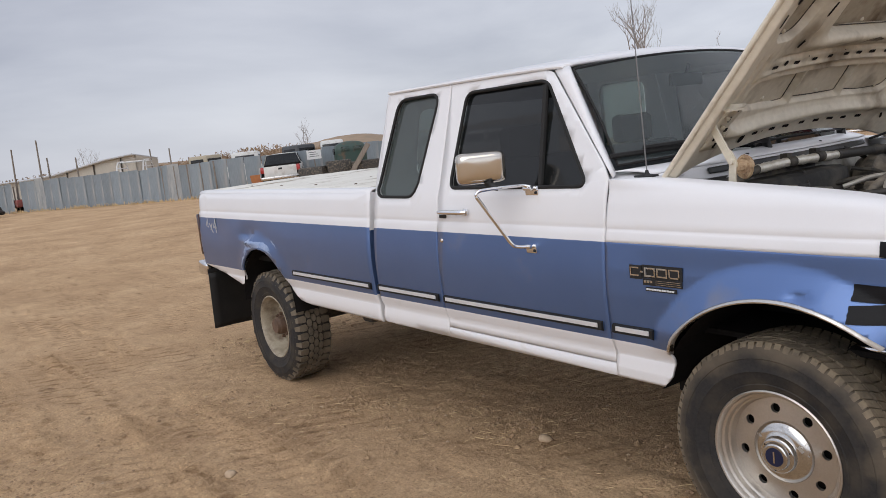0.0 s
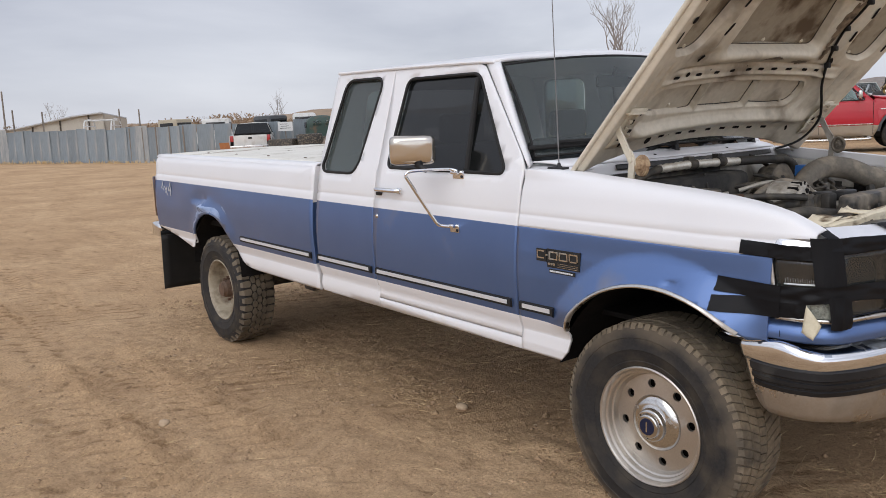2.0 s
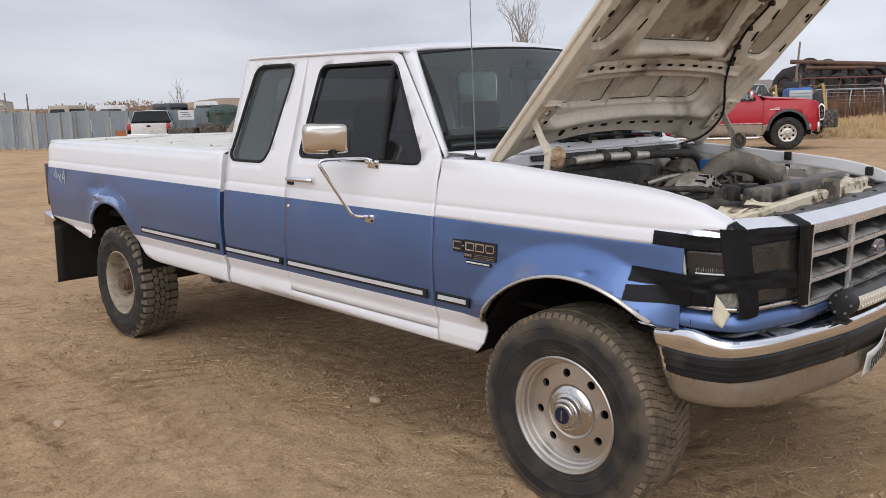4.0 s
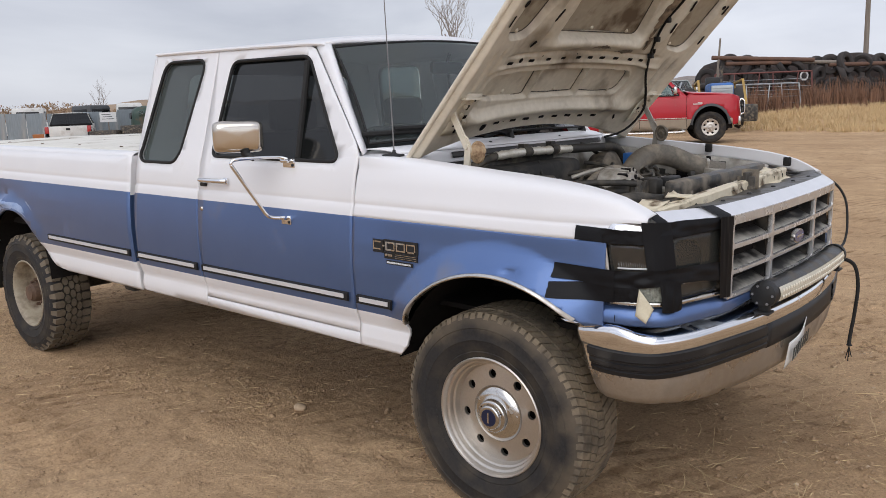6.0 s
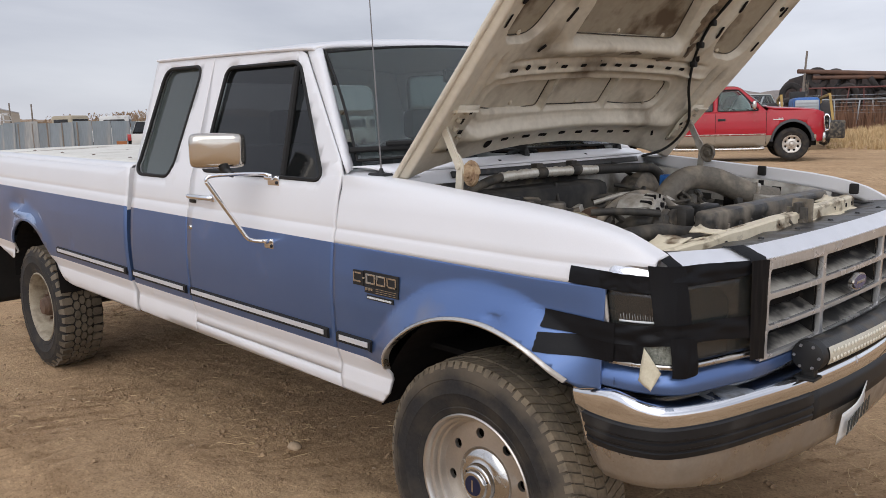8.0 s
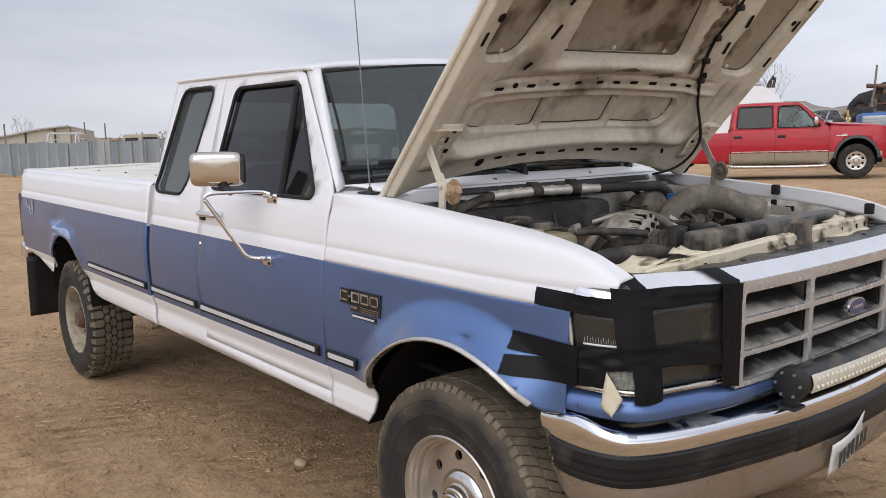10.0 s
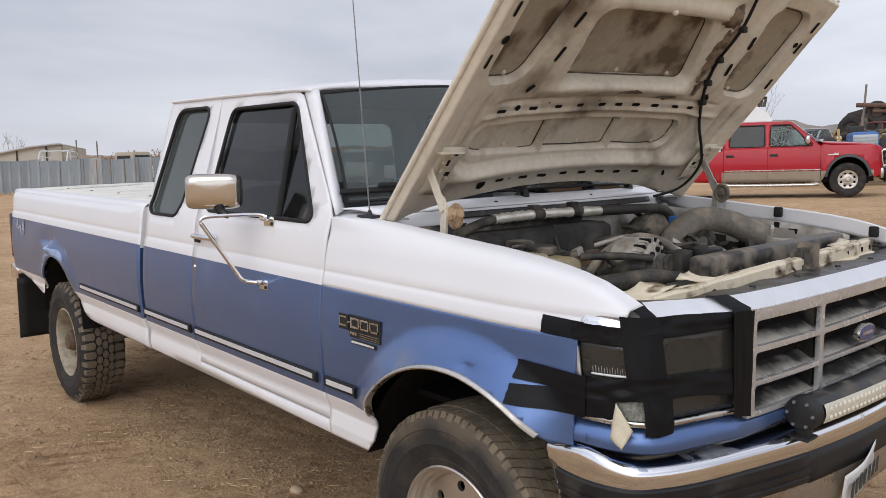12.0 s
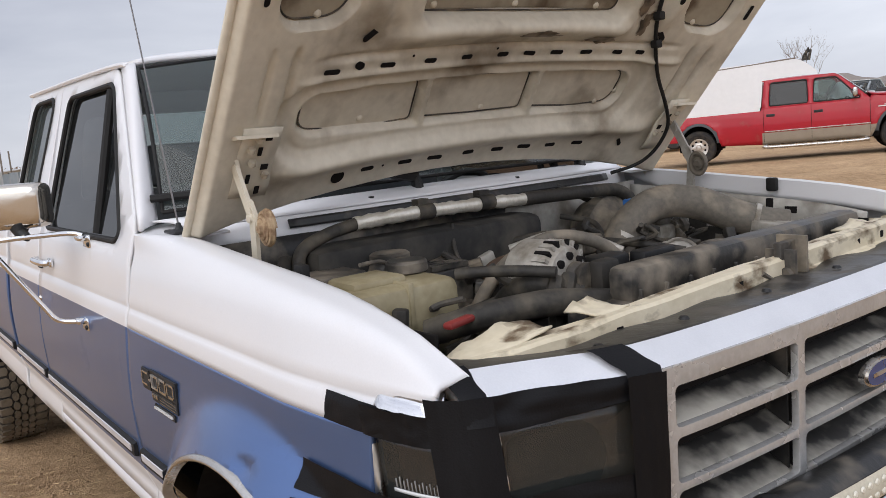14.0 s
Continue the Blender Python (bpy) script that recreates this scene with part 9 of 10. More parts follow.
def green_truck():
    root = thing("old_truck", "old dark green truck with a rounded cab, seen from behind", "truck", at=pose(-39.5, 20.6, 0.15, 0, 0, 158))
    bm = bmesh.new()

    def cab(u, v):
        a = 2 * math.pi * u
        r = 1.0 if v < 0.62 else math.sqrt(max(0.0, 1 - ((v - 0.62) / 0.38) ** 2.4))
        c, s_ = math.cos(a), math.sin(a)
        k = (abs(c) ** 4 + abs(s_) ** 4) ** -0.25
        return Vector((0.75 * k * c * (0.25 + 0.75 * r), 0.92 * k * s_ * (0.25 + 0.75 * r), 0.75 + 1.45 * v))

    add_grid(bm, 40, 20, cab, 0, wrap=True)
    shell = part("cab", bm, GREENPAINT, root, "rounded green cab")
    for y in (-0.36, 0.36):
        bm = bmesh.new()
        add_box(bm, (-0.80, y - 0.24, 1.62), (-0.70, y + 0.24, 1.90), 0, None, 0.03)
        part("rear_window", bm, WHITEGLASS, shell, "pale rear window")
    bm = bmesh.new()
    add_box(bm, (-0.3, -0.97, 1.5), (0.35, 0.97, 1.85), 0, None, 0.06)
    part("side_window", bm, DARK_GLASS, shell)
    bm = bmesh.new()
    add_box(bm, (0.6, -0.55, 0.75), (2.0, 0.55, 1.45), 0, None, 0.2)
    part("bonnet", bm, GREENPAINT, root)
    bm = bmesh.new()
    add_box(bm, (-2.6, -0.9, 0.75), (-0.8, 0.9, 0.9), 0, None, 0.03)
    part("flat_bed", bm, OLDWOOD, root)
    for x in (-2.0, 1.5):
        for y in (-0.85, 0.85):
            bm = bmesh.new()
            add_lathe(bm, [(0.0, 0.12), (0.36, 0.12), (0.42, 0.0), (0.36, -0.12), (0, -0.12)], 20, Matrix.Translation((x, y, 0.42)))
            part("wheel", bm, OLDTYRE, root)
            bm = bmesh.new()
            add_tube(bm, [(x + 0.55 * math.cos(t), y, 0.42 + 0.5 * math.sin(t)) for t in (0.1, 0.6, 1.1, 1.57, 2.0, 2.5, 3.0)], 0.14, 8)
            part("mudguard", bm, GREENPAINT, root)


WHITEGLASS = glass("pale_old_glass", (0.6, 0.66, 0.64), 0.1)
green_truck()
# notice board, leaning planks, orange panel and scrap near the white pickup
bm = bmesh.new()
add_box(bm, (-0.42, -0.015, 1.45), (0.42, 0.015, 1.98), 0, pose(-41.3, 19.2, 0.1, 0, 0, 66))
add_box(bm, (-0.03, 0.02, 0.0), (0.03, 0.06, 1.9), 1, pose(-41.3, 19.2, 0.1, 0, 0, 66))
for k in range(3):
    add_box(bm, (-0.32 + 0.05 * (k % 2), -0.021, 1.60 + 0.12 * k), (0.30 - 0.08 * k, -0.016, 1.63 + 0.12 * k), 2, pose(-41.3, 19.2, 0.1, 0, 0, 66))
single("notice_board", bm, [SIGNWHITE, OLDWOOD, INK], "white notice board on a post by the fence", "sign", smooth=False)
bm = bmesh.new()
add_box(bm, (-0.4, -0.03, 0), (0.4, 0.03, 1.0), 0, pose(-43.3, 16.4, 0.05, 12, 0, 30))
single("rusty_panel", bm, ORANGE, "rust-orange metal panel leaning on the fence", "metal panel", smooth=False)
bm = bmesh.new()
add_box(bm, (-0.12, -0.05, 0), (0.12, 0.05, 2.2), 0, pose(-35.6, 18.0, 0.3, 0, 38, 40))
single("leaning_plank", bm, OLDWOOD, "weathered plank leaning on scrap", "plank", smooth=False)
for k, (x, y, w, h) in enumerate(((-37.2, 16.9, 1.5, 1.15), (-36.4, 18.0, 1.3, 1.35), (-35.6, 19.2, 1.5, 1.2))):
    bm = bmesh.new()
    add_box(bm, (-w / 2, -0.4, 0), (w / 2, 0.4, h), 0, pose(x, y, 0.0, 0, 0, 30 + 40 * k), 0.08)
    single("scrap_bin", bm, DARKIRON, "dark dented scrap metal bin on the dirt", "scrap bin", "scrap by the fence")
bm = bmesh.new()
for k in range(5):
    ang = k * 1.1
    add_lathe(bm, [(0.16, 0.08), (0.28, 0.10), (0.33, 0.0), (0.28, -0.10), (0.16, -0.08)], 18, pose(-60.0 + 0.8 * math.cos(ang), 4.3 + 0.7 * math.sin(ang), 0.35 + 0.15 * (k % 3), 70 * (k % 2), 0, 40 * k))
single("scrap_heap", bm, OLDTYRE, "heap of dark scrap at the fence's end", "scrap")


# ---- behind the red pickup: pile of tyres and pipes, tractor, gates, trailer ----
def tyre_pile():
    bm = bmesh.new()
    add_lathe(bm, [(0.24, 0.08), (0.27, 0.115), (0.36, 0.135), (0.44, 0.125), (0.475, 0.085), (0.485, 0.0), (0.475, -0.085), (0.44, -0.125), (0.36, -0.135), (0.27, -0.115), (0.24, -0.08), (0.235, 0.0), (0.24, 0.08)], 26)
    root = thing("tyre_pile", "tall pile of worn black tyres on a bank", "tyre pile")
    first = part("old_tyre", bm, OLDTYRE, root)
    rnd = random.Random(8)
    spots = []
    for row in range(4):
        for k in range(26 - row * 3):
            t = (k + 0.5 * (row % 2) + row * 0.8) * 0.72
            spots.append((t, row))
    ax, ay = 0.735, 0.678
    for i, (t, row) in enumerate(spots):
        x, y = -13.2 + ax * t + rnd.uniform(-0.15, 0.15), 30.0 + ay * t + rnd.uniform(-0.2, 0.2) + 0.12 * row
        z = rise(x, y) + 0.40 + 0.66 * row * (0.75 + 0.3 * noise.noise((t * 0.3, 0, 3)))
        m = pose(x, y, z, rnd.uniform(-25, 25) + (80 if rnd.random() < 0.2 else 0), rnd.uniform(0, 90), 42 + rnd.uniform(-40, 40)) @ Matrix.Scale(rnd.uniform(0.78, 1.05), 4)
        ob = first if i == 0 else new("old_tyre", first.data)
        ob.parent = root
        ob.matrix_local = m
    # earth and scrap core behind them
    bm = bmesh.new()
    add_grid(bm, 80, 14, lambda u, v: Vector((-13.6 + ax * 19 * u - 0.7 * v * 0.7, 30.9 + ay * 19 * u + 1.2 * v, rise(-13.6 + ax * 19 * u, 31) + (2.15 + 0.55 * noise.noise((u * 8, v * 2, 1))) * math.sin(min(1.0, v * 1.4) * 1.57) * ss(0, 0.06, u))))
    single("scrap_bank", bm, DARKSCRAP, "bank of rusty scrap behind the tyre pile", "scrap", solid=0.1)
    for k, (t0, t1, z0, z1, r, mt) in enumerate(((1.2, 5.6, 2.97, 2.74, 0.09, RUSTPIPE), (2.6, 6.8, 2.78, 2.60, 0.08, OLDWOOD), (1.8, 4.6, 2.70, 2.66, 0.08, RUSTPIPE), (6.2, 10.5, 2.52, 2.46, 0.09, RUSTPIPE))):
        bm = bmesh.new()
        pts = [(-13.2 + ax * t + 0.25, 30.0 + ay * t + 0.1 + 0.2 * (k % 2), 0.28 + z) for t, z in ((t0, z0), (t1, z1))]
        add_tube(bm, pts, r, 14)
        single("steel_pipe", bm, mt, "long rusty pipe lying on the tyre pile", "pipe", "pipes on the pile")
    bm = bmesh.new()
    ring = [(-9.0 + 0.16 * math.cos(a) * 0.7, 33.2 + 0.16 * math.cos(a) * 0.7, 2.35 + 0.17 * math.sin(a)) for a in (2 * math.pi * k / 20 for k in range(21))]
    add_tube(bm, ring, 0.035, 6, 0, False)
    single("pale_ring", bm, SIGNWHITE, "pale rope ring hung on the tyre pile", "ring")


tyre_pile()


def gate_panel(name, label, mt, m, w, h, bars):
    bm = bmesh.new()
    loop = [(0, 0, 0), (w, 0, 0), (w, 0, h), (0, 0, h)]
    for a, b in zip(loop, loop[1:] + loop[:1]):
        add_tube(bm, [a, b], 0.035, 8)
    g = part(name, bm, mt, None, label)
    tagged(g, "", "gate", "gates by the pile")
    for k in range(bars):
        bm = bmesh.new()
        x = w * (k + 1) / (bars + 1)
        add_tube(bm, [(x, 0, 0), (x + (0.25 if k % 2 else 0.0), 0, h)], 0.025, 6)
        part("gate_bar", bm, mt, g)
    for k in range(4):
        bm = bmesh.new()
        add_tube(bm, [(0, 0, h * (k + 1) / 5), (w, 0, h * (k + 1) / 5)], 0.010, 5)
        part("gate_wire", bm, GALVTUBE, g)
    g.matrix_world = m


gate_panel("steel_gate", "grey galvanised gate panel leaning in dry grass", GALVTUBE, pose(-10.9, 30.06, 0.75, -14, 0, 40), 2.9, 1.35, 3)
gate_panel("steel_gate", "faded red gate panel behind the grey one", REDGATE, pose(-11.75, 30.6, 1.05, -6, 0, 38), 4.0, 1.5, 4)


def tractor():
    root = thing("farm_tractor", "blue tractor with yellow loader arms in the yard", "tractor", at=pose(-9.4, 24.8, 0.52, 0, 0, -62) @ Matrix.Scale(1.08, 4))
    bm = bmesh.new()
    add_box(bm, (-0.2, -0.36, 0.75), (1.35, 0.36, 1.42), 0, None, 0.10)
    part("engine_hood", bm, TRACTORBLUE, root, "blue engine hood")
    bm = bmesh.new()
    add_box(bm, (1.35, -0.32, 0.78), (1.42, 0.32, 1.34), 0, None, 0.02)
    for k in range(6):
        add_box(bm, (1.42, -0.30, 0.84 + 0.08 * k), (1.435, 0.30, 0.87 + 0.08 * k))
    part("grille", bm, GALVTUBE, root)
    for s in (-1, 1):
        bm = bmesh.new()
        for a, b in (((-0.7, s * 0.62, 1.42), (0.9, s * 0.66, 1.50)), ((0.9, s * 0.66, 1.50), (1.9, s * 0.66, 0.62)), ((-0.7, s * 0.62, 1.42), (-0.6, s * 0.62, 0.6))):
            va, vb = Vector(a), Vector(b)
            add_tube(bm, [va, vb], 0.048, 4)
        part("loader_arm", bm, YELLOW, root, "yellow loader arm")
        bm = bmesh.new()
        add_lathe(bm, [(0.35, 0.12), (0.60, 0.18), (0.66, 0.12), (0.67, 0.0), (0.66, -0.12), (0.60, -0.18), (0.35, -0.12)], 28, Matrix.Translation((-0.9, s * 0.75, 0.66)))
        add_lathe(bm, [(0.35, 0.05), (0.0, 0.05)], 20, Matrix.Translation((-0.9, s * 0.75, 0.66)))
        part("rear_wheel", bm, OLDTYRE, root)
        bm = bmesh.new()
        add_lathe(bm, [(0.0, 0.1), (0.30, 0.12), (0.36, 0.0), (0.30, -0.12), (0.0, -0.1)], 22, Matrix.Translation((1.0, s * 0.55, 0.36)))
        part("front_wheel", bm, OLDTYRE, root)
    bm = bmesh.new()
    add_box(bm, (1.8, -0.9, 0.25), (2.4, 0.9, 0.75), 0, None, 0.05)
    part("loader_bucket", bm, DARKIRON, root)
    bm = bmesh.new()
    add_box(bm, (-1.1, -0.30, 0.7), (-0.2, 0.30, 1.15), 0, None, 0.05)
    add_box(bm, (-1.15, -0.26, 1.1), (-1.0, 0.26, 1.65), 0, None, 0.05)
    part("seat", bm, BLACK, root)
    bm = bmesh.new()
    add_tube(bm, [(0.3, 0.1, 1.4), (0.3, 0.1, 1.95)], 0.05, 8)
    part("exhaust_stack", bm, DARKIRON, root)


tractor()


def motor_scrap():
    """A dark engine on a stand and drums beside the tractor."""
    for x, y, r, h in ((-11.4, 23.6, 0.32, 1.35),):
        bm = bmesh.new()
        add_lathe(bm, [(0.0, h), (r * 0.8, h), (r, h - 0.1), (r, h * 0.66), (r * 1.04, h * 0.64), (r, h * 0.62), (r, h * 0.33), (r * 1.04, h * 0.31), (r, h * 0.29), (r, 0.0)], 22, Matrix.Translation((x, y, rise(x, y))) @ Matrix.Rotation(radians(-90), 4, "X"))
        single("steel_drum", bm, DARKIRON, "dark grimy steel drum in the yard", "drum", "drums in the yard")
    root = thing("engine_hoist", "dark engine on a stand with pale parts", "engine", at=pose(-10.75, 24.1, 0.5, 0, 0, 20))
    bm = bmesh.new()
    add_box(bm, (-0.4, -0.3, 0.7), (0.4, 0.3, 1.3), 0, None, 0.08)
    add_box(bm, (-0.35, -0.25, 0.0), (-0.25, 0.25, 0.75))
    add_box(bm, (0.25, -0.25, 0.0), (0.35, 0.25, 0.75))
    part("block", bm, DARKIRON, root)
    for k in range(6):
        bm = bmesh.new()
        add_tube(bm, curve_pts([(-0.3 + 0.12 * k, -0.2, 1.25), (-0.3 + 0.12 * k, -0.3, 1.45), (-0.25 + 0.12 * k, -0.1, 1.55 + 0.05 * (k % 3))], 4), 0.03, 8)
        part("pipe", bm, GALVTUBE if k % 2 else DARKIRON, root)


motor_scrap()


TRAILERWHITE = mat("chalky_white_panels", (0.80, 0.80, 0.80), (0.74, 0.74, 0.74), 0.5, scale=0.6, fine=6)


def trailer():
    root = thing("box_trailer", "large white box trailer behind the red pickup", "trailer", at=pose(-17.3, 24.3, 0.45, 0, 0, 28))
    bm = bmesh.new()
    prof = rounded([(-4.5, 0.55), (4.6, 0.55), (4.6, 2.35), (4.0, 2.85), (-4.5, 2.75)], [0.1, 0.1, 0.2, 0.3, 0.2])
    b2 = sheet(prof, (), 0)
    geom = b2.faces[:]
    ext = bmesh.ops.extrude_face_region(b2, geom=geom)
    for v in [e for e in ext["geom"] if isinstance(e, bmesh.types.BMVert)]:
        v.co.y += 2.4
    bmesh.ops.recalc_face_normals(b2, faces=b2.faces)
    bm.free()
    part("box", b2, TRAILERWHITE, root, "white trailer box")
    for x in (-1.5, -0.4):
        for y in (0.1, 2.3):
            bm = bmesh.new()
            add_lathe(bm, [(0.0, 0.12), (0.36, 0.12), (0.42, 0.0), (0.36, -0.12), (0, -0.12)], 20, Matrix.Translation((x, y, 0.42)))
            part("wheel", bm, OLDTYRE, root)
    bm = bmesh.new()
    for k in range(5):
        add_tube(bm, curve_pts([(4.1 + 0.06 * k, 0.2, 2.75), (4.2 + 0.05 * k, 0.15, 3.0 + 0.08 * (k % 3)), (4.35, 0.2 + 0.05 * k, 3.05)], 4), 0.03, 6)
    part("roof_fitting", bm, DARKIRON, root)
    bm = bmesh.new()
    add_tube(bm, [(0.5, 0.02, 2.72), (3.9, 0.02, 2.86)], 0.03, 6)
    part("roof_rail", bm, OLDWOOD, root)


trailer()


# ---- plants, hills ----
def bare_tree(x, y, h, seed, spread=0.5):
    rnd = random.Random(seed)
    root = thing("bare_tree", "leafless grey tree with fine spreading twigs", "tree", "bare trees", at=pose(x, y, rise(x, y) - 0.1))
    trunk, twigs = bmesh.new(), bmesh.new()

    def grow(bm, p, d, length, r, depth):
        pts, q, dd = [p.copy()], p.copy(), d.copy()
        for k in range(4):
            dd = (dd + Vector((rnd.uniform(-0.18, 0.18), rnd.uniform(-0.18, 0.18), 0.06))).normalized()
            q = q + dd * length / 4
            pts.append(q.copy())
        add_tube(bm, pts, [r * (1 - 0.14 * k) for k in range(5)], 6 if depth < 2 else 4, 0, False)
        if depth >= 5:
            return
        for k in range(rnd.choice((2, 3, 3)) if depth else 5):
            at = pts[rnd.choice((2, 3, 4))] if depth else pts[rnd.choice((1, 2, 3, 4))]
            side = Vector((rnd.uniform(-1, 1), rnd.uniform(-1, 1), rnd.uniform(0.1, 0.9))).normalized()
            nd = (dd * 0.75 + side * (0.55 + spread * 0.5)).normalized()
            grow(twigs if depth >= 1 else bm, at, nd, length * rnd.uniform(0.52, 0.74), max(0.006, r * rnd.uniform(0.42, 0.55)), depth + 1)

    grow(trunk, Vector((0, 0, 0)), Vector((0, 0, 1)), h * 0.46, h * 0.018, 0)
    part("trunk", trunk, BARK, root)
    part("crown", twigs, BARK, root, "fine leafless twigs")


bare_tree(-36.2, 45.9, 12.6, 4, 0.5)
bare_tree(-28.3, 54.7, 7.0, 9, 0.7)
bare_tree(-40.0, 57.0, 7.0, 12, 0.6)
bare_tree(-95.7, 19.8, 6.3, 21, 0.4)
bare_tree(-104.0, 52.0, 6.5, 31, 0.8)


def tufts(name, label, spots, mt, height, blades, width=0.006, seed=1, lean=0.5, category="grass"):
    rnd = random.Random(seed)
    vs, fs = [], []
    for x, y, k in spots:
        z = rise(x, y) - 0.01
        for _ in range(blades):
            a, r = rnd.uniform(0, 6.28), rnd.uniform(0, 0.14) * k
            px, py = x + r * math.cos(a), y + r * math.sin(a)
            h = height * k * rnd.uniform(0.5, 1.15)
            b = rnd.uniform(0, 6.28)
            lx, ly = lean * h * rnd.uniform(0, 1) * math.cos(b), lean * h * rnd.uniform(0, 1) * math.sin(b)
            w = width * rnd.uniform(0.6, 1.4)
            c = rnd.uniform(0, 6.28)
            wx, wy = w * math.cos(c), w * math.sin(c)
            n = len(vs)
            vs += [(px - wx, py - wy, z), (px + wx, py + wy, z), (px + wx * 0.6 + lx * 0.4, py + wy * 0.6 + ly * 0.4, z + h * 0.6), (px - wx * 0.6 + lx * 0.4, py - wy * 0.6 + ly * 0.4, z + h * 0.6), (px + lx, py + ly, z + h)]
            fs += [(n, n + 1, n + 2, n + 3), (n + 3, n + 2, n + 4)]
    me = bpy.data.meshes.new(name)
    me.from_pydata(vs, [], fs)
    me.materials.append(mt)
    return tagged(new(name, me), label, category, "", "stuff")


rnd_g = random.Random(17)
bank = []
while len(bank) < 4200:
    x, y = rnd_g.uniform(-9.5, 16), rnd_g.uniform(22.0, 33.0)
    edge = 22.6 + 0.8 * math.sin(x * 0.5) + 0.5 * noise.noise((x * 0.6, 0, 0)) + 0.25 * max(0, x)
    if y > edge and (x > -8 or y > 25):
        bank.append((x, y, rnd_g.uniform(0.5, 1.3)))
tufts("dry_grass", "pale straw-coloured dry grass on the bank", bank, STRAW, 0.24, 16, 0.010, 2, 0.9)
weeds = [(-12.5 + 0.735 * t + rnd_g.uniform(-1, 0.5), 29.0 + 0.678 * t + rnd_g.uniform(-1.2, 0.4), rnd_g.uniform(0.6, 1.4)) for t in [rnd_g.uniform(2, 19) for _ in range(700)]]
tufts("tall_weeds", "tall brown weeds before the tyre pile", weeds, WEED, 1.0, 12, 0.012, 3, 0.3, "weeds")
fence_weeds = []
for k in range(260):
    t = rnd_g.random()
    fence_weeds.append((-72 + 26.6 * t + 0.3 + rnd_g.uniform(-0.1, 0.4), 3.6 + 10.8 * t - 0.3 - rnd_g.uniform(0, 0.5), rnd_g.uniform(0.4, 1.0)))
tufts("dry_grass", "dry grass along the foot of the fence", fence_weeds, STRAW, 0.3, 8, 0.014, 4)


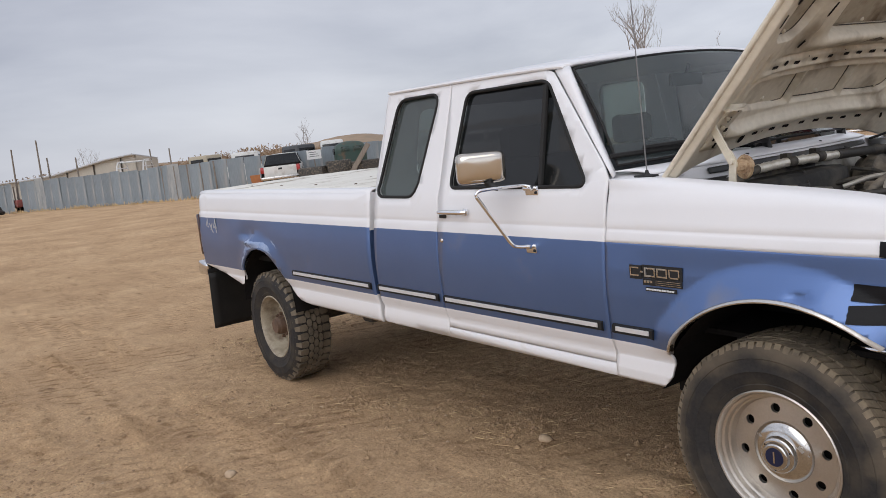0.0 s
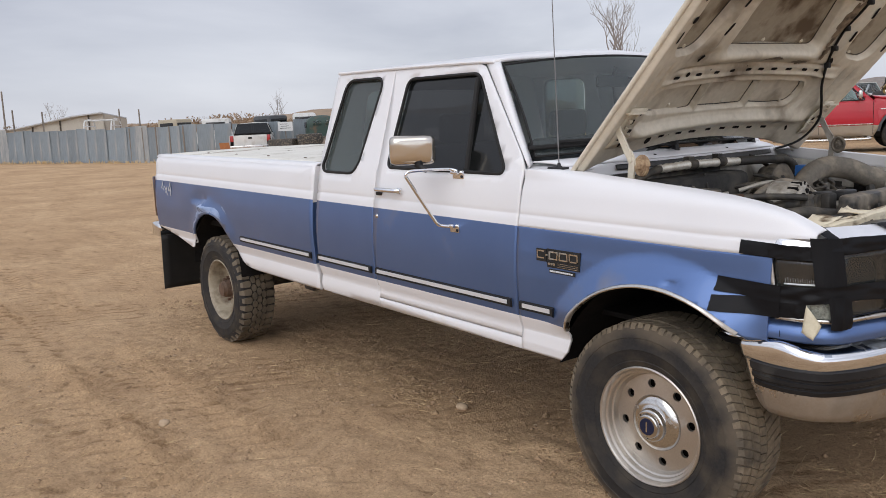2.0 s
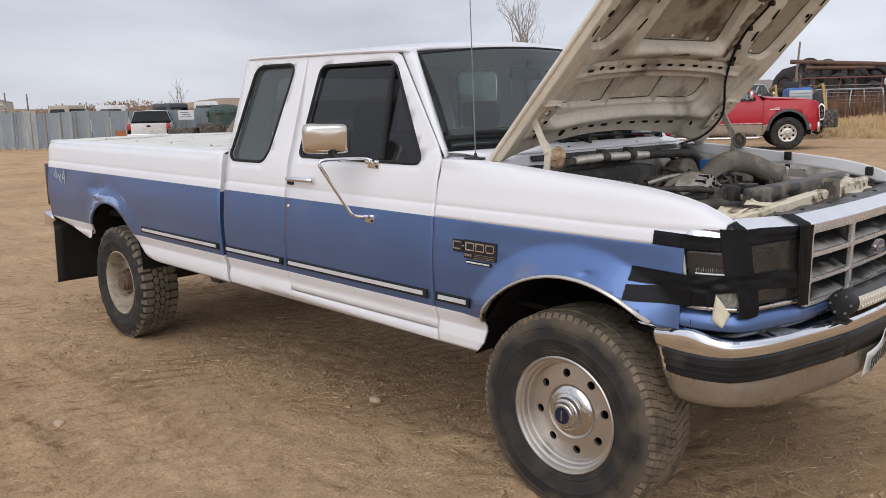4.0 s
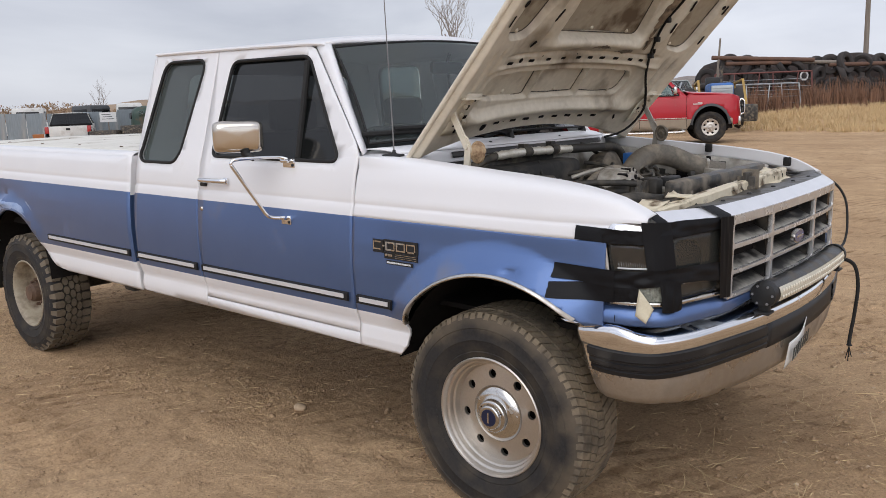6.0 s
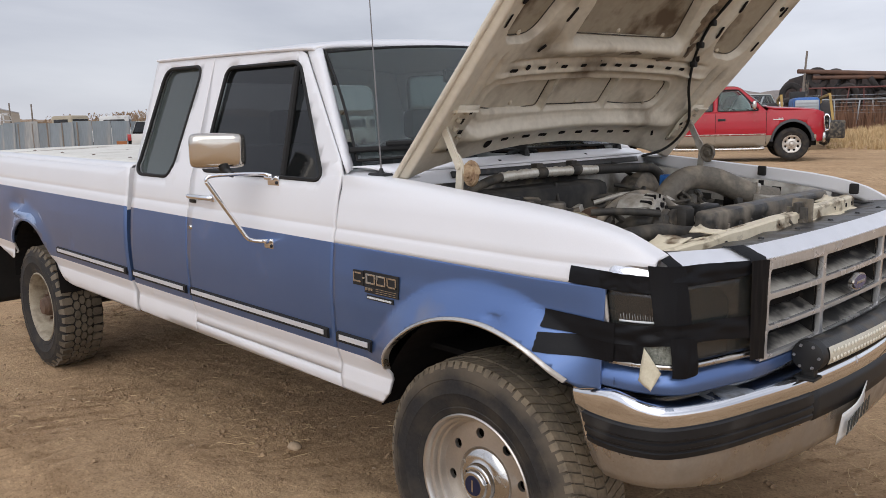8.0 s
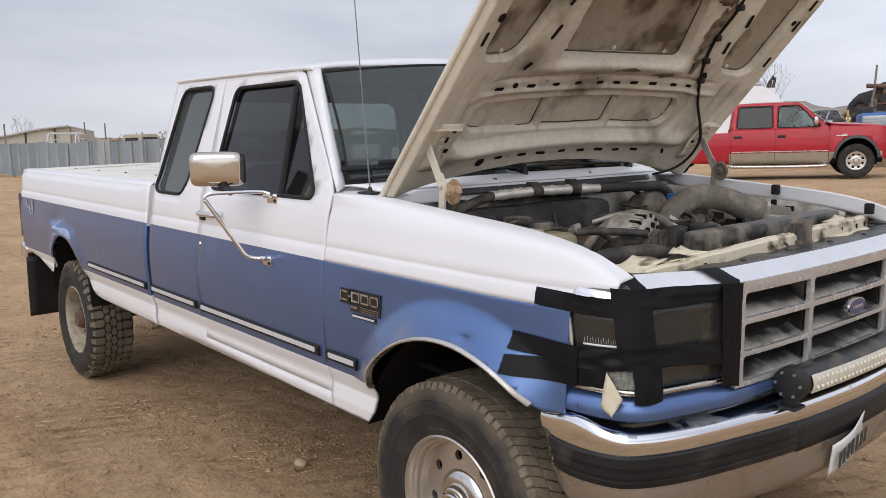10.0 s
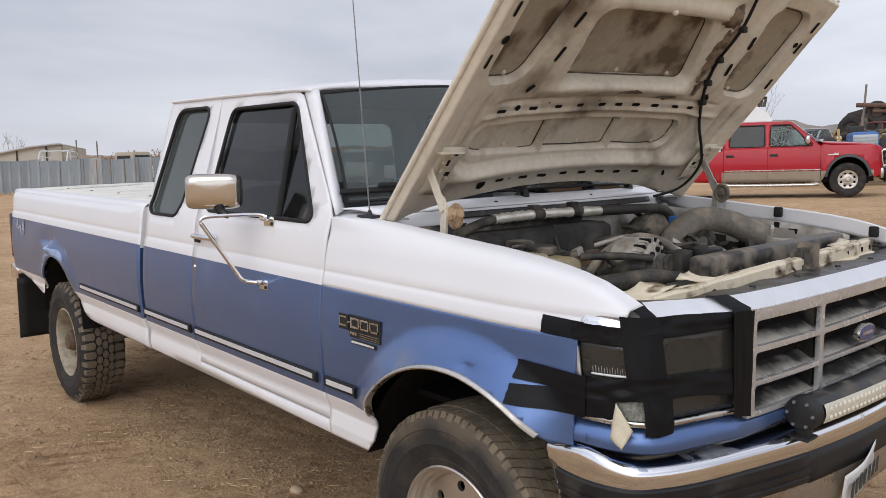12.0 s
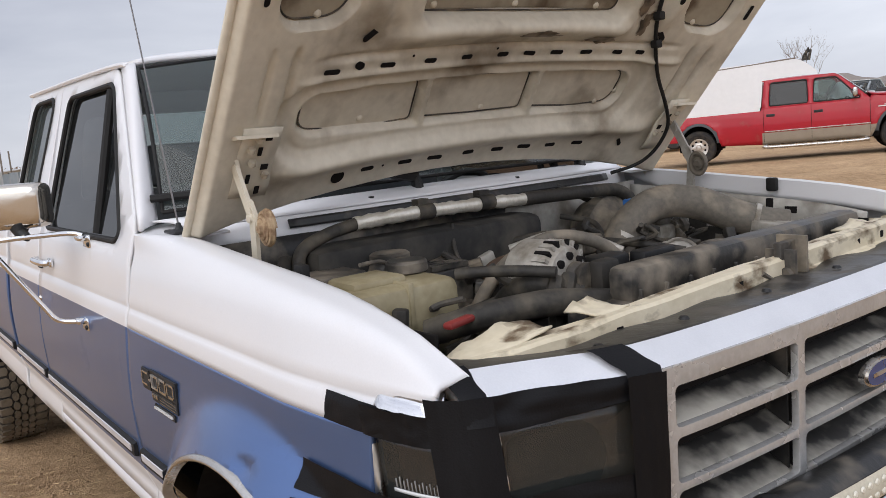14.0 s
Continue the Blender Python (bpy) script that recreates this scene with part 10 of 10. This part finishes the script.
def litter():
    """Straw, twigs and crumbs lying on the dirt."""
    rnd = random.Random(23)
    vs, fs = [], []
    heaps = [(rnd.uniform(-6, 3.5), rnd.uniform(-3.6, 3.2), rnd.uniform(0.12, 0.4)) for _ in range(70)]
    for k in range(6800):
        if k < 4300:
            x, y = rnd.gauss(2.2, 1.5), rnd.gauss(0.9, 1.8)
        else:
            x, y = rnd.uniform(-7, 3), rnd.uniform(-4.5, 3)
        if rnd.random() < 0.65:
            hx, hy, hr = rnd.choice(heaps)
            x, y = rnd.gauss(hx, hr), rnd.gauss(hy, hr)
        z = rise(x, y) + lumps(x, y) + 0.004
        a, l, w = rnd.uniform(0, 6.28), rnd.uniform(0.012, 0.05) * (2.6 if rnd.random() < 0.08 else 1), rnd.uniform(0.0006, 0.0016)
        dx, dy = l * math.cos(a), l * math.sin(a)
        nx, ny = -w * math.sin(a), w * math.cos(a)
        n = len(vs)
        up = rnd.uniform(0.0, 0.015)
        vs += [(x - dx, y - dy, z), (x + nx, y + ny, z + up * 0.6 + 0.002), (x + dx, y + dy, z + up), (x - nx, y - ny, z + up * 0.6)]
        fs.append((n, n + 1, n + 2, n + 3))
    for k in range(230):
        cx, cy, way = ((0.45, -0.25, 0.9), (0.8, 0.25, 0.5), (1.0, 0.9, 1.1), (0.5, 1.2, 0.3), (0.9, -0.7, 0.8), (1.6, 0.3, 2.4))[k % 6]
        x, y, a = rnd.gauss(cx, 0.22), rnd.gauss(cy, 0.25), rnd.gauss(way, 0.45 if k % 3 else 1.5)
        step, curl, w = rnd.uniform(0.02, 0.055), rnd.uniform(-0.14, 0.14), rnd.uniform(0.0008, 0.0018)
        for q in range(7):
            z = rise(x, y) + lumps(x, y) + 0.006 + 0.004 * q * rnd.random()
            vs += [(x - w * math.sin(a), y + w * math.cos(a), z), (x + w * math.sin(a), y - w * math.cos(a), z + 0.001)]
            if q:
                n = len(vs)
                fs.append((n - 4, n - 3, n - 1, n - 2))
            x, y, a = x + step * math.cos(a), y + step * math.sin(a), a + curl
    me = bpy.data.meshes.new("straw_litter")
    me.from_pydata(vs, [], fs)
    me.materials.append(STRAW)
    tagged(new("straw_litter", me), "loose straw and twigs lying on the dirt", "straw", "", "stuff")
    for name, label, mt, count, big in (("pebbles", "scattered tan pebbles on the dirt", STONE, 1900, 0.014), ("earth_clods", "crumbled earth clods on the dirt", CLOD, 10000, 0.024)):
        vs, fs = [], []
        for k in range(count):
            x, y = rnd.uniform(-8, 5), rnd.uniform(-4.5, 5)
            if rnd.random() < 0.4:
                x, y = rnd.gauss(2.0, 1.3), rnd.gauss(0.3, 1.6)
            if rnd.random() < 0.6:
                hx, hy, hr = rnd.choice(heaps)
                x, y = rnd.gauss(hx, hr), rnd.gauss(hy, hr)
            r = big * (0.25 + 0.75 * rnd.random() ** 4)
            z = rise(x, y) + lumps(x, y)
            n = len(vs)
            c = [(1, 0, 0), (-1, 0, 0), (0, 1, 0), (0, -1, 0), (0, 0, 0.7), (0.6, 0.6, 0.3), (-0.6, 0.5, 0.35), (0.5, -0.6, 0.3), (-0.5, -0.6, 0.4)]
            turn = rnd.uniform(0, 6.28)
            for cx, cy, cz in c:
                j = r * rnd.uniform(0.7, 1.2)
                vs.append((x + j * (cx * math.cos(turn) - cy * math.sin(turn)), y + j * (cx * math.sin(turn) + cy * math.cos(turn)), z + j * cz))
            for q in ((0, 5, 4), (5, 2, 4), (2, 6, 4), (6, 1, 4), (1, 8, 4), (8, 3, 4), (3, 7, 4), (7, 0, 4)):
                fs.append(tuple(n + i for i in q))
        me = bpy.data.meshes.new(name)
        me.from_pydata(vs, [], fs)
        me.materials.append(mt)
        tagged(new(name, me), label, "stones" if mt is STONE else "earth", "", "stuff")
    for x, y, r in ((-2.449, -1.968, 0.035), (-1.471, -0.66, 0.035)):
        bm = bmesh.new()
        bmesh.ops.create_icosphere(bm, subdivisions=2, radius=r, matrix=pose(x, y, lumps(x, y) + r * 0.35) @ Matrix.Diagonal((1.2, 0.9, 0.6, 1)))
        for v in bm.verts:
            v.co += Vector((noise.noise(v.co * 30), noise.noise(v.co * 30 + Vector((5, 0, 0))), 0)) * r * 0.25
        single("loose_stone", bm, STONE, "small pale stone lying on the dirt", "stone", "stones on the dirt")


litter()


def scrub_belt():
    """Bare brown bushes far off, as clouds of twigs and leaves."""
    rnd = random.Random(41)
    vs, fs = [], []
    for k in range(1100):
        ang = rnd.uniform(radians(95), radians(176))
        d = rnd.uniform(105, 165)
        cx, cy = d * math.cos(ang), d * math.sin(ang)
        z0 = rise(cx, cy)
        rw, rh = rnd.uniform(2.0, 4.5), rnd.uniform(2.0, 3.9) * (0.8 + 0.5 * noise.noise((ang * 6, 0, 0)))
        for j in range(150):
            a, e = rnd.uniform(0, 6.28), rnd.random()
            r = rw * math.sqrt(rnd.random()) * (1 - 0.55 * e)
            p = Vector((cx + r * math.cos(a), cy + r * math.sin(a), z0 + rh * e))
            s = rnd.uniform(0.08, 0.26)
            n = len(vs)
            for _ in range(3):
                vs.append(tuple(p + Vector((rnd.uniform(-s, s), rnd.uniform(-s, s), rnd.uniform(-s, s) * 1.6))))
            fs.append((n, n + 1, n + 2))
    me = bpy.data.meshes.new("scrub")
    me.from_pydata(vs, [], fs)
    me.materials.append(SHRUB)
    tagged(new("scrub", me), "belt of bare brown bushes far behind the yard", "bushes", "", "stuff")


scrub_belt()


def hills():
    def ridge(name, label, d, a0, a1, top, mt, seed, rough):
        bm = bmesh.new()

        def f(u, v):
            a = radians(a0 + (a1 - a0) * u)
            n = 0.5 + 0.5 * noise.noise((u * rough, seed, 0)) + 0.25 * noise.noise((u * rough * 4, seed, 2)) + 0.08 * noise.noise((u * rough * 14, seed, 4))
            env = ss(0, 0.12, u) * ss(1, 0.88, u)
            z = -6 + (6 + top * (0.45 + 0.75 * n)) * env * math.sin(v * 1.57)
            r = d + 90 * v + 12 * noise.noise((u * 30, v * 4, seed))
            return Vector((r * math.cos(a), r * math.sin(a), z))

        add_grid(bm, 160, 14, f)
        tagged(part(name, bm, mt, None, label), "", "hill", "", "structure")

    ridge("backdrop_hills", "low dry brown hills on the horizon", 290, 100, 176, 10.5, HILLS, 3.0, 7)
    ridge("backdrop_bluffs", "pale eroded bluffs far off", 420, 60, 124, 19, BLUFF, 9.0, 6)


hills()
